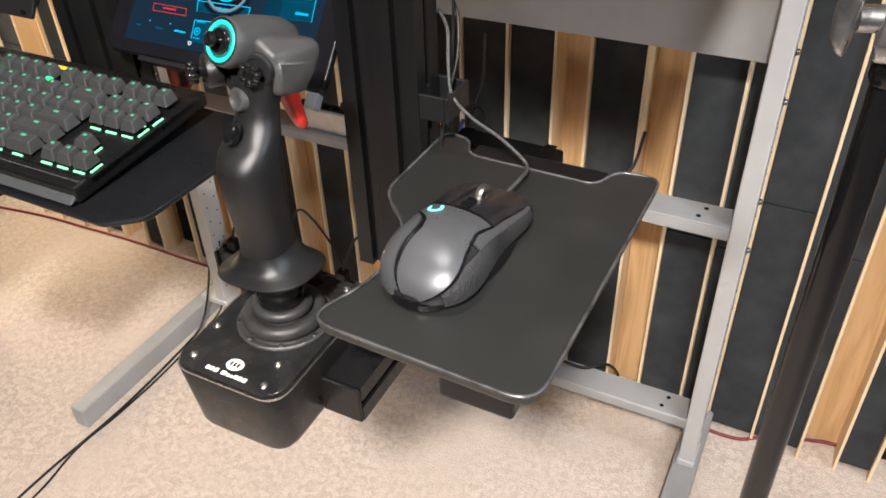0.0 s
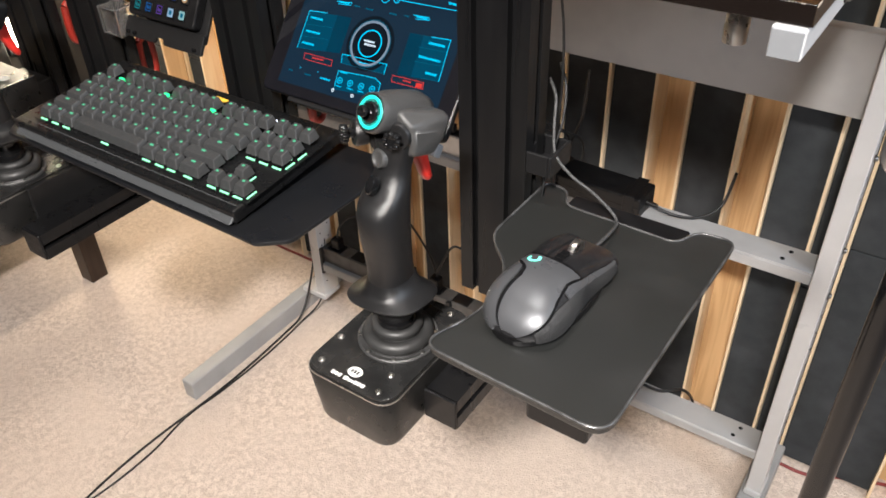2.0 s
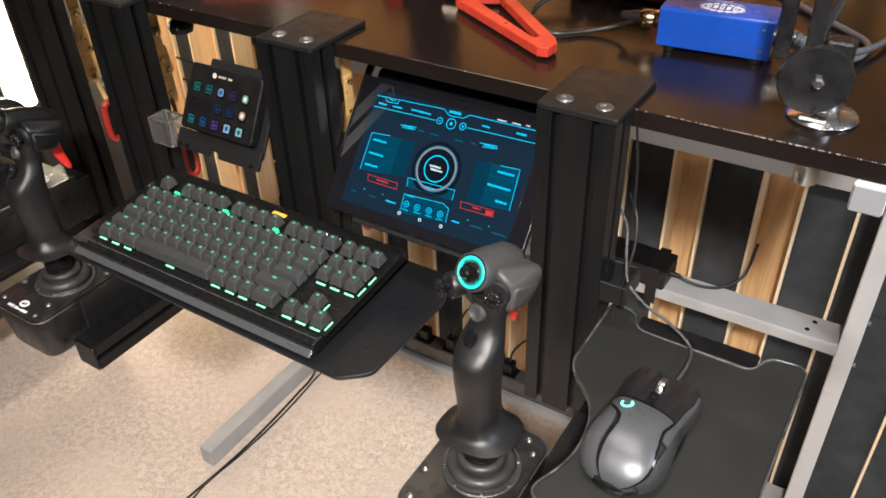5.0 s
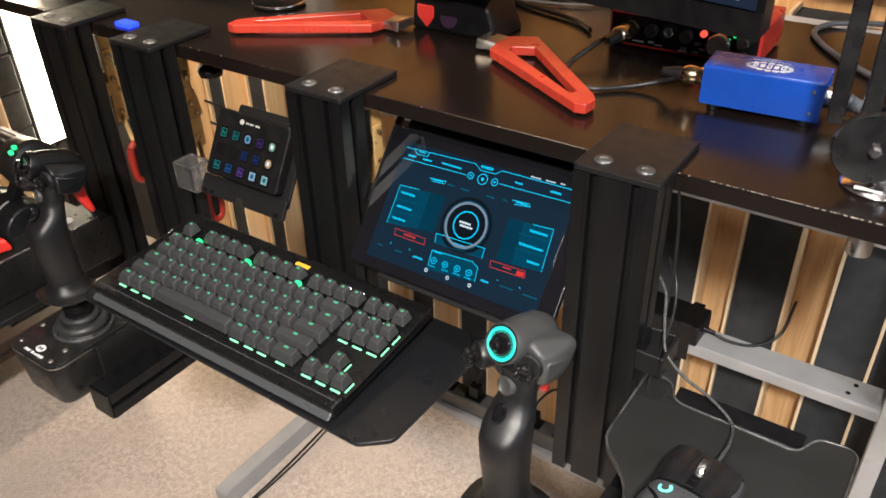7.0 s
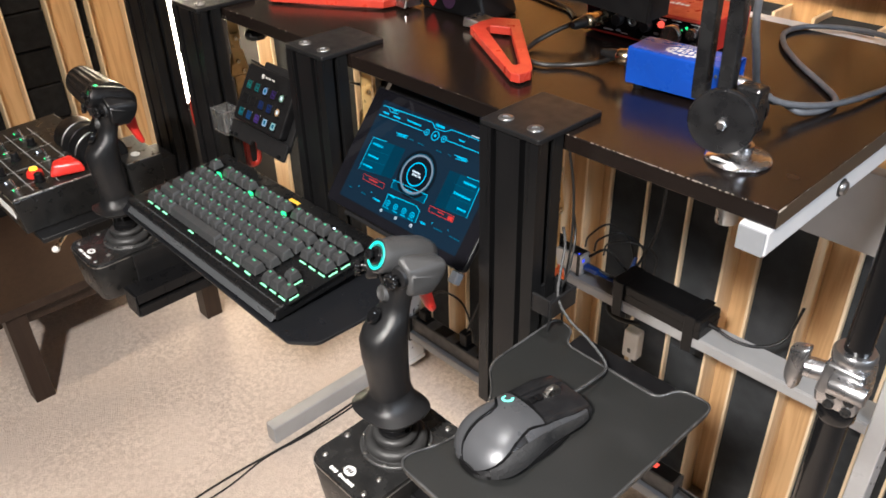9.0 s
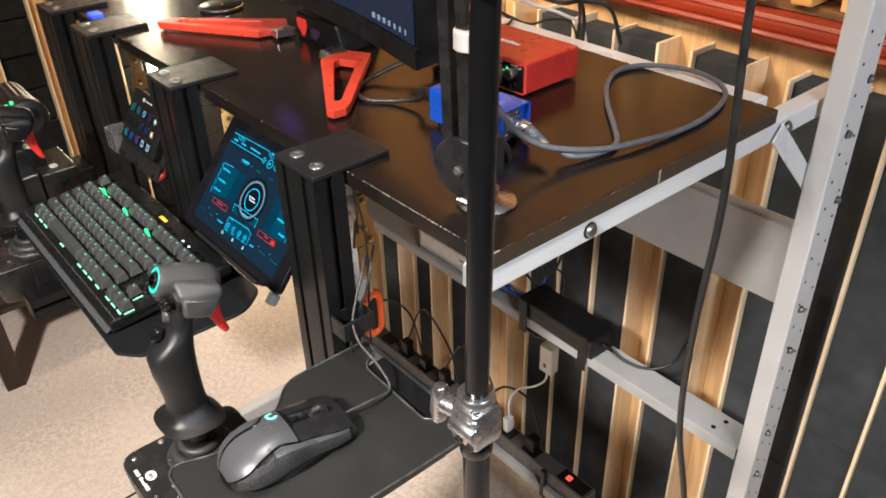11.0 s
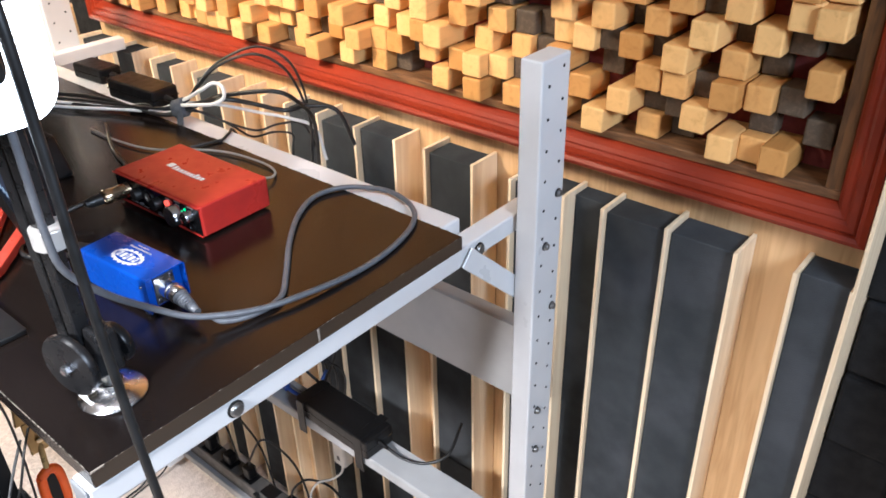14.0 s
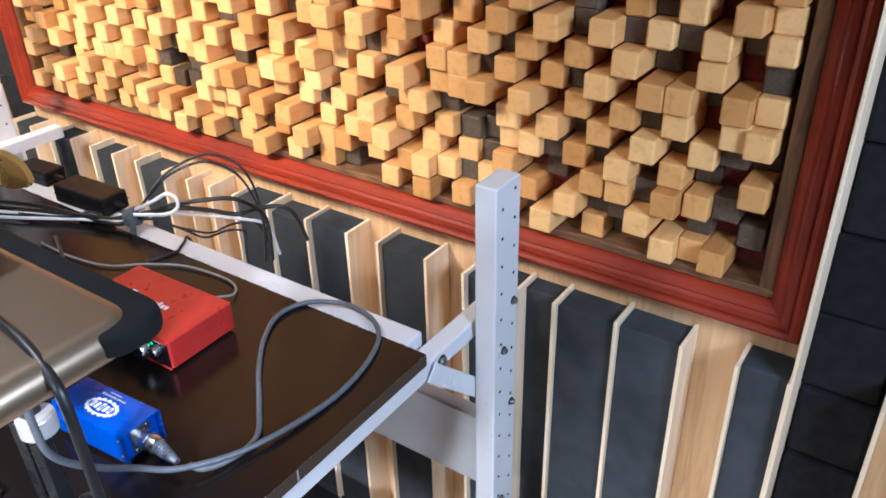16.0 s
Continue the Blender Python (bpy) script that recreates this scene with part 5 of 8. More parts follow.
random.seed(17)
ui_fill([(-97.1, 19.6), (-55.9, 22.5), (-55.5, -20.4), (-97.2, -24.3)], UI_DIM, 0.0007)
ui_fill([(-55.9, 22.5), (-35.8, 23.4), (-35.4, -18.3), (-55.5, -20.4)], UI_FAINT, 0.0007)
ui_fill([(97.5, 24.7), (63.5, 23.2), (65.2, -22.9), (100.2, -20.2)], UI_DIM, 0.0007)
ui_fill([(63.5, 23.2), (45.6, 22.4), (46.9, -24.0), (65.2, -22.9)], UI_FAINT, 0.0007)
ui_fill([(-31.1, -18.7), (31.0, -17.2), (31.2, -27.6), (-29.1, -28.2)], UI_DIM, 0.0007)
ui_fill([(-28.0, -37.5), (22.2, -34.5), (30.5, -38.7), (31.7, -53.9), (-27.9, -58.6), (-27.7, -54.9)], UI_DIM, 0.0007)
ui_fill([(74.2, -27.3), (82.4, -26.8), (82.8, -31.5), (74.6, -32.0)], UI_RED, 0.0008)
ui_stroke([[(-105.4, 64.4), (-14.3, 67.8), (-5.2, 62.1), (13.0, 63.1), (19.5, 68.2), (102.9, 69.2)],
           [(-106.0, 51.2), (-21.0, 53.1)],
           [(21.0, 54.0), (107.5, 55.9)],
           [(-93.5, 63.2), (-89.4, 60.1), (-75.4, 60.6), (-74.7, 65.3)],
           [(-63.1, 38.0), (-42.1, 39.7), (-42.9, 36.7), (-59.6, 35.5)],
           [(42.5, 41.5), (62.3, 42.5), (64.1, 39.7), (46.1, 37.9)],
           [(-31.3, -18.1), (30.7, -16.6)],
           [(-29.1, -28.2), (-31.3, -18.1)],
           [(31.2, -27.6), (30.7, -16.6)],
           [(-27.7, -54.9), (-29.0, -37.1), (22.1, -34.2), (30.7, -38.3), (32.2, -53.3)],
           [(-97.1, 19.6), (-97.2, -24.3)],
           [(97.5, 24.7), (100.2, -20.2)],
           [(-96.6, 20.5), (-71.6, 22.2)],
           [(97.5, 24.7), (74.2, 23.3)]], 0.75, UI_CYAN)
ui_stroke([[(-29.1, -28.2), (31.2, -27.6)],
           [(-95.7, 4.4), (-58.5, 7.5)],
           [(-96.4, -10.0), (-57.4, -6.5)],
           [(97.5, 11.5), (61.5, 9.9)],
           [(99.1, -3.9), (62.1, -5.8)],
           [(-97.2, -24.3), (-68.5, -21.9)],
           [(100.2, -20.2), (77.4, -21.4)]], 0.4, UI_MID)
ui_stroke([[(-83.6, -27.8), (-42.2, -27.7), (-41.2, -34.6), (-82.3, -34.7), (-83.6, -27.8)], [(42.1, -26.3), (83.2, -25.2), (84.6, -32.2), (43.7, -33.1), (42.1, -26.3)]], 0.6, UI_RED)
ui_words([(-92.3, -73.6, 13.4, 2.6), (-92.3, -71.4, -2.7, 2.6), (-92.8, -74.6, -16.8, 2.6), (72.9, 93.4, 16.6, 2.8), (66.3, 94.1, 0.4, 2.8), (81.1, 95.4, -14.6, 2.8), (-100.6, -89.6, 56.2, 2.4), (-80.5, -67.7, 56.6, 2.2), (-54.6, -28.7, 58.2, 2.2), (-6.5, 8.8, 66.8, 3.4), (38.1, 47.7, 60.3, 2.0), (80.0, 92.1, 61.7, 2.6), (-59.2, -44.7, 38.0, 2.0), (47.3, 61.5, 40.6, 2.2), (-10.0, 10.3, -22.4, 2.6), (-49.9, -36.5, -50.5, 2.2), (38.9, 48.1, -49.5, 2.2), (-25.5, -15.8, -37.6, 1.6), (-25.8, -17.9, -53.8, 1.2), (-10.4, -1.7, -53.2, 1.2), (4.8, 13.4, -52.8, 1.2), (19.2, 27.5, -52.6, 1.2), (-88.1, -78.2, 63.5, 1.4)], UI_CYAN)
ui_words([(-38.0, -29.2, 37.4, 1.8), (-21.1, -10.1, 37.0, 1.8), (11.8, 21.8, 37.7, 1.8), (31.8, 37.7, 38.8, 1.6), (-99.1, -92.5, -51.2, 1.6), (-73.9, -64.5, -51.0, 1.8), (62.0, 77.4, -48.0, 1.8), (88.9, 105.8, -48.3, 1.8)], UI_MID)
ui_words([(-9.0, 5.9, 2.6, 2.6), (-6.9, 8.6, -1.1, 2.6), (53.1, 65.1, 70.9, 1.6), (71.1, 82.3, 71.3, 1.6), (87.9, 93.0, 72.2, 1.6)], UI_WHITE)
ui_words([(-71.0, -54.2, -30.8, 2.0), (57.5, 67.6, -28.6, 1.8)], UI_RED)
ui_ring(0, 0.0005, 0.0001, 0.0312, UI_BLACK, 0.00075)
ui_ring(0, 0.0005, 0.0232, 0.0258, UI_GREY)
ui_ring(0, 0.0005, 0.0142, 0.0156, UI_CYAN)
ui_ring(0, 0.0005, 0.0262, 0.0270, UI_MID)
for (x, y), r in [((-15.0, 53.7), 4.0), ((0.4, 53.6), 6.2), ((15.4, 54.1), 4.2), ((-22.6, -47.3), 3.7), ((-7.9, -47.3), 3.7), ((7.7, -47.0), 3.7), ((22.7, -46.8), 3.7)]:
    ui_ring(x / 1000, y / 1000, (r - 0.9) / 1000, r / 1000, UI_CYAN)
    ui_ring(x / 1000, y / 1000, 0.0001, r * 0.3 / 1000, UI_CYAN, 0.0012)
for x, y in [(-82.7, -45.3), (-56.8, -44.9), (57.3, -43.7), (83.8, -43.2)]:
    ui_ring(x / 1000, y / 1000, 0.0001, 0.0007, UI_CYAN)
for x, y in [(-27.9, -59.7), (0.1, -59.7), (28.2, -59.1)]:
    ui_ring(x / 1000, y / 1000, 0.0011, 0.0021, UI_WHITE, name="screen_key")
holder = thing("tablet_holder", (-0.522, 0.576, 1.211), "black tablet holder with a lower ledge", "tablet holder", tilt=51)
part("back_plate", slab(rect(-0.122, 0.10, -0.07, 0.100, 0.006), -0.0150, -0.0104, 0.001), PLATE, holder, "black steel plate")
part("ledge", box(-0.085, 0.085, -0.0860, -0.0805, -0.0150, 0.003, 0.001, 1), PLATE, holder, "folded lower ledge")
part("stay", box(-0.142, 0.128, 0.02, 0.034, -0.022, -0.0162, 0.001, 1), ANOD, holder, "bar between the posts")
part("strap", box(-0.142, -0.133, -0.01, 0.115, -0.016, -0.0105, 0.001, 1), ANOD, holder, "black stay strap")
part("clamp_foot", box(0.112, 0.124, -0.096, -0.0808, -0.014, -0.002, 0.002), CLEAR, holder, "white clamp corner")

# ---------------------------------------------------------------- small key pad with picture keys
pad = thing("key_pad", (-0.8385, 0.560, 1.224), "small black key pad with coloured picture keys", "key pad", tilt=60)
part("case", slab(rect(-0.057, 0.057, -0.037, 0.041, 0.006, 5), -0.012, 0.0, 0.002), DEVICE, pad, "black case")
cols = [(0.02, 0.35, 0.32), (0.02, 0.30, 0.30), (0.30, 0.50, 0.80), (0.08, 0.04, 0.22), (0.30, 0.50, 0.35), (0.01, 0.01, 0.015), (0.01, 0.01, 0.015), (0.02, 0.06, 0.25), (0.02, 0.06, 0.25), (0.80, 0.50, 0.25),
        (0.02, 0.35, 0.40), (0.02, 0.16, 0.50), (0.18, 0.08, 0.50), (0.45, 0.70, 0.95), (0.45, 0.80, 0.80)]
for i, c in enumerate(cols):
    r, k = divmod(i, 5)
    x, y = -0.040 + k * 0.0192, 0.014 - r * 0.0192
    key = part("picture_key", slab(rect(x - 0.0066, x + 0.0066, y - 0.0066, y + 0.0066, 0.0016, 3), 0.0004, 0.0014, 0.0004, 1), GLOSS, pad, "glossy black key")
    if max(c) < 0.02:
        continue
    glow = material("key_picture", tuple(v * 0.1 for v in c), emit=c, strength=0.42, rough=0.15)
    bright = max(c) > 0.45 and i not in (11, 12)
    if bright:
        part("key_picture", slab(rect(x - 0.0044, x + 0.0044, y - 0.0048, y + 0.0048, 0.0042 if i in (2, 4, 9) else 0.0008, 4), 0.0015, 0.0017), glow, key)
        part("key_glyph", slab(rect(x - 0.0020, x + 0.0022, y - 0.0024, y + 0.0026, 0.0012, 3), 0.0018, 0.0019), UI_WHITE if i in (9, 4) else UI_MID, key)
    else:
        rim = bmesh.new()
        for x0, x1, y0, y1 in ((-0.0044, 0.0044, 0.0038, 0.0048), (-0.0044, 0.0044, -0.0048, -0.0038), (-0.0044, -0.0036, -0.0037, 0.0037), (0.0036, 0.0044, -0.0037, 0.0037), (-0.0022, -0.0006, -0.0020, 0.0022), (0.0004, 0.0022, -0.0020, 0.0008)):
            box(x + x0, x + x1, y + y0, y + y1, 0.0015, 0.0017, bm=rim)
        part("key_picture", rim, glow, key)
part("emblem", lathe([(0.0032, 0.0003), (0.0032, 0.0006)], 20, (-0.017, 0.031, 0)), PRINT_DIM, pad, "round white emblem")
for k, w in enumerate((2.0, 1.6, 2.2, 1.8, 2.2, 2.6)):
    part("printed_bar", box(-0.0105 + 0.0033 * k + 0.002 * (k > 3), -0.0105 + 0.0033 * k + 0.002 * (k > 3) + 0.001 * w, 0.0298, 0.0322, 0.0003, 0.0006), PRINT_DIM, pad, "small printed bar")
stand = thing("key_pad_stand", (-0.8385, 0.560, 1.224), "black metal stand holding the key pad", "key pad stand", tilt=60)
part("back_plate", slab(rect(-0.040, 0.067, -0.050, 0.050, 0.004), -0.0165, -0.0126, 0.001), PLATE, stand, "black bent plate")
part("front_ledge", slab(rounded([(-0.066, -0.063), (-0.012, -0.063), (-0.010, -0.056), (0.002, -0.056), (0.004, -0.063), (0.068, -0.063), (0.068, -0.039), (-0.066, -0.039)], 0.003, 3), -0.0125, -0.008, 0.001), PLATE, stand, "notched front ledge")
for x in (-0.058, -0.046, 0.058):
    part("ledge_pin", rod((x, -0.058, -0.0078), (x, -0.058, -0.0045), 0.0022, 12), GLOSS, stand, "small black pin", True)
part("side_arm", box(0.064, 0.090, -0.005, 0.02, -0.030, -0.0168, 0.001, 1), ANOD, stand, "arm to the post")
for ob in (pad, stand):
    ob.scale = (1.10, 1.10, 1.10)
bracket = thing("acrylic_bracket", (-0.936, 0.556, 1.170), "clear frosted acrylic corner bracket on the post", "bracket")
part("side_wall", box(-0.024, -0.021, -0.022, 0.010, -0.019, 0.019, 0.001, 1), ACRYLIC, bracket, "clear acrylic wall")
part("side_wall", box(0.012, 0.015, -0.022, 0.010, -0.019, 0.019, 0.001, 1), ACRYLIC, bracket, "clear acrylic wall")
part("top_wall", box(-0.0208, 0.0118, -0.022, 0.010, 0.016, 0.019, 0.001, 1), ACRYLIC, bracket, "clear acrylic wall")
part("bottom_wall", box(-0.0208, 0.0118, -0.022, 0.010, -0.019, -0.016, 0.001, 1), ACRYLIC, bracket, "clear acrylic wall")
part("back_wall", box(-0.0208, 0.0118, 0.007, 0.010, -0.0158, 0.0158, 0.001, 1), ACRYLIC, bracket, "clear acrylic wall")
part("screw", lathe([(0.004, 0), (0.003, 0.002), (0.001, 0.002)], 14, (-0.004, 0.0068, 0.0), (0, -1, 0)), SATIN, bracket, "steel screw", True)

# ---------------------------------------------------------------- monitor on red feet
DZ = DESK_Z + 0.0006
monitor = thing("monitor", (-0.69, 0.80, DZ), "wide curved black monitor on an open red stand", "monitor")


def curved_panel(hw, z0, z1, front, back, bend, n=24, x_mid=0.0, bm=None):
    own = bmesh.new()
    prev = None
    for i in range(n + 1):
        s = -1 + 2 * i / n
        x = x_mid + s * hw
        dy = -bend * s * s
        ring = [own.verts.new((x, y + dy, z)) for y, z in ((front, z0), (back, z0), (back, z1), (front, z1))]
        if prev:
            for k in range(4):
                own.faces.new((prev[k], prev[(k + 1) % 4], ring[(k + 1) % 4], ring[k]))
        else:
            own.faces.new(ring[::-1])
        prev = ring
    own.faces.new(prev)
    return merged(bm, own)


part("shell", curved_panel(0.409, 0.100, 0.464, -0.076, -0.044, 0.045), DEVICE, monitor, "black curved shell")
part("lower_bezel", curved_panel(0.409, 0.099, 0.122, -0.082, -0.0765, 0.045), DEVICE, monitor, "black lower bezel")
part("chin_light", box(-0.005, 0.055, -0.0815, -0.072, 0.0955, 0.0986, 0.001, 1), material("violet_led", (0.2, 0.05, 0.4), emit=(0.42, 0.14, 1.0), strength=2.2), monitor, "dim violet light under the bezel")
part("display", curved_panel(0.402, 0.124, 0.460, -0.0785, -0.0765, 0.0445), material("dark_display", (0.004, 0.005, 0.007), rough=0.3, spec=0.3, emit=(0.008, 0.014, 0.03), strength=1.2), monitor, "dim dark blue display")
ic = bmesh.new()
for k in range(7):
    x = 0.305 + 0.013 * k
    s = (x / 0.409)
    box(x, x + 0.007, -0.0805 - 0.0445 * s * s, -0.0788 - 0.0445 * s * s, 0.130, 0.136, bm=ic)
tagged(part("taskbar_icons", ic, UI_GREY, monitor, "small lit icons"), kind="stuff")
part("neck", box(-0.035, 0.035, 0.022, 0.052, 0.02, 0.30, 0.004), DEVICE, monitor, "black neck")
part("neck_joint", box(-0.05, 0.05, -0.044, 0.0215, 0.22, 0.32, 0.004), DEVICE, monitor, "black block between neck and screen")
hub = part("hub", hull([(-0.066, 0.004, 0.0), (0.066, 0.004, 0.0), (-0.056, 0.0, 0.042), (0.056, 0.0, 0.042), (-0.066, 0.075, 0.0), (0.066, 0.075, 0.0), (-0.045, 0.07, 0.058), (0.045, 0.07, 0.058)], 0.004, 2), DEVICE, monitor, "black wedge hub")
part("shield", hull([(-0.0515, -0.0012, 0.034), (-0.0265, -0.0012, 0.034), (-0.0525, 0.0, 0.019), (-0.0255, 0.0, 0.019), (-0.039, 0.0012, 0.004), (-0.0515, 0.004, 0.034), (-0.0265, 0.004, 0.034), (-0.039, 0.006, 0.004)], 0.001, 1), REDPLASTIC, hub, "red shield shape")
part("swirl", lathe([(0.013, 0), (0.013, 0.0006), (0.010, 0.0008)], 22, (-0.004, 0.0022, 0.021), (0, -1, 0.12)), material("dim_violet", (0.028, 0.012, 0.03), rough=0.4), hub, "dim violet ring")


def red_foot(pts_out, pts_in, s):
    own = bmesh.new()
    H = 0.0135
    o1 = [own.verts.new((x, y, 0.0025)) for x, y in pts_out]
    i1 = [own.verts.new((x, y, 0.0025)) for x, y in pts_in]
    o2 = [own.verts.new((x, y, H)) for x, y in pts_out]
    i2 = [own.verts.new((x, y, H)) for x, y in pts_in]
    n = len(pts_out)
    for k in range(n):
        j = (k + 1) % n
        own.faces.new((o1[k], o1[j], i1[j], i1[k]))
        own.faces.new((o2[k], i2[k], i2[j], o2[j]))
        own.faces.new((o1[k], o2[k], o2[j], o1[j]))
        own.faces.new((i1[k], i1[j], i2[j], i2[k]))
    bmesh.ops.bevel(own, geom=own.edges[:], offset=0.0011, segments=2, affect="EDGES", profile=0.5)
    return own


RO = [(0.090, -0.050), (0.080, -0.002), (0.118, 0.018), (0.254, -0.112), (0.262, -0.124), (0.260, -0.142), (0.248, -0.144)]
RI = [(0.112, -0.042), (0.108, -0.030), (0.134, -0.018), (0.230, -0.108), (0.236, -0.114), (0.235, -0.120), (0.231, -0.121)]
part("foot", red_foot(RO, RI, 1), REDFOOT, monitor, "open red foot")
part("foot", red_foot([(-x, y) for x, y in RO], [(-x, y) for x, y in RI], -1), REDFOOT, monitor, "open red foot")
for s in (-1, 1):
    part("foot_bar", hull([(s * 0.06, -0.035, 0.004), (s * 0.06, 0.0, 0.004), (s * 0.10, -0.030, 0.004), (s * 0.105, 0.0, 0.004), (s * 0.06, -0.032, 0.016), (s * 0.06, 0.0, 0.016), (s * 0.10, -0.026, 0.012), (s * 0.105, 0.0, 0.012)], 0.001, 1), SATIN, monitor, "grey bar to the foot")
    part("pad", rod((s * 0.250, -0.131, 0.0), (s * 0.250, -0.131, 0.0024), 0.007, 16), DEVICE, monitor, "rubber pad")

# ---------------------------------------------------------------- charger disc and little lamp on the board
chg = thing("wireless_charger", (-0.985, 0.79, DZ), "round black wireless charger with a bright rim", "wireless charger")
part("disc", lathe([(0.036, 0), (0.0375, 0.001), (0.0375, 0.006), (0.035, 0.0075), (0.0, 0.0075)], 40), DEVICE, chg, "black disc", True)
part("rim", lathe([(0.0376, 0.003), (0.0388, 0.0035), (0.0388, 0.006), (0.0376, 0.0068), (0.0376, 0.003)], 40), CHROME, chg, "bright metal rim", True)
part("status_light", rod((0.004, 0, 0.0076), (0.004, 0, 0.0082), 0.002, 12), REDLED, chg, "red status light")
bl = thing("blue_light_strip", (-1.10, 0.605, DZ), "small blue light strip at the board's edge", "light strip")
part("strip", box(-0.012, 0.018, -0.006, 0.012, 0.0, 0.006, 0.001), BLUELED, bl, "glowing blue strip")

# ---------------------------------------------------------------- microphone boom arm
boom = thing("boom_arm", (-0.156, 0.6585, DZ), "black two-bar microphone boom arm on a chrome desk flange", "microphone arm")
part("flange", lathe([(0.030, 0), (0.031, 0.0015), (0.029, 0.004), (0.016, 0.006), (0.0125, 0.009), (0.0125, 0.016), (0.011, 0.017)], 44), CHROME, boom, "polished chrome flange", True)
part("flange_print", box(-0.016, 0.006, -0.0245, -0.0195, 0.0046, 0.0052), PRINT, boom, "white printed bar")
part("pin", rod((0, 0, 0.015), (0, 0, 0.05), 0.0075, 20), SATIN, boom, "steel pin", True)
part("threaded_end", rod((0, 0, -0.068), (0, 0, -0.022), 0.011, 20, bevel=0.001), SATIN, boom, "brass-toned threaded end under the board", True)
part("yoke", hull([(-0.010, -0.012, 0.028), (0.012, -0.012, 0.028), (-0.010, 0.014, 0.028), (0.012, 0.014, 0.028), (-0.012, -0.006, 0.072), (0.012, -0.006, 0.072), (-0.012, 0.014, 0.072), (0.012, 0.014, 0.072)], 0.003, 2), ARM, boom, "black yoke")
for s, nm, q in ((-0.019, "hub_disc", 1.0), (0.0235, "hub_disc", 0.66)):
    part(nm, lathe([(0.0295 * q, 0.0), (0.031 * q, 0.0015), (0.031 * q, 0.0065), (0.0298 * q, 0.0085), (0.010, 0.0095), (0.001, 0.0095)], 48, (-0.012, s, 0.042), (0.25, -1, 0)), ARM, boom, "round black friction disc", True)
part("hub_nut", lathe([(0.0052, 0), (0.0052, 0.004), (0.0035, 0.0055), (0.001, 0.0055)], 6, (-0.0077, -0.0285, 0.042), (0.25, -1, 0)), CAST, boom, "steel hexagon nut")
for dx, dy in ((-0.036, -0.008), (-0.011, -0.008)):
    own = box(-0.0068, 0.0068, -0.0075, 0.0075, 0.0, 0.62, 0.0012, 1)
    part("bar", moved(own, pose(-0.010 + dx, 0.004 + dy, 0.050, 0.5, -1.0, 8)), ARM, boom, "square black bar")
part("cable_tie", lathe([(0.0152, -0.009), (0.0158, -0.008), (0.0158, 0.008), (0.0152, 0.009)], 20, (-0.018, -0.004, 0.163)), HUB, boom, "pale grey cable tie")

# ---------------------------------------------------------------- audio interface
fs = thing("audio_interface", (-0.414, 0.929, DZ), "red audio interface with knobs and a plugged cable", "audio interface", turn=1.5)
FWX, FDY, FH = 0.0910, 0.0520, 0.044
part("case", slab(rect(-FWX, FWX, -FDY, FDY, 0.004, 4), 0.003, FH, 0.0025, 3), REDCASE, fs, "red brushed case")
face = part("front_panel", box(-FWX + 0.003, FWX - 0.003, -FDY - 0.0012, -FDY - 0.0003, 0.0055, FH - 0.0035), GLOSS, fs, "black front panel")
part("panel_rim", box(-FWX + 0.001, FWX - 0.001, -FDY - 0.003, -FDY - 0.0003, 0.0032, 0.0052, 0.0006, 1), REDCASE, face, "red lower rim")
part("panel_rim", box(-FWX + 0.001, FWX - 0.001, -FDY - 0.003, -FDY - 0.0003, FH - 0.0032, FH - 0.0012, 0.0006, 1), REDCASE, face, "red upper rim")


def knob(x, z, r, d, mat, name="knob", label=""):
    k = part(name, lathe([(r, 0), (r, d * 0.85), (r * 0.92, d), (r * 0.2, d)], 30, (x, -FDY - 0.0013, z), (0, -1, 0)), mat, fs, label, True)
    return k


knob(-0.036, 0.026, 0.0075, 0.010, RUBBER, "knob", "grey gain knob")
knob(0.006, 0.026, 0.0075, 0.010, RUBBER, "knob", "grey gain knob")
knob(0.046, 0.023, 0.0135, 0.014, CHROME, "volume_knob", "large polished volume knob")
knob(0.072, 0.029, 0.0072, 0.011, CHROME, "knob", "small polished knob")
for x, z, r, m2, lb in ((-0.016, 0.026, 0.0105, DEVICE, "jack socket"), (-0.016, 0.026, 0.0060, SATIN, "jack socket throat"), (0.072, 0.012, 0.0055, DEVICE, "headphone socket")):
    part("socket", lathe([(r, 0), (r, 0.0022), (r * 0.7, 0.0026 if r > 0.006 else 0.003), (r * 0.55, 0.001)], 24, (x, -FDY - 0.0013, z), (0, -1, 0)), m2, face, lb, True)
part("red_button", lathe([(0.0042, 0), (0.004, 0.003), (0.001, 0.0036)], 20, (0.0255, -FDY - 0.0013, 0.031), (0, -1, 0)), REDLED, face, "lit red button", True)
part("green_light", rod((0.0605, -FDY - 0.0013, 0.033), (0.0605, -FDY - 0.0019, 0.033), 0.0016, 12), GREENLED, face, "green light")
for x, z in ((-0.036, 0.011), (0.004, 0.010), (0.026, 0.012), (0.020, 0.018)):
    part("toggle", box(x - 0.0035, x + 0.0035, -FDY - 0.0032, -FDY - 0.0013, z - 0.0015, z + 0.0015, 0.0006, 1), CLEAR, face, "small white switch")
bars = [(-0.060, -0.045, 0.0095), (-0.032, -0.022, 0.0085), (-0.002, 0.008, 0.0065), (0.014, 0.022, 0.0075), (0.022, 0.031, 0.037), (0.040, 0.052, 0.0388), (0.066, 0.078, 0.0385)]
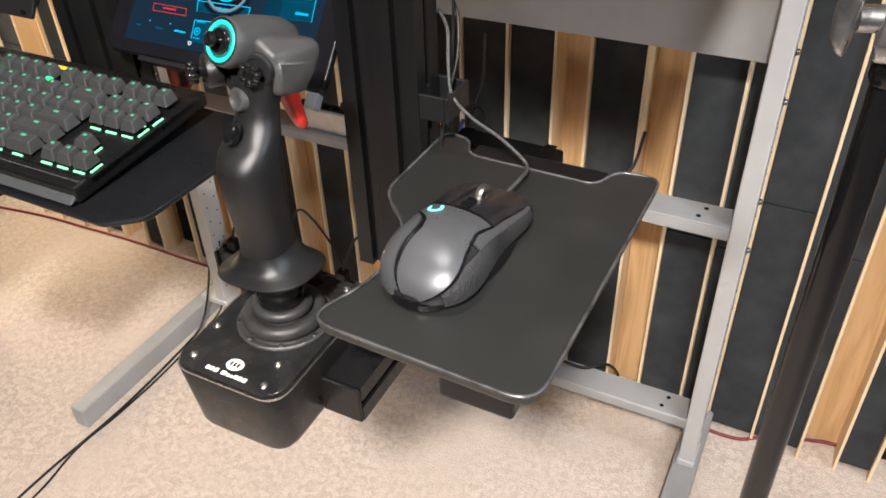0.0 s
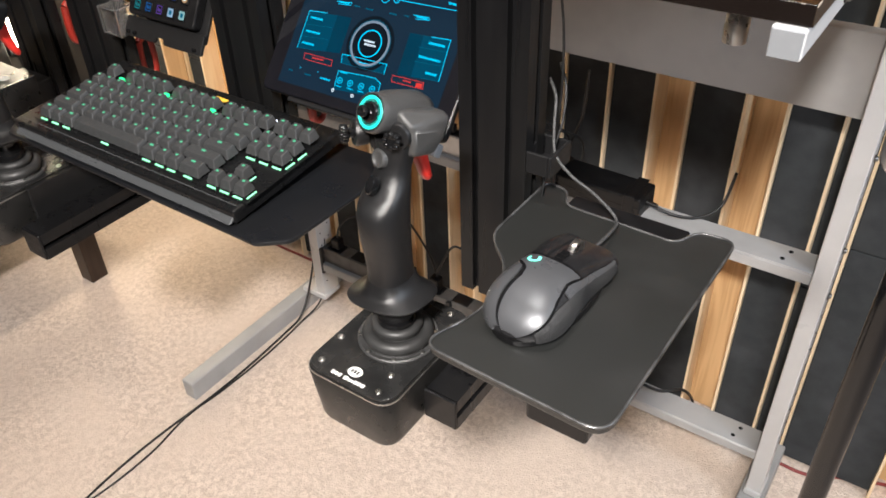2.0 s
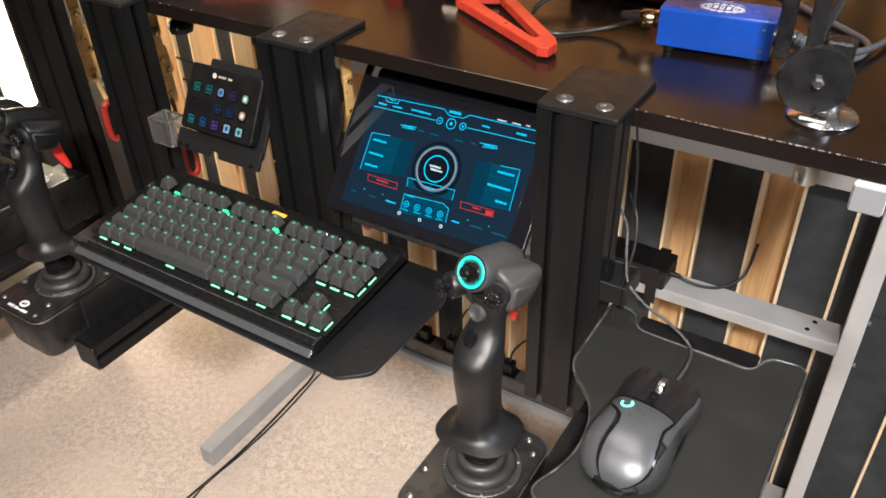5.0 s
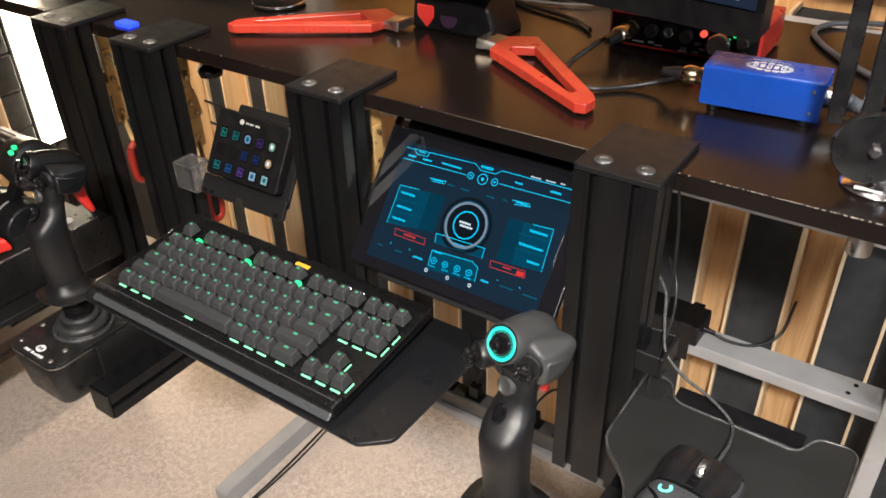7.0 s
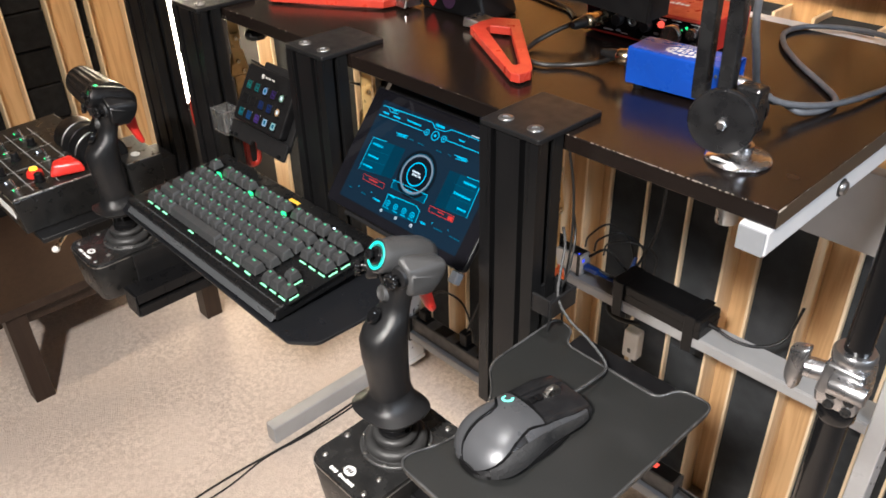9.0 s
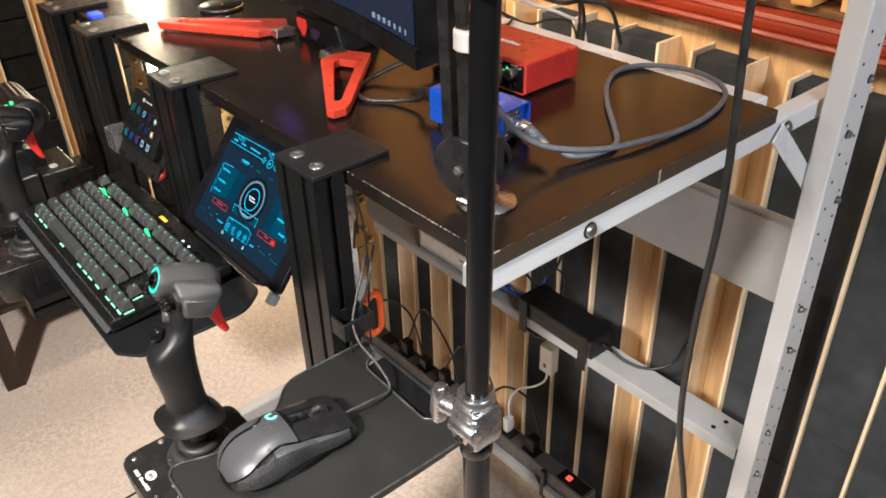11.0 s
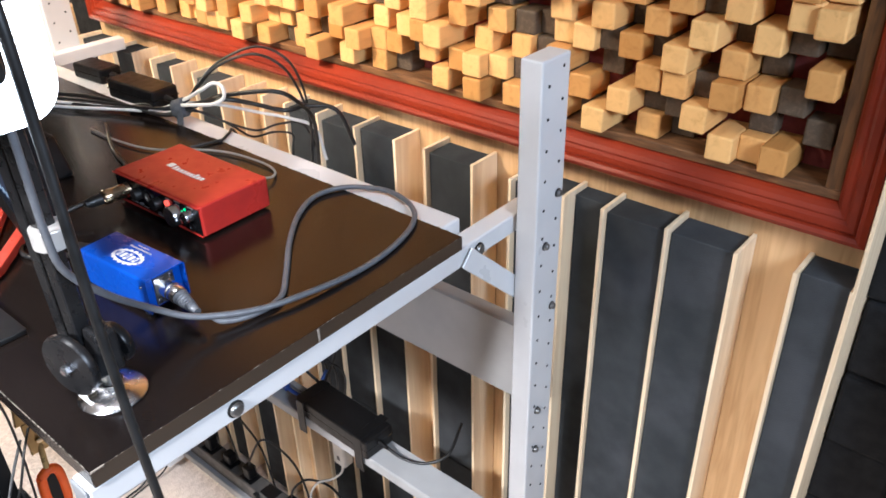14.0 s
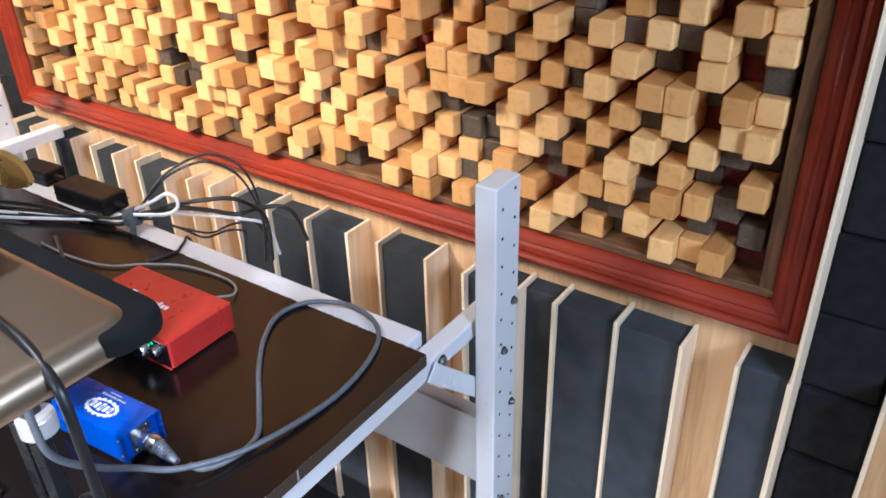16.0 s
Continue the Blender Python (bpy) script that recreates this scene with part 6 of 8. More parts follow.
for x0, x1, z in bars:
    part("printed_bar", box(x0, x1, -FDY - 0.0015, -FDY - 0.0013, z - 0.0006, z + 0.0006), PRINT, face)
part("xlr_shell", lathe([(0.0098, 0), (0.0098, 0.014), (0.0092, 0.0145), (0.0092, 0.024), (0.0098, 0.0245), (0.0098, 0.034), (0.008, 0.036)], 26, (-0.062, -FDY - 0.0013, 0.024), (-0.12, -1, 0.0)), BRASS, fs, "plugged metal cable connector", True)
part("xlr_boot", lathe([(0.0072, 0), (0.0068, 0.014), (0.0045, 0.022)], 20, (-0.0663, -FDY - 0.0370, 0.024), (-0.12, -1, -0.02)), CABLE, fs, "black cable boot", True)
part("printed_bar", box(-0.044, -0.034, -0.004, 0.006, FH + 0.0001, FH + 0.0004), PRINT, fs, "cream printed bar on the lid")
# the maker's mark as a plain row of bars
for k in range(9):
    x = -0.030 + 0.0072 * k
    part("printed_mark", box(x, x + 0.0048, -0.006, 0.004 if k in (0, 6) else 0.001, FH + 0.0001, FH + 0.0004), PRINT, fs, "cream printed mark")
for x in (-0.07, 0.07):
    for y in (-0.035, 0.035):
        part("foot", rod((x, y, 0), (x, y, 0.003), 0.006, 16), DEVICE, fs, "rubber foot")

# ---------------------------------------------------------------- blue inline preamp
cl = thing("inline_preamp", (-0.286, 0.767, DZ), "small blue metal preamp box with a white cloud shape", "preamp", turn=4.0)
LX, LY, LH = 0.0575, 0.0245, 0.0465
# a folded cover open at both ends, with the end plates set back inside it
sec = rounded([(-LY, 0.0062), (-LY, LH), (LY, LH), (LY, 0.0062)], [0.0, 0.0035, 0.0035, 0.0], 4)
inn = rounded([(LY - 0.0016, 0.0062), (LY - 0.0016, LH - 0.0016), (-LY + 0.0016, LH - 0.0016), (-LY + 0.0016, 0.0062)], [0.0, 0.0022, 0.0022, 0.0], 4)
part("cover", extrude_section([tuple(p) for p in sec + inn], -LX, LX), BLUE, cl, "blue folded steel cover", True)
part("tray", box(-LX + 0.0070, LX - 0.0070, -LY + 0.0018, LY - 0.0018, 0.0060, LH - 0.0020, 0.0006, 1), BLUE, cl, "blue inner tray with end plates")
pl = part("socket_plate", box(LX - 0.0069, LX - 0.0050, -0.0125, 0.0125, 0.0085, 0.0405, 0.0006, 1), SATIN, cl, "steel socket plate")
for q in (-1, 1):
    part("screw", lathe([(0.0030, 0), (0.0022, 0.0012), (0.001, 0.0012)], 12, (LX - 0.0049, q * 0.009, 0.0245 + q * 0.012), (1, 0, 0)), CHROME, pl, "", True)
    part("edge_screw", lathe([(0.0020, 0), (0.0015, 0.0008), (0.0006, 0.0008)], 10, (LX - 0.0100, -LY - 0.0001, 0.014 + (0.022 if q > 0 else 0)), (0, -1, 0)), DARKBOLT, cl, "", True)
part("plug_shell", lathe([(0.0104, -0.006), (0.0104, 0.006), (0.0094, 0.0066), (0.0094, 0.0085), (0.0100, 0.009), (0.0098, 0.016), (0.0088, 0.0185)], 28, (LX + 0.0013, 0, 0.0245), (1, -0.05, -0.06)), CHROME, cl, "chrome cable plug", True)
bt = [(0.0088, 0)]
for k in range(7):
    bt += [(0.0086 - k * 0.0005, 0.002 + k * 0.0034), (0.0074 - k * 0.0005, 0.0034 + k * 0.0034)]
part("plug_boot", lathe(bt + [(0.0042, 0.030)], 22, (LX + 0.0195, -0.001, 0.0233), (1, -0.08, -0.22)), CABLE_GREY, cl, "ribbed grey strain relief", True)
part("plug_shell", lathe([(0.0098, -0.006), (0.0098, 0.008), (0.0090, 0.0088), (0.0090, 0.0105), (0.0096, 0.0112), (0.0094, 0.022), (0.0074, 0.025)], 28, (-LX - 0.0008, 0, 0.0245), (-1, 0.0, 0)), BRASS, cl, "gold-toned cable plug", True)
part("plug_boot", lathe([(0.0068, 0), (0.0064, 0.010), (0.0056, 0.012), (0.0040, 0.022)], 18, (-LX - 0.0250, 0, 0.0245), (-1, 0.0, -0.03)), CABLE, cl, "black cable boot", True)
cloud = bmesh.new()
for k in range(16):
    a = k / 16 * math.tau
    c = Vector((0.001 + 0.0195 * math.cos(a), -0.004 + 0.0095 * math.sin(a), LH + 0.0002))
    rod(c, c + Vector((0, 0, 0.0002)), 0.0034, 12, bm=cloud)
part("cloud_outline", cloud, PRINT, cl, "white cloud-shaped print")
part("cloud_fill", slab([Vector((0.001 + 0.0186 * math.cos(a), -0.004 + 0.0084 * math.sin(a))) for a in (k / 30 * math.tau for k in range(30))], LH + 0.0005, LH + 0.0006), BLUE, cl)
for k, w in enumerate((0.0046, 0.0046, 0.0060, 0.0046, 0.0046)):
    x = -0.0145 + 0.0066 * k
    part("printed_mark", slab(rect(x, x + 0.0046, -0.004 - w, -0.004 + w, 0.0012, 3), LH + 0.0007, LH + 0.0008), PRINT, cl, "white printed mark")
    if k in (2, 4, 0):
        part("printed_gap", slab(rect(x + 0.0016, x + 0.0032, -0.004 - w * 0.5, -0.004 + w * 0.5, 0.0006, 2), LH + 0.0009, LH + 0.0010), BLUE, cl)
for k in range(11):
    x = -0.018 + 0.0034 * k
    part("printed_bar", box(x, x + 0.0024, 0.0118, 0.0140 if k not in (0, 5) else 0.0146, LH + 0.0001, LH + 0.0003), PRINT_DIM, cl)
part("printed_bar", box(-0.010, 0.008, 0.0172, 0.0182, LH + 0.0001, LH + 0.0003), PRINT_DIM, cl)
for x in (-0.044, 0.044):
    for y in (-0.017, 0.017):
        part("foot", rod((x, y, 0), (x, y, 0.0062), 0.006, 16), DEVICE, cl, "rubber foot")


def cable(name, pts, r, mat, label, seg=10, steps=8):
    return solid(name, hose(pts, r, seg, steps), mat, label, "cable", smooth=True)


CZ = DZ + 0.0035
cable("microphone_cable", [(-0.170, 0.777, DZ + 0.014), (-0.158, 0.786, DZ + 0.007), (-0.148, 0.815, CZ), (-0.150, 0.852, CZ), (-0.185, 0.890, CZ), (-0.235, 0.938, CZ), (-0.276, 0.988, CZ), (-0.297, 1.035, CZ), (-0.287, 1.075, CZ), (-0.250, 1.100, CZ), (-0.215, 1.103, CZ + 0.001), (-0.175, 1.09, CZ + 0.001), (-0.146, 1.060, CZ),
                           (-0.127, 1.004, CZ), (-0.122, 0.94, CZ), (-0.131, 0.868, CZ + 0.003), (-0.146, 0.815, CZ + 0.006), (-0.168, 0.762, CZ + 0.018), (-0.181, 0.728, CZ + 0.041), (-0.169, 0.684, CZ + 0.086), (-0.161, 0.652, CZ + 0.130), (-0.158, 0.645, CZ + 0.17), (-0.157, 0.644, CZ + 0.25), (-0.160, 0.643, CZ + 0.4), (-0.163, 0.642, CZ + 0.6)], 0.0034, CABLE_GREY, "grey rubber microphone cable looped on the desk", 12)
cable("patch_cable", [(-0.488, 0.832, DZ + 0.023), (-0.497, 0.80, DZ + 0.016), (-0.505, 0.77, DZ + 0.006), (-0.490, 0.735, CZ), (-0.455, 0.722, CZ), (-0.425, 0.745, CZ), (-0.395, 0.760, DZ + 0.010), (-0.375, 0.757, DZ + 0.020)], 0.003, CABLE, "short black patch cable between the two audio boxes")

# ---------------------------------------------------------------- cable bundle and power bricks at the back of the board
BZ = DESK_Z + 0.004
tieP = Vector((-0.680, 1.092, 1.3485))
BUNDLE = [
    (0.0022, [(-0.658, 1.12, 1.388), (-0.645, 1.155, 1.416), (-0.604, 1.200, 1.437), (-0.569, 1.230, 1.416), (-0.560, 1.250, 1.366), (-0.566, 1.262, 1.300), (-0.580, 1.270, 1.22)]),
    (0.0022, [(-0.664, 1.12, 1.380), (-0.640, 1.150, 1.412), (-0.600, 1.190, 1.428), (-0.567, 1.220, 1.405), (-0.567, 1.250, 1.350), (-0.564, 1.262, 1.290), (-0.59, 1.275, 1.20)]),
    (0.0036, [(-0.640, 1.115, 1.362), (-0.614, 1.130, 1.373), (-0.548, 1.180, 1.380), (-0.540, 1.220, 1.352), (-0.555, 1.262, 1.300), (-0.570, 1.275, 1.21)]),
    (0.0038, [(-0.640, 1.110, 1.362), (-0.604, 1.128, 1.370), (-0.584, 1.170, 1.353), (-0.552, 1.200, 1.341), (-0.541, 1.240, 1.339), (-0.515, 1.280, 1.325), (-0.50, 1.30, 1.26)]),
    (0.0020, [(-0.660, 1.110, 1.342), (-0.643, 1.125, 1.331), (-0.628, 1.150, 1.314), (-0.611, 1.185, 1.296), (-0.598, 1.222, 1.299), (-0.584, 1.262, 1.287), (-0.565, 1.275, 1.23)]),
    (0.0020, [(-0.655, 1.115, 1.340), (-0.632, 1.150, 1.311), (-0.635, 1.190, 1.277), (-0.627, 1.230, 1.274), (-0.615, 1.260, 1.262), (-0.635, 1.272, 1.222), (-0.64, 1.275, 1.15)]),
]
for k, (r, pts) in enumerate(BUNDLE):
    o = Vector((0, 0, 0.0055 * math.sin(k * 2.1))) + Vector((-0.004, 0.006, 0)) * math.cos(k * 2.1)
    start = Vector((-0.93 - 0.020 * k, 1.000 + 0.010 * k, BZ)) if k < 3 else Vector((-0.79, 1.045 + 0.006 * k, BZ + 0.003))
    cable("power_cable", [start, start.lerp(tieP, 0.45) + Vector((0, -0.012, 0.003 * (k % 3))), tieP + Vector((-0.035, -0.02, -0.006)) + o, tieP + o] + pts, r, CABLE, "black power cable in the bundle behind the desk", 8, 6)
cable("white_cable", [(-1.02, 0.935, BZ), (-0.88, 0.995, BZ + 0.003), (-0.78, 1.045, BZ + 0.006), (-0.722, 1.070, BZ + 0.010), tuple(tieP + Vector((0, 0.004, 0.011))), (-0.630, 1.102, 1.386), (-0.610, 1.114, 1.399), (-0.595, 1.120, 1.394), (-0.592, 1.117, 1.378), (-0.604, 1.104, 1.369), (-0.640, 1.096, 1.362), tuple(tieP + Vector((0.004, -0.006, 0.008)))], 0.0030, CABLE_WHITE, "white cable looped in the bundle behind the desk", 8, 7)
cable("white_cable", [(-1.03, 0.960, BZ), (-0.90, 1.005, BZ + 0.003), (-0.79, 1.052, BZ + 0.004), (-0.725, 1.078, BZ + 0.008), tuple(tieP + Vector((0, 0.010, 0.006))), (-0.619, 1.130, 1.356), (-0.601, 1.180, 1.333), (-0.578, 1.230, 1.311), (-0.566, 1.272, 1.282), (-0.56, 1.285, 1.22)], 0.0028, CABLE_WHITE, "white cable hanging behind the desk", 8, 7)
wrap = thing("cable_wrap", tuple(tieP), "grey hook-and-loop wrap round the cables", "cable tie")
GREYWRAP = material("grey_wrap", (0.075, 0.08, 0.09), rough=0.9, scale=200, bump=0.4)
part("band", lathe([(0.0148, -0.010), (0.0158, -0.009), (0.0158, 0.009), (0.0148, 0.010)], 18, (0, 0, 0), (0.8, 0.5, 0.3)), GREYWRAP, wrap, "", True)
part("tail", hull([(0.008, -0.012, 0.004), (0.020, -0.010, 0.002), (0.006, -0.016, -0.024), (0.020, -0.014, -0.026), (0.008, -0.0105, 0.004), (0.020, -0.0085, 0.002), (0.006, -0.0145, -0.024), (0.020, -0.0125, -0.026)], 0.0004, 1), GREYWRAP, wrap, "loose end of the wrap")
cable("pale_thin_cable", [(-0.76, 0.975, BZ), (-0.68, 0.975, BZ), (-0.609, 0.989, BZ), (-0.562, 1.024, BZ), (-0.506, 1.052, BZ), (-0.439, 1.060, BZ), (-0.403, 1.054, BZ), (-0.385, 1.035, BZ + 0.002), (-0.388, 1.010, BZ + 0.010), (-0.395, 0.985, BZ + 0.014)], 0.0017, material("pale_cable", (0.33, 0.32, 0.29), rough=0.5, scale=90), "thin pale cable behind the audio interface", 8)
cable("thin_cable", [(-0.76, 1.0, BZ), (-0.66, 0.955, BZ), (-0.58, 0.93, BZ), (-0.54, 0.90, BZ)], 0.0030, CABLE, "black cable lying on the desk board", 8)
cable("back_cable", [(-0.600, 1.150, 1.27), (-0.590, 1.124, 1.322), (-0.575, 1.105, 1.3275), (-0.563, 1.085, 1.3275), (-0.558, 1.074, 1.3265), (-0.556, 1.0775, 1.3300), (-0.560, 1.06, BZ - 0.001), (-0.57, 1.03, BZ - 0.001)], 0.0022, CABLE, "black cable over the back tube", 8)


def power_brick(at, turn, size, label, tilt=0):
    t = thing("power_brick", at, label, "power adapter", turn=turn, tilt=tilt)
    sx, sy, sz = size
    part("case", box(-sx, sx, -sy, sy, 0, sz, 0.004, 3), DEVICE, t, "black plastic case")
    part("seam", box(-sx - 0.0003, sx + 0.0003, -sy - 0.0003, sy + 0.0003, sz * 0.5 - 0.0006, sz * 0.5 + 0.0006), GLOSS, t)
    part("strain_relief", rod((sx, 0, sz * 0.5), (sx + 0.022, 0, sz * 0.48), 0.006, 16, 0.0035), DEVICE, t, "cable strain relief", True)
    return t


power_brick((-0.825, 1.112, 1.3245), 3, (0.066, 0.026, 0.034), "black power brick at the back of the desk")
power_brick((-1.00, 1.125, 1.325), 4, (0.045, 0.022, 0.028), "black power brick beside the upright")
power_brick((-0.500, 1.206, 0.6748), -2, (0.105, 0.036, 0.044), "long black power brick lying on the rail")
cable("brick_cable", [(-0.385, 1.205, 0.692), (-0.34, 1.21, 0.682), (-0.30, 1.23, 0.680), (-0.27, 1.26, 0.70), (-0.262, 1.29, 0.76)], 0.003, CABLE, "black cable of the power brick", 8)
for x in (-0.585, -0.420):
    sl = thing("cable_tie", (x, 1.206, 0.672), "black hook-and-loop strap round brick and rail", "cable tie")
    part("band", box(-0.011, 0.011, -0.0402, -0.0378, -0.034, 0.0490, 0.0006, 1), DEVICE, sl)
    part("band_top", box(-0.011, 0.011, -0.0376, 0.0380, 0.0472, 0.0488, 0.0004, 1), DEVICE, sl)

# ---------------------------------------------------------------- usb hub on the rail
hubt = thing("usb_hub", (-0.830, 1.198, 0.6748), "silver hub with blue lights strapped to the rail", "usb hub")
part("case", box(-0.135, 0.135, -0.014, 0.020, 0.0, 0.048, 0.003), HUB, hubt, "silver grey case")
part("top_panel", box(-0.128, 0.128, -0.010, 0.016, 0.0481, 0.0490), DEVICE, hubt, "dark top with ports")
for k in range(10):
    part("port", box(-0.115 + 0.024 * k, -0.100 + 0.024 * k, -0.004, 0.008, 0.0491, 0.0498), GLOSS, hubt)
for k in (9,):
    part("port_light", box(-0.095 + 0.024 * k, -0.0915 + 0.024 * k, -0.008, -0.005, 0.0491, 0.0502), BLUELED, hubt, "blue light")
for k in (4, 6, 7):
    part("plug", box(-0.117 + 0.024 * k, -0.101 + 0.024 * k, -0.005, 0.009, 0.0500, 0.068, 0.001, 1), DEVICE, hubt, "plugged connector")
part("printed_bar", box(0.02, 0.05, -0.0146, -0.0142, 0.028, 0.032), STRIP, hubt)
for x in (-0.128, 0.128):
    part("strap", box(x - 0.004, x + 0.004, -0.0165, -0.0145, -0.028, 0.050, 0.0005, 1), CABLE, hubt, "black strap")
BLUEPLUG = material("blue_cable", (0.01, 0.06, 0.30), rough=0.4)
part("blue_plug", box(0.1352, 0.170, -0.006, 0.006, 0.014, 0.026, 0.0015), BLUEPLUG, hubt, "blue plug in the end")
part("end_light", box(0.1352, 0.1362, -0.010, -0.004, 0.034, 0.040), BLUELED, hubt, "blue light")
cable("blue_cable", [(-0.662, 1.198, 0.695), (-0.640, 1.198, 0.692), (-0.620, 1.205, 0.690), (-0.612, 1.235, 0.690), (-0.615, 1.27, 0.72)], 0.0040, BLUEPLUG, "blue cable at the hub")
cable("grey_cable", [(-0.694, 1.205, 0.700), (-0.665, 1.206, 0.698), (-0.635, 1.212, 0.688), (-0.618, 1.24, 0.684), (-0.62, 1.28, 0.66)], 0.0022, CABLE_GREY, "grey cable at the hub")
cable("loop_cable", [(-0.694, 1.21, 0.715), (-0.665, 1.23, 0.735), (-0.635, 1.25, 0.70), (-0.615, 1.255, 0.686), (-0.60, 1.26, 0.72), (-0.575, 1.27, 0.80), (-0.57, 1.275, 0.90)], 0.0030, CABLE, "black cable arching behind the brick")
for k in range(3):
    cable("hub_cable", [(-0.70 + 0.024 * k, 1.20, 0.742), (-0.69 + 0.024 * k, 1.20, 0.775), (-0.66 + 0.03 * k, 1.23, 0.80 - 0.01 * k), (-0.63 + 0.03 * k, 1.28, 0.72), (-0.64, 1.30, 0.5)], 0.0022, CABLE, "black cable behind the hub", 8)

# ---------------------------------------------------------------- power strip on the low rail
strip = thing("power_strip", (0, 0, 0), "long grey power strip with black sockets and a red switch", "power strip")
part("body", box(-1.30, -0.40, 1.196, 1.240, 0.1906, 0.238, 0.003), STRIP, strip, "grey metal body")
for k in range(9):
    x = -1.25 + 0.083 * k
    part("socket", box(x - 0.024, x + 0.024, 1.200, 1.236, 0.2383, 0.2400, 0.0008, 1), DEVICE, strip, "black socket")
for k in (0, 2, 3, 4, 6, 8):
    x = -1.25 + 0.083 * k
    part("plug", box(x - 0.014, x + 0.014, 1.206, 1.232, 0.2405, 0.272 + 0.006 * (k % 3), 0.004), DEVICE, strip, "black plug")
part("switch", box(-0.471, -0.457, 1.211, 1.225, 0.2383, 0.2420, 0.001, 1), REDLED, strip, "glowing red switch")
part("switch_plate", box(-0.49, -0.408, 1.200, 1.236, 0.2381, 0.2386), DEVICE, strip)
for x in (-1.29, -0.86, -0.52):
    part("strap", box(x - 0.006, x + 0.006, 1.1835, 1.1955, 0.155, 0.2415, 0.001, 1), CABLE, strip, "black strap round strip and rail")
random.seed(8)
for k in (0, 2, 4, 6):
    x = -1.25 + 0.083 * k
    cable("plug_cable", [(x, 1.22, 0.272), (x + 0.01, 1.225, 0.31), (x + 0.04, 1.25, 0.34 + 0.03 * (k % 3)), (x + 0.08, 1.29, 0.30), (x + 0.10, 1.31, 0.20), (x + 0.12, 1.32, 0.02)], 0.003, CABLE, "black cable from the power strip", 8)
cable("strip_cable", [(-0.40, 1.218, 0.215), (-0.36, 1.222, 0.208), (-0.31, 1.23, 0.20), (-0.27, 1.27, 0.19), (-0.25, 1.31, 0.12), (-0.26, 1.34, 0.006)], 0.0035, CABLE, "black cable at the end of the power strip", 8)
cable("black_loop_cable", [(-0.592, 1.285, 0.545), (-0.625, 1.265, 0.548), (-0.655, 1.255, 0.560), (-0.665, 1.265, 0.575), (-0.640, 1.285, 0.578), (-0.600, 1.288, 0.570), (-0.560, 1.285, 0.565)], 0.0055, CABLE, "coiled black cable below the rail", 8)
adapter = thing("charger_plug", (-0.595, 1.27, 0.497), "white charger block hanging by its cable", "charger")
part("case", box(-0.019, 0.019, -0.014, 0.014, -0.038, 0.038, 0.005, 3), WHITEPLASTIC, adapter, "white plastic block")
part("port", box(-0.004, 0.004, -0.0146, -0.0142, -0.02, -0.008), STRIP, adapter)
cable("white_charger_cable", [(-0.595, 1.268, 0.460), (-0.598, 1.262, 0.430), (-0.620, 1.248, 0.405), (-0.652, 1.232, 0.385), (-0.672, 1.222, 0.34), (-0.672, 1.22, 0.275)], 0.0028, CABLE_WHITE, "thin white cable down to the power strip", 8)
part("plug_white", box(-0.682, -0.664, 1.208, 1.232, 0.2405, 0.285, 0.004), WHITEPLASTIC, strip, "white plug")
cable("wall_cable", [(-2.45, 1.30, 0.006), (-2.2, 1.335, 0.006), (-2.0, 1.345, 0.006), (-1.8, 1.352, 0.006), (-1.5, 1.35, 0.006), (-1.0, 1.35, 0.006), (-0.4, 1.35, 0.006), (-0.1, 1.352, 0.006), (0.02, 1.35, 0.006), (0.08, 1.372, 0.014), (0.2, 1.41, 0.02), (0.29, 1.41, 0.02)], 0.004, CABLE_RED, "burgundy cable along the foot of the wall", 8)
cable("floor_cable", [(-1.33, 0.30, 0.003), (-1.345, 0.46, 0.003), (-1.345, 0.60, 0.003), (-1.333, 0.77, 0.003), (-1.332, 0.9, 0.003), (-1.34, 1.05, 0.003), (-1.338, 1.12, 0.02), (-1.335, 1.17, 0.10), (-1.30, 1.20, 0.30)], 0.0032, CABLE, "thin black cable across the carpet", 8)

# ---------------------------------------------------------------- cable clip on the post, mouse cable, hook and gold hinges
clip = thing("cable_clip", (-0.297, 0.573, 1.128), "black open-topped cable tray clipped to the post", "cable holder")
part("wall", box(-0.016, -0.0125, -0.022, 0.022, 0, 0.024, 0.0008, 1), PLATE, clip)
part("wall", box(0.0125, 0.016, -0.022, 0.022, 0, 0.024, 0.0008, 1), PLATE, clip)
part("wall", box(-0.0123, 0.0123, -0.022, -0.0185, 0, 0.024, 0.0008, 1), PLATE, clip)
part("wall", box(-0.0123, 0.0123, 0.0185, 0.022, 0, 0.024, 0.0008, 1), PLATE, clip)
part("tray_floor", box(-0.0123, 0.0123, -0.0183, 0.0183, 0, 0.003), PLATE, clip)
cable("mouse_cable", [(-0.206, 0.485, 1.108), (-0.202, 0.523, 1.108), (-0.210, 0.560, 1.100), (-0.235, 0.563, 1.118), (-0.262, 0.559, 1.135), (-0.284, 0.566, 1.150), (-0.294, 0.580, 1.172), (-0.302, 0.596, 1.195), (-0.318, 0.612, 1.205)], 0.0016, BRAID, "dark braided mouse cable", 10)
cable("post_cable", [(-0.300, 0.572, TZ - 0.03), (-0.297, 0.568, TZ + 0.01), (-0.293, 0.575, TZ + 0.045), (-0.290, 0.590, TZ + 0.08), (-0.296, 0.605, TZ + 0.11), (-0.312, 0.622, TZ + 0.125)], 0.0014, CABLE, "thin black cable through the clip", 8)
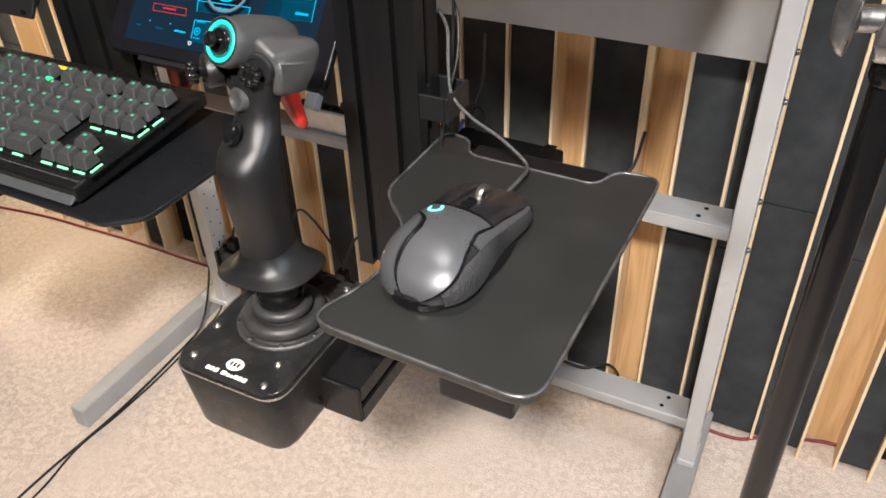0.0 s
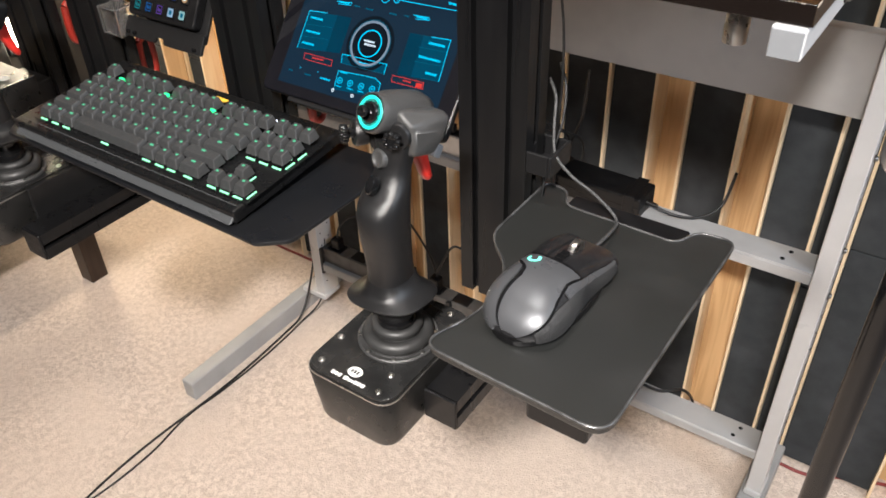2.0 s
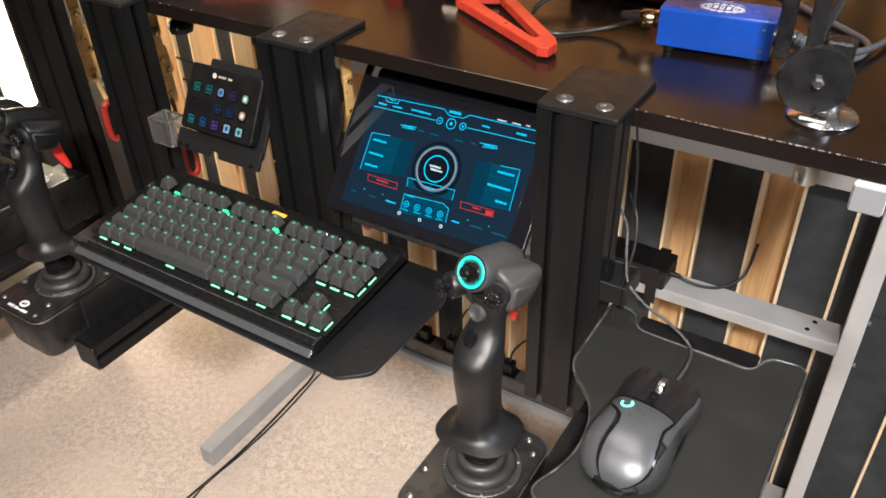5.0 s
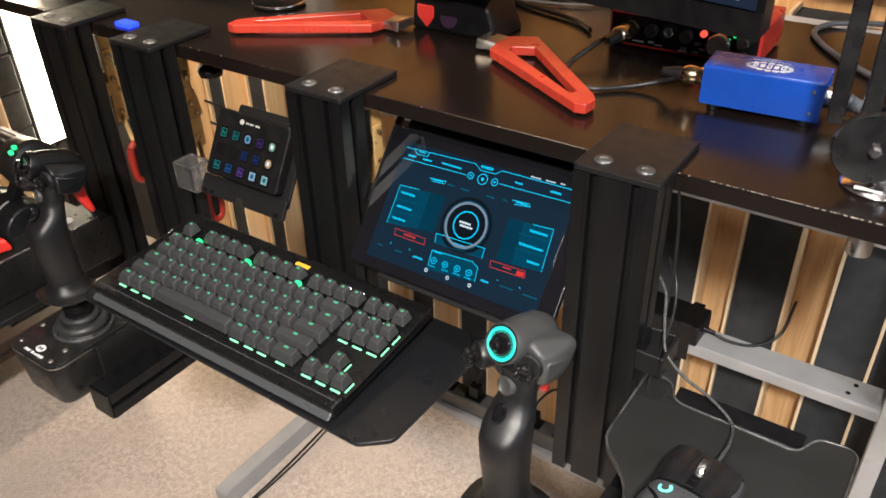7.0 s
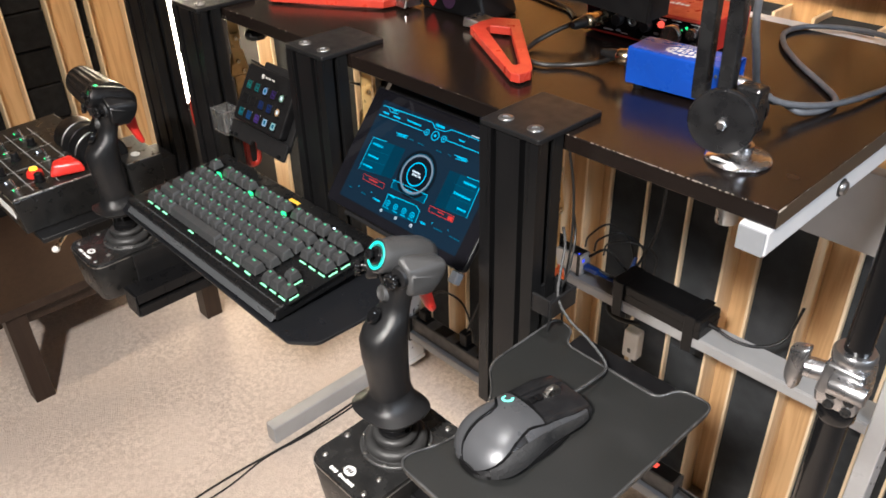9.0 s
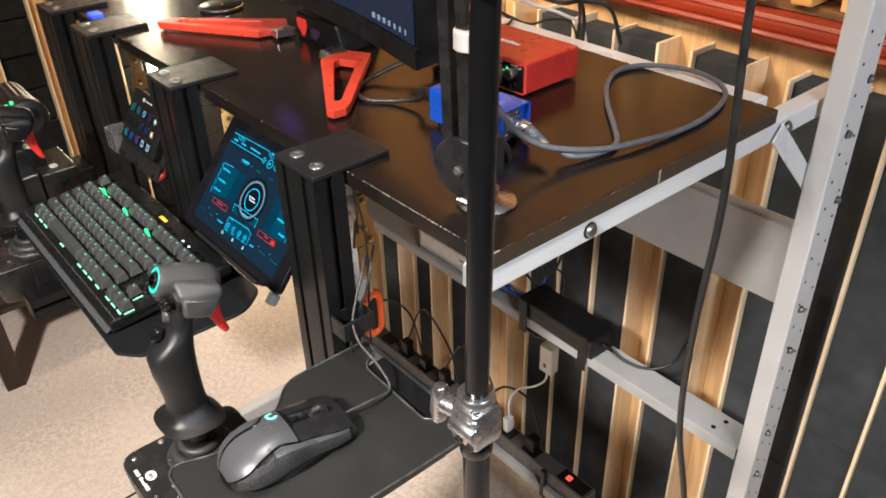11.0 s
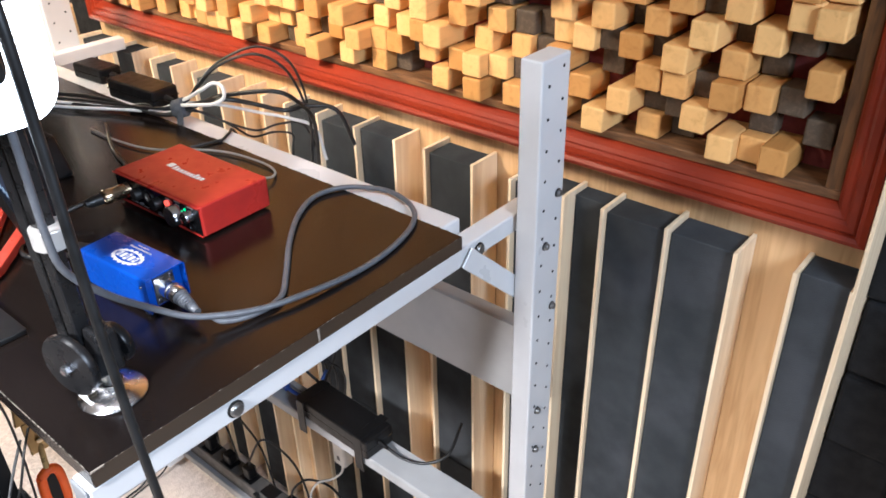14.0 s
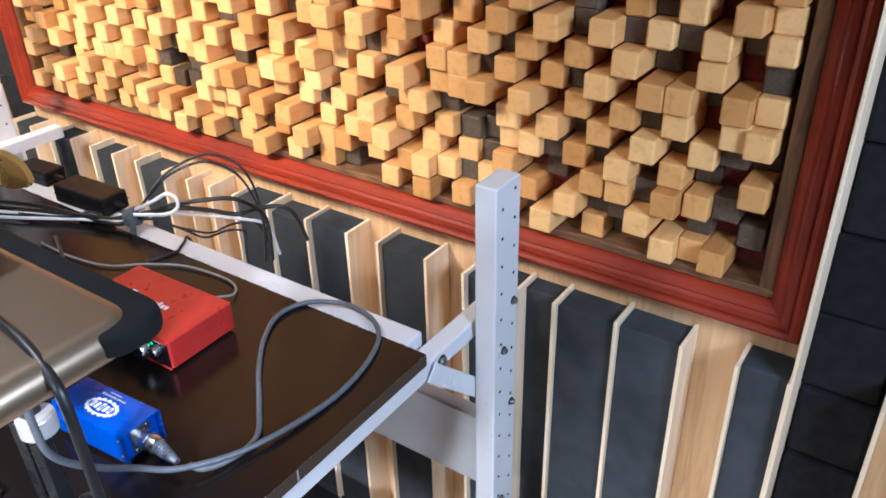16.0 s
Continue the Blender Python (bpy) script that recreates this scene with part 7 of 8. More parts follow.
cable("post_side_cable", [(-0.305, 0.596, 1.31), (-0.302, 0.604, 1.26), (-0.300, 0.604, 1.20), (-0.304, 0.602, 1.13), (-0.302, 0.60, 1.07)], 0.0014, CABLE, "thin black cable down the post", 8)


def toggle_clamp(x, y, z, hx, hy, hz, rubber):
    """A plated toggle clamp behind a post: flat links with rivets and a red dipped handle loop at (hx, hy, hz)."""
    t = thing("toggle_clamp", (x, y, z), "gold-plated toggle clamp with a red handle behind the post", "toggle clamp", "toggle clamps behind the posts")
    part("link", box(-0.002, 0.002, -0.009, 0.009, -0.052, 0.0, 0.0008, 1), GOLDHOOK, t, "gold flat link")
    part("link", box(0.0022, 0.0055, -0.012, 0.004, -0.092, -0.040, 0.0008, 1), GOLDHOOK, t, "gold flat link")
    part("gusset", hull([(-0.003, -0.012, -0.075), (0.002, -0.012, -0.075), (-0.003, 0.010, -0.070), (0.002, 0.010, -0.070), (-0.003, -0.018, -0.112), (0.002, -0.018, -0.112), (-0.003, 0.018, -0.112), (0.002, 0.018, -0.112)], 0.001, 1), GOLDHOOK, t, "gold gusset")
    part("link", box(-0.002, 0.002, -0.012, 0.012, -0.158, -0.1125, 0.0008, 1), GOLDHOOK, t, "gold flat link")
    for zz, yy in ((-0.010, 0.0), (-0.048, -0.003), (-0.086, -0.004), (-0.106, 0.006), (-0.140, 0.0)):
        part("rivet", lathe([(0.0042, 0), (0.0036, 0.003), (0.001, 0.0034)], 14, (0.0056 if -0.095 < zz < -0.04 else 0.0021, yy, zz), (1, 0, 0)), BRASS, t, "", True)
    o = Vector((hx - x, hy - y, hz - z))
    loop = [Vector((0, -0.010, 0.028)), Vector((0, -0.012, 0.0)), Vector((0, -0.010, -0.026)), Vector((0, 0.0, -0.033)), Vector((0, 0.010, -0.026)), Vector((0, 0.012, 0.0)), Vector((0, 0.010, 0.028)), Vector((0, 0.0, 0.034)), Vector((0, -0.010, 0.028))]
    part("handle", hose([tuple(o + q * 0.92) for q in loop], 0.0058, 12, 4), rubber, t, "red dipped handle", True)
    part("handle_core", moved(box(-0.0025, 0.0025, -0.009, 0.009, -0.025, 0.025, 0.001, 1), Matrix.Translation(o)), DEVICE, t, "dark middle of the handle")
    part("stem", rod(Vector((0, 0, -0.150)), o + Vector((0, 0, 0.034)), 0.0035, 10), GOLDHOOK, t, "", True)
    return t


# the handle nearest the mouse tray takes the lit red, the others its shaded copy
for x, hx, hy, hz in ((-0.352, -0.342, 0.632, 1.096), (-0.690, -0.670, 0.63, 1.085), (-1.034, -0.998, 0.616, 1.078), (-1.212, -1.149, 0.606, 1.107)):
    toggle_clamp(x, 0.637, DESK_Z - 0.020, hx, hy, hz, ORANGE if x > -0.5 else RED_SHADED)
knb = thing("clamp_knob", (-1.005, 0.66, DESK_Z - 0.0186), "black screw knob under the desk board", "knob")
part("shaft", rod((0, 0, -0.03), (0, 0, 0.0), 0.005, 14), SATIN, knb, "", True)
part("knob", lathe([(0.006, -0.052), (0.017, -0.050), (0.019, -0.043), (0.017, -0.037), (0.008, -0.030)], 9, (0, 0, 0)), DEVICE, knb, "black lobed knob")
for pts in ([(-1.03, 0.66, 1.215), (-0.97, 0.668, 1.205), (-0.90, 0.665, 1.21), (-0.80, 0.67, 1.235), (-0.735, 0.66, 1.25)], [(-1.02, 0.655, 1.185), (-0.96, 0.66, 1.178), (-0.88, 0.66, 1.172), (-0.82, 0.65, 1.18), (-0.76, 0.645, 1.21)],
            [(-0.775, 0.60, 1.075), (-0.772, 0.61, 1.13), (-0.775, 0.615, 1.19), (-0.768, 0.61, 1.26), (-0.77, 0.615, 1.309)], [(-1.10, 0.62, 1.00), (-1.06, 0.63, 1.03), (-1.02, 0.62, 1.035), (-0.98, 0.615, 1.03)]):
    cable("thin_cable", pts, 0.0019, CABLE, "thin black cord behind the posts", 8)
cable("floor_cable", [(-1.36, 0.28, 0.003), (-1.325, 0.40, 0.003), (-1.318, 0.55, 0.003), (-1.335, 0.68, 0.003), (-1.325, 0.80, 0.003), (-1.322, 0.95, 0.003), (-1.33, 1.10, 0.006), (-1.31, 1.19, 0.06), (-1.29, 1.21, 0.26)], 0.0026, CABLE, "second thin black cable across the carpet", 8)

# ---------------------------------------------------------------- light stand with its lamp head
stand2 = thing("light_stand", (0.036, 0.470, 0.0), "black tubular light stand with a chrome clamp", "light stand")
part("lower_tube", rod((0.0, 0, 0.03), (0.0, 0, 1.285), 0.0105, 28), GLOSS, stand2, "glossy black tube", True)
part("upper_tube", rod((0.0, 0, 1.286), (0.006, 0.004, 1.662), 0.0088, 28), GLOSS, stand2, "glossy black tube", True)
part("collar", lathe([(0.0118, 1.261), (0.0128, 1.263), (0.0128, 1.277), (0.0118, 1.278)], 28), GLOSS, stand2, "black collar", True)
part("clamp_body", hull([(-0.0135, -0.0135, 1.275), (0.0135, -0.0135, 1.275), (-0.0135, 0.0135, 1.275), (0.0135, 0.0135, 1.275), (-0.0150, -0.0145, 1.285), (0.0150, -0.0145, 1.285), (-0.0150, 0.0145, 1.285), (0.0150, 0.0145, 1.285), (-0.013, -0.013, 1.311), (0.013, -0.013, 1.311), (-0.013, 0.013, 1.311), (0.013, 0.013, 1.311)], 0.003, 3), CAST, stand2, "cast silver clamp", True)
part("clamp_cup", lathe([(0.0125, 1.311), (0.0142, 1.313), (0.0142, 1.319), (0.0128, 1.321), (0.0100, 1.321)], 26), CAST, stand2, "silver rim", True)
part("wing_knob", hull([(-0.037, -0.016, 1.285), (-0.038, -0.012, 1.309), (-0.029, -0.018, 1.275), (-0.024, -0.017, 1.315), (-0.037, -0.004, 1.283), (-0.038, -0.002, 1.309), (-0.026, -0.004, 1.275), (-0.024, -0.004, 1.315)], 0.003, 3), CAST, stand2, "silver wing knob", True)
part("knob_shaft", rod((-0.026, -0.009, 1.297), (-0.010, -0.004, 1.297), 0.0075, 18), CAST, stand2, "", True)
part("clamp_barrel", rod((-0.006, -0.0165, 1.299), (0.018, -0.0145, 1.299), 0.0075, 20, bevel=0.001), CAST, stand2, "silver cross barrel", True)
for z in (1.280, 1.289):
    for s in (-0.006, 0.006):
        part("clamp_screw", lathe([(0.0036, 0), (0.0036, 0.0016), (0.0024, 0.0018), (0.0022, 0.0006)], 14, (0.003 + s, -0.0142, z), (0.1, -1, 0)), BOLT, stand2, "", True)
for a in (10, 130, 250):
    c, s = math.cos(radians(a)), math.sin(radians(a))
    leg = part("leg", rod((c * 0.014, s * 0.014, 0.42), (c * 0.40, s * 0.40, 0.016), 0.009, 16), GLOSS, stand2, "black splayed leg", True)
    part("rubber_foot", rod((c * 0.395, s * 0.395, 0.0), (c * 0.395, s * 0.395, 0.022), 0.012, 16), DEVICE, leg, "", True)
part("leg_collar", lathe([(0.014, 0.40), (0.018, 0.405), (0.018, 0.44), (0.014, 0.445)], 24), DEVICE, stand2, "", True)

lamp = thing("studio_light", (0.0, 0.470, 1.662), "studio lamp head with a champagne cover over a white glowing ring", "studio lamp")
part("head_block", box(0.026, 0.058, -0.014, 0.020, -0.052, -0.016, 0.004, 3), CAST, lamp, "cast block on the pole")
part("bracket", box(-0.040, 0.058, -0.016, 0.018, -0.0158, -0.006, 0.002), DEVICE, lamp, "black bracket")
part("body", box(-0.060, 0.0075, -0.105, 0.1110, -0.0055, 0.0835, 0.006), DEVICE, lamp, "black lamp body")
# an upright rounded frame of light; its plane faces across the desk
ring = bmesh.new()
ro, ri = rect(-0.120, 0.1430, -0.0060, 0.0790, 0.026, 10), rect(-0.100, 0.1230, 0.0145, 0.0600, 0.010, 10)
lo = [ring.verts.new((0.0080, p[0], p[1])) for p in ro]
li = [ring.verts.new((0.0080, p[0], p[1])) for p in ri]
ho = [ring.verts.new((0.0190, p[0], p[1])) for p in ro]
hi = [ring.verts.new((0.0190, p[0], p[1])) for p in ri]
for k in range(len(ro)):
    j = (k + 1) % len(ro)
    ring.faces.new((ho[k], ho[j], hi[j], hi[k]))
    ring.faces.new((lo[k], li[k], li[j], lo[j]))
    ring.faces.new((lo[k], lo[j], ho[j], ho[k]))
    ring.faces.new((li[k], hi[k], hi[j], li[j]))
bmesh.ops.recalc_face_normals(ring, faces=ring.faces[:])
part("light_ring", ring, LAMPWHITE, lamp, "white glowing ring")
part("housing", slab(rect(-0.145, 0.1450, -0.135, 0.1170, 0.018, 8), 0.084, 0.101, 0.0075, 5), TANMETAL, lamp, "champagne metal cover", True)
part("black_rim", slab(rect(-0.150, 0.1500, 0.092, 0.1270, 0.0180, 8), 0.088, 0.0995, 0.0035, 3), HOLE, lamp, "black rubber rim round the cover's back edge", True)
part("top_box", box(-0.06, 0.060, 0.077, 0.106, 0.1012, 0.125, 0.005, 3), DEVICE, lamp, "black box on the cover")
strap = bmesh.new()
prev = None
for k in range(15):
    a = radians(-20 + 100 * k / 14)
    c, d = math.cos(a), math.sin(a)
    # a bent strip that curls down towards the cover, with a rounded lower corner
    cut = 0.020 if k == 0 else 0.010 if k == 1 else 0.003 if k == 2 else 0.0
    xs = (-0.15, -0.048 - cut)
    row = [strap.verts.new((x, 0.152 + r * c, 0.085 + r * d)) for r in (0.030, 0.0265) for x in xs]
    if prev:
        for i, j in ((0, 1), (1, 3), (3, 2), (2, 0)):
            strap.faces.new((prev[i], prev[j], row[j], row[i]))
    else:
        strap.faces.new((row[0], row[1], row[3], row[2]))
    prev = row
strap.faces.new((prev[0], prev[2], prev[3], prev[1]))
bmesh.ops.recalc_face_normals(strap, faces=strap.faces[:])
part("brass_strap", strap, WARM_BRASS, lamp, "bent brushed brass strap behind the cover")
cable("lamp_cable", [(-0.06, 0.540, 1.80), (0.02, 0.550, 1.775), (0.082, 0.550, 1.7645), (0.120, 0.547, 1.7640), (0.1455, 0.543, 1.758), (0.1525, 0.542, 1.745), (0.152, 0.543, 1.70), (0.155, 0.543, 1.60), (0.158, 0.546, 1.50), (0.149, 0.556, 1.40), (0.144, 0.570, 1.30), (0.155, 0.583, 1.20), (0.18, 0.588, 1.0), (0.19, 0.57, 0.5), (0.17, 0.55, 0.25), (0.15, 0.55, 0.01)], 0.0023, CABLE, "black lamp cable hanging in front of the desk", 10)

# ---------------------------------------------------------------- left end: throttle, small box, low table, corner panels
thr = thing("throttle_box", (0, 0, 0), "black throttle control box with lit switches", "throttle")
part("case", hull([(-1.47, 0.268, 0.985), (-1.162, 0.268, 0.985), (-1.47, 0.452, 0.985), (-1.162, 0.452, 0.985), (-1.47, 0.262, 1.048), (-1.160, 0.262, 1.048), (-1.47, 0.452, 1.056), (-1.160, 0.452, 1.056)], 0.002, 2), BASEBLACK, thr, "black metal case")
part("edge_line", box(-1.465, -1.161, 0.2605, 0.2625, 1.0475, 1.0490, 0.0005, 1), SATIN, thr, "bright top edge")
part("edge_line", box(-1.1610, -1.1592, 0.2645, 0.45, 1.0500, 1.0530, 0.0005, 1), SATIN, thr, "bright side edge")
part("printed_bar", box(-1.31, -1.185, 0.2640, 0.2655, 1.008, 1.026), PRINT, thr, "white printed bar")


def deck(y):
    """Height of the throttle's sloping top at depth y."""
    return 1.0488 + (y - 0.262) * 0.042


# printed grid, lit legends, toggles and knobs on the top
for x in (-1.405, -1.335, -1.268, -1.205):
    part("printed_line", hull([(x - 0.0006, 0.272, deck(0.272)), (x + 0.0006, 0.272, deck(0.272)), (x - 0.0006, 0.395, deck(0.395)), (x + 0.0006, 0.395, deck(0.395)), (x, 0.33, deck(0.33) + 0.0004)]), PRINT_DIM, thr)
for y in (0.302, 0.345, 0.388):
    part("printed_line", box(-1.44, -1.175, y - 0.0006, y + 0.0006, deck(y), deck(y) + 0.0004), PRINT_DIM, thr)
random.seed(5)
for r, y in enumerate((0.284, 0.322, 0.366)):
    for k in range(8):
        x = -1.43 + 0.0385 * k + random.uniform(-0.003, 0.003)
        if x > -1.172 or (r == 1 and 3 < k < 6):
            continue
        z = deck(y)
        part("switch_light", box(x - 0.0032, x + 0.0032, y - 0.0070, y - 0.0054, z, z + 0.0008), GREENLED if (k + r) % 5 else WHITELED, thr)
        if (k + r) % 3 == 0:
            nut = part("toggle_nut", lathe([(0.0050, 0), (0.0050, 0.0024), (0.0036, 0.0026)], 6, (x, y, z)), SATIN, thr, "steel nut")
            part("toggle", rod((x, y, z + 0.002), (x + random.choice((-0.004, 0.004)), y - 0.005, z + 0.020), 0.0019, 10, 0.0026), CHROME, nut, "chrome toggle", True)
        elif (k + r) % 3 == 1:
            part("dial", lathe([(0.0090, 0), (0.0090, 0.003), (0.0072, 0.0035), (0.0066, 0.014), (0.0058, 0.0152), (0.001, 0.0152)], 14, (x, y, z)), DEVICE, thr, "black dial")
        else:
            part("push_button", lathe([(0.0055, 0), (0.0055, 0.003), (0.0040, 0.0042), (0.001, 0.0042)], 16, (x, y, z)), GRIP_GREY, thr, "small push button")
part("big_red_cap", hull([(-1.212, 0.345, 1.056), (-1.185, 0.335, 1.056), (-1.212, 0.385, 1.057), (-1.165, 0.392, 1.057), (-1.205, 0.352, 1.078), (-1.188, 0.345, 1.076), (-1.205, 0.382, 1.080), (-1.170, 0.386, 1.076)], 0.004, 3), REDPLASTIC, thr, "red guarded switch")
part("glow_button", lathe([(0.014, 0), (0.013, 0.008), (0.008, 0.012), (0.001, 0.012)], 20, (-1.226, 0.324, 1.0515)), REDPLASTIC, thr, "red button")
part("glow_button_centre", lathe([(0.007, 0), (0.0065, 0.003), (0.001, 0.003)], 16, (-1.226, 0.324, 1.0637)), material("yellow_glow", (0.8, 0.5, 0.02), emit=(1.0, 0.55, 0.03), strength=1.5), thr, "yellow lit centre")
part("lever_drum", rod((-1.34, 0.440, 1.052), (-1.20, 0.440, 1.052), 0.040, 30, bevel=0.004), DEVICE, thr, "ribbed lever drum", True)
part("lever", hull([(-1.25, 0.43, 1.085), (-1.23, 0.43, 1.085), (-1.25, 0.45, 1.085), (-1.23, 0.45, 1.085), (-1.24, 0.455, 1.13), (-1.22, 0.455, 1.13), (-1.24, 0.475, 1.13), (-1.22, 0.475, 1.13)], 0.003, 2), DEVICE, thr, "throttle lever")
grip2 = bmesh.new()
rings = []
for x, r, cut in ((-1.345, 0.018, 0.0), (-1.340, 0.027, 0.0), (-1.334, 0.0295, 0.0), (-1.330, 0.030, 0.0016), (-1.240, 0.034, 0.0016), (-1.236, 0.0342, 0.0), (-1.222, 0.037, 0.0), (-1.200, 0.039, 0.0), (-1.192, 0.036, 0.0), (-1.186, 0.024, 0.0)):
    rings.append([grip2.verts.new((x, 0.478 - 0.05 * (x + 1.345) + (r - (cut if k % 4 in (0, 1) else 0)) * math.cos(k / 72 * math.tau), 1.150 - 0.03 * (x + 1.345) + (r - (cut if k % 4 in (0, 1) else 0)) * math.sin(k / 72 * math.tau))) for k in range(72)])
for a, b in zip(rings, rings[1:]):
    for k in range(72):
        grip2.faces.new((a[k], a[(k + 1) % 72], b[(k + 1) % 72], b[k]))
grip2.faces.new(rings[0])
grip2.faces.new(rings[-1][::-1])
bmesh.ops.recalc_face_normals(grip2, faces=grip2.faces[:])
grip2 = part("throttle_grip", grip2, RUBBER, thr, "fluted black hand grip")
for k in range(3):
    x = -1.295 + 0.030 * k
    part("drum_arc", hose([(x, 0.440 + 0.0412 * math.cos(a), 1.052 + 0.0412 * math.sin(a)) for a in (radians(v) for v in range(20, 171, 15))], 0.0016, 8, 3), SATIN if k != 1 else DEVICE, thr, "raised arc on the drum", True)
for k, (dy, dz) in enumerate(((-0.022, 0.014), (-0.010, -0.018), (0.012, 0.016), (-0.002, 0.002))):
    part("hat_switch", lathe([(0.006, 0), (0.006, 0.006), (0.009, 0.008), (0.008, 0.012), (0.002, 0.012)], 10, (-1.190, 0.470 + dy, 1.145 + dz), (1, -0.5, 0)), GLOSS, grip2, "black hat switch")
for k, (dx, dy) in enumerate(((-0.008, 0.0), (0.004, -0.012))):
    part("grip_light", box(-1.190 + dx - 0.003, -1.190 + dx + 0.003, 0.452 + dy - 0.003, 0.452 + dy + 0.003, 1.180, 1.186, 0.001, 1), GREENLED, grip2, "green light")
side = thing("side_control_box", (0, 0, 0), "small black control box beside a flight stick", "control box")
part("case", hull([(-1.27, 0.456, 0.972), (-1.156, 0.456, 0.972), (-1.27, 0.520, 0.972), (-1.156, 0.520, 0.972), (-1.27, 0.455, 1.050), (-1.158, 0.455, 1.048), (-1.27, 0.521, 1.050), (-1.158, 0.521, 1.048)], 0.002, 2), BASEBLACK, side, "black metal case")
part("edge_line", box(-1.1592, -1.1572, 0.458, 0.519, 1.0475, 1.0490, 0.0004, 1), SATIN, side, "bright top edge")
part("emblem", slab([Vector((-1.185 + 0.010 * math.cos(a / 20 * math.tau), 0.485 + 0.008 * math.sin(a / 20 * math.tau))) for a in range(20)], 1.0496, 1.0504), PRINT_DIM, side, "round pale emblem")
part("bracket", box(-1.245, -1.17, 0.5215, 0.5505, 0.96, 1.03, 0.001, 1), PLATE, side, "steel bracket to the post")
part("bracket", box(-1.46, -1.13, 0.28, 0.452, 0.975, 0.984, 0.001, 1), PLATE, thr, "steel shelf to the post")
part("bracket_rail", box(-1.27, -1.20, 0.36, 0.5505, 0.92, 0.9745, 0.001, 1), ANOD, thr, "extrusion to the post")

for k, (a, b) in enumerate((((-1.181, 0.307, 0.93), (-1.191, 0.360, 0.970)), ((-1.40, 0.30, 0.93), (-1.36, 0.37, 0.970)))):
    rd = part("stay_rod", rod(a, b, 0.0035, 12), BRASS, thr, "thin brass stay rod", True)
    for q in (a, b):
        part("rod_end", lathe([(0.002, -0.006), (0.0062, -0.003), (0.0070, 0.0), (0.0062, 0.003), (0.002, 0.006)], 14, q), WHITEPLASTIC, rd, "white ball end", True)

table = thing("low_table", (0, 0, 0), "low dark wooden table on square legs", "table")
part("table_top", box(-2.56, -1.99, 0.30, 0.965, 0.322, 0.35, 0.003), DARKWOOD, table, "dark wooden top")
for x in (-2.50, -2.055):
    part("apron", box(x + 0.0 if x < -2.2 else x, (x + 0.02) if x < -2.2 else x + 0.02, 0.37, 0.895, 0.262, 0.3215, 0.001, 1), DARKWOOD, table)
for y in (0.322, 0.905):
    part("apron", box(-2.47, -2.075, y + 0.01, y + 0.03, 0.262, 0.3215, 0.001, 1), DARKWOOD, table)
for x in (-2.53, -2.07):
    for y in (0.315, 0.895):
        part("leg", box(x, x + 0.058, y, y + 0.058, 0.0, 0.3215, 0.003), DARKWOOD, table, "square dark leg")

lw = thing("side_wall_panel", (0, 0, 0), "pine boards and black foam bricks on the side wall", "acoustic panel", kind="structure")
for y0, y1 in ((0.835, 0.925), (0.965, 1.085), (0.62, 0.70), (0.36, 0.44), (0.1, 0.19)):
    b = part("board", box(-2.618, -2.60, y0 + 0.006, y1 - 0.006, 0.0, 2.2, 0.001, 1), PINE, lw, "pine board")
    part("fin", box(-2.635, -2.565, y0 - 0.002, y0 + 0.004, 0.0, 2.2, 0.001, 1), PLY, lw)
    part("fin", box(-2.635, -2.565, y1 - 0.004, y1 + 0.002, 0.0, 2.2, 0.001, 1), PLY, lw)
first = None
for y0, y1 in ((0.93, 0.96), (1.09, 1.172), (0.705, 0.828), (0.445, 0.615), (0.195, 0.352)):
    z = 0.0
    while z < 2.1:
        br = part("foam_brick", box(-2.635, -2.592 + random.uniform(-0.005, 0.005), y0, y1, z + 0.002, z + 0.119, 0.004, 1), BRICK, lw)
        z += 0.121
glow = thing("corner_light", (-2.602, 1.2300, 0.53), "tall narrow bright light strip standing in the corner", "light panel", turn=90)
part("frame", box(-0.048, 0.048, 0.002, 0.03, -0.012, 1.22, 0.004), DEVICE, glow, "black frame")
part("diffuser", box(-0.044, 0.044, -0.030, 0.0015, 0.0, 1.20, 0.010), GLOWPANEL, glow, "glowing warm-white diffuser")
part("pole", rod((0, 0.0, -0.515), (0, 0.016, -0.012), 0.010, 16), DEVICE, glow, "black pole")
part("foot", rod((0, -0.03, -0.53), (0, -0.03, -0.515), 0.055, 30), DEVICE, glow, "round foot")

# ---------------------------------------------------------------- the wooden blocks of the diffuser
random.seed(33)
PITCH = 0.0365
cols_n = int((IX1 - IX0 - 2 * LT) / PITCH)
rows_n = int((IZ1 - IZ0 - 2 * LT) / PITCH)
# the lowest rows at the right end, from the frame inwards: a digit is a long pine block, g a short grey one
END_ROWS = ("-757-g5-8g", "g-g-8gg8-6", "-g68g77-g-", "7-g6-8g6g6", "gg6g8-6g7-", "87-7g7-6-9", "68g88-8g6-", "g-7-g8-7-7")
block_meshes = {}


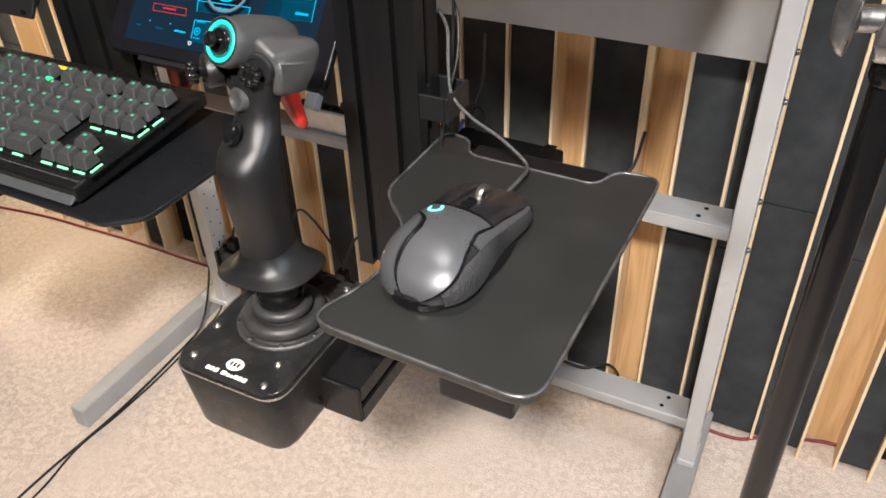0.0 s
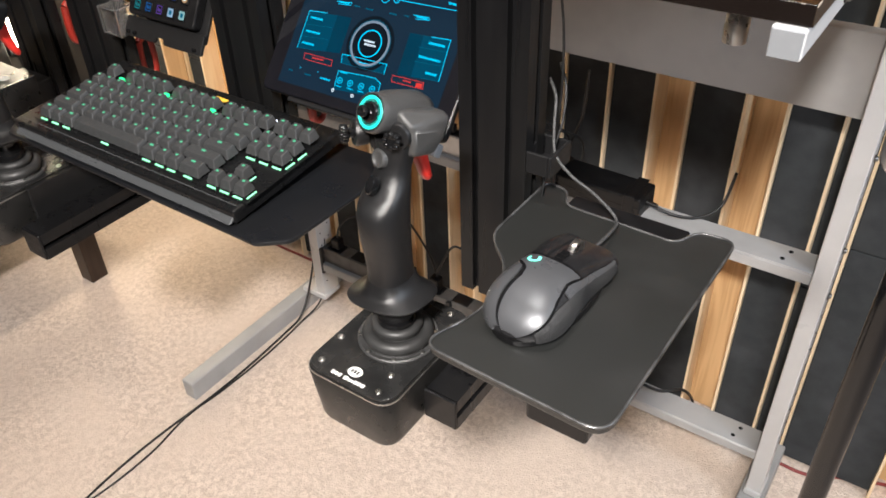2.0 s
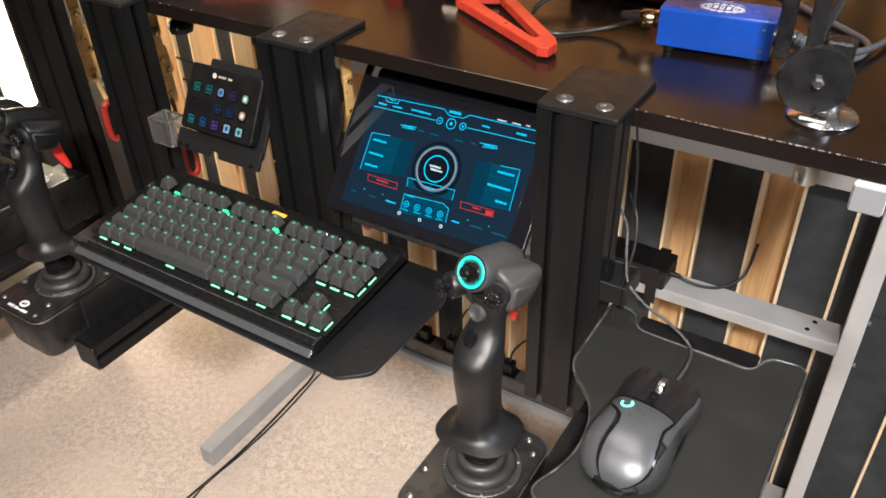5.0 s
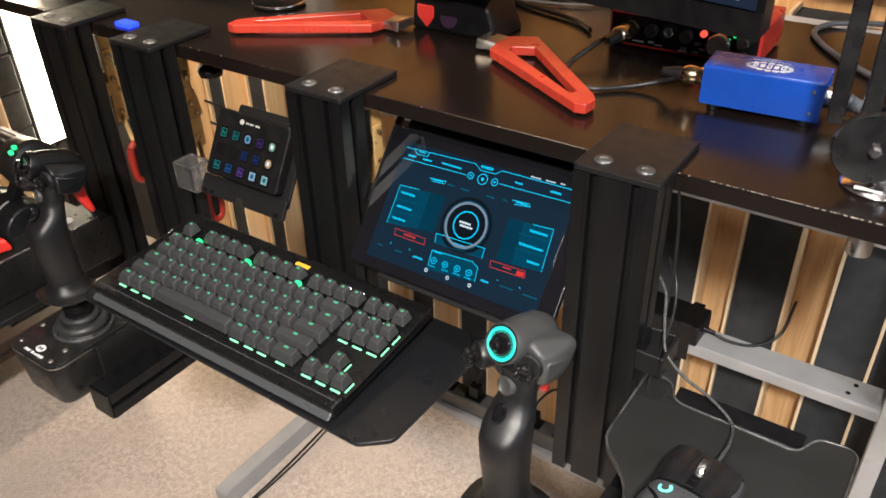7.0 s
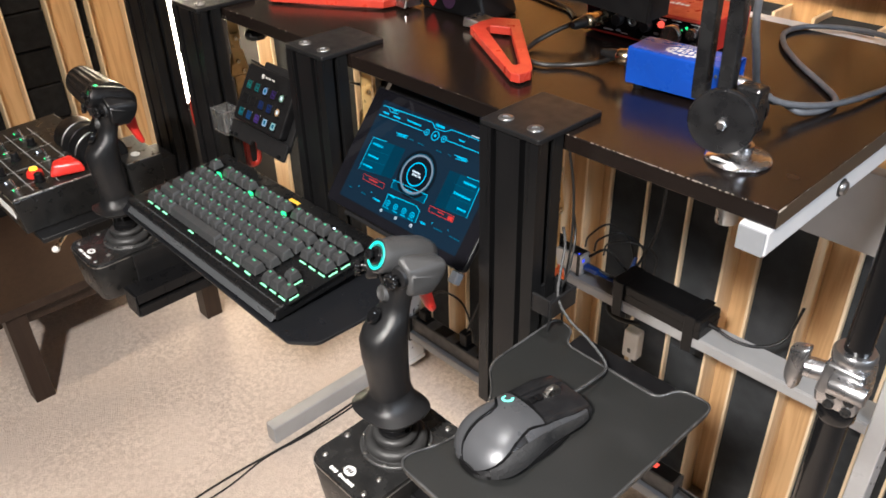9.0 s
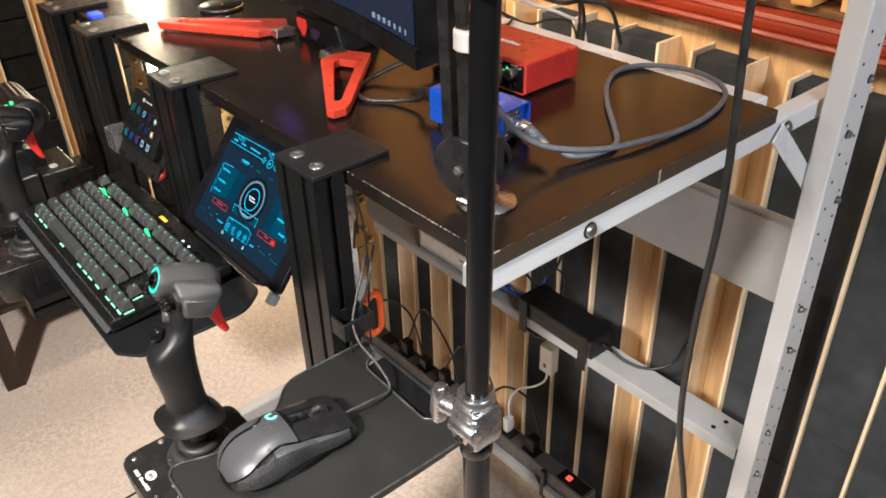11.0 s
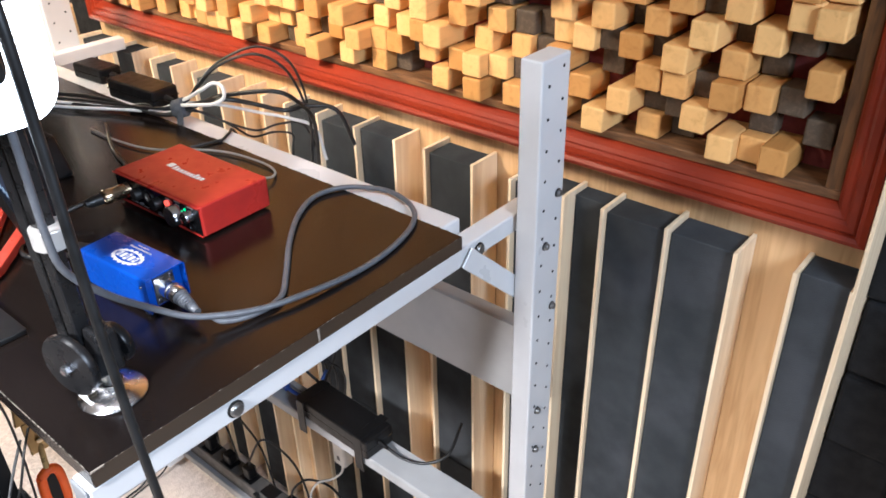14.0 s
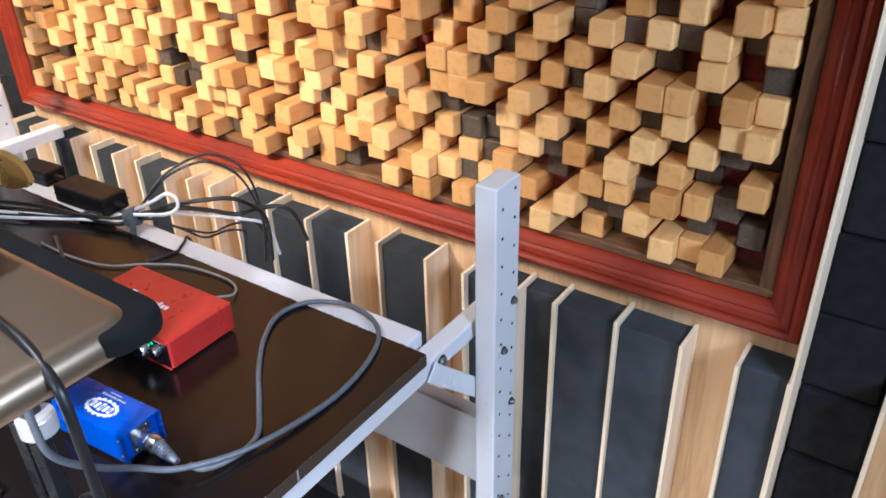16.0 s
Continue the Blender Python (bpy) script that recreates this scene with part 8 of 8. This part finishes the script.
def block_mesh(kind, depth):
    key = (kind, depth)
    if key not in block_meshes:
        bm = box(-0.0179, 0.0179, -depth, 0.0, -0.0179, 0.0179, 0.0030, 2)
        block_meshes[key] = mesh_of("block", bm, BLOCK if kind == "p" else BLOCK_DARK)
    return block_meshes[key]


rest = {"p": bmesh.new(), "g": bmesh.new()}
level = {}
count = 0
spots = [(r, c) for r in range(rows_n) for c in range(cols_n)]
spots.sort(key=lambda s: (s[0] >= 8, -s[1] if s[0] < 8 else s[0]))
for r, c in spots:
    near = [level.get((r + a, c + b)) for a, b in ((-1, 0), (1, 0), (0, -1), (0, 1))]
    k = cols_n - 1 - c
    p = (0.93 if (r + k) % 2 == 0 else 0.30) - 0.06 * sum(1 for n in near if n == "p")
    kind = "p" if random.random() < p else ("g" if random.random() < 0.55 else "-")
    mark = END_ROWS[r][k] if r < len(END_ROWS) and k < 10 else ""
    if mark:
        kind = mark if mark in "g-" else "p"
    level[(r, c)] = kind
    if kind == "-":
        continue
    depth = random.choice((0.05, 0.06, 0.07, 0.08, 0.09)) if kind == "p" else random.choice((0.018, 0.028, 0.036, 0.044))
    if mark and kind == "p":
        depth = 0.01 * int(mark)
    x = IX1 - LT - 0.008 - (k + 0.5) * PITCH
    z = IZ0 + 0.0137 + (r + 0.5) * PITCH
    m = pose(x + random.uniform(-0.0015, 0.0015), 1.4615, z + random.uniform(-0.0008, 0.0012), random.uniform(-0.8, 0.8), random.uniform(-1.2, 1.2), random.uniform(-0.8, 0.8))
    if count < 300 and r < 9:
        b = new("block", block_mesh(kind, depth))
        b.parent = diffuser
        b.matrix_basis = m
        count += 1
    else:
        tmp = box(-0.0179, 0.0179, -depth, 0.0, -0.0179, 0.0179, 0.0028, 1)
        moved(tmp, m)
        merged(rest[kind], tmp)
tagged(part("far_blocks", rest["p"], BLOCK, diffuser, "further pine blocks"), kind="stuff")
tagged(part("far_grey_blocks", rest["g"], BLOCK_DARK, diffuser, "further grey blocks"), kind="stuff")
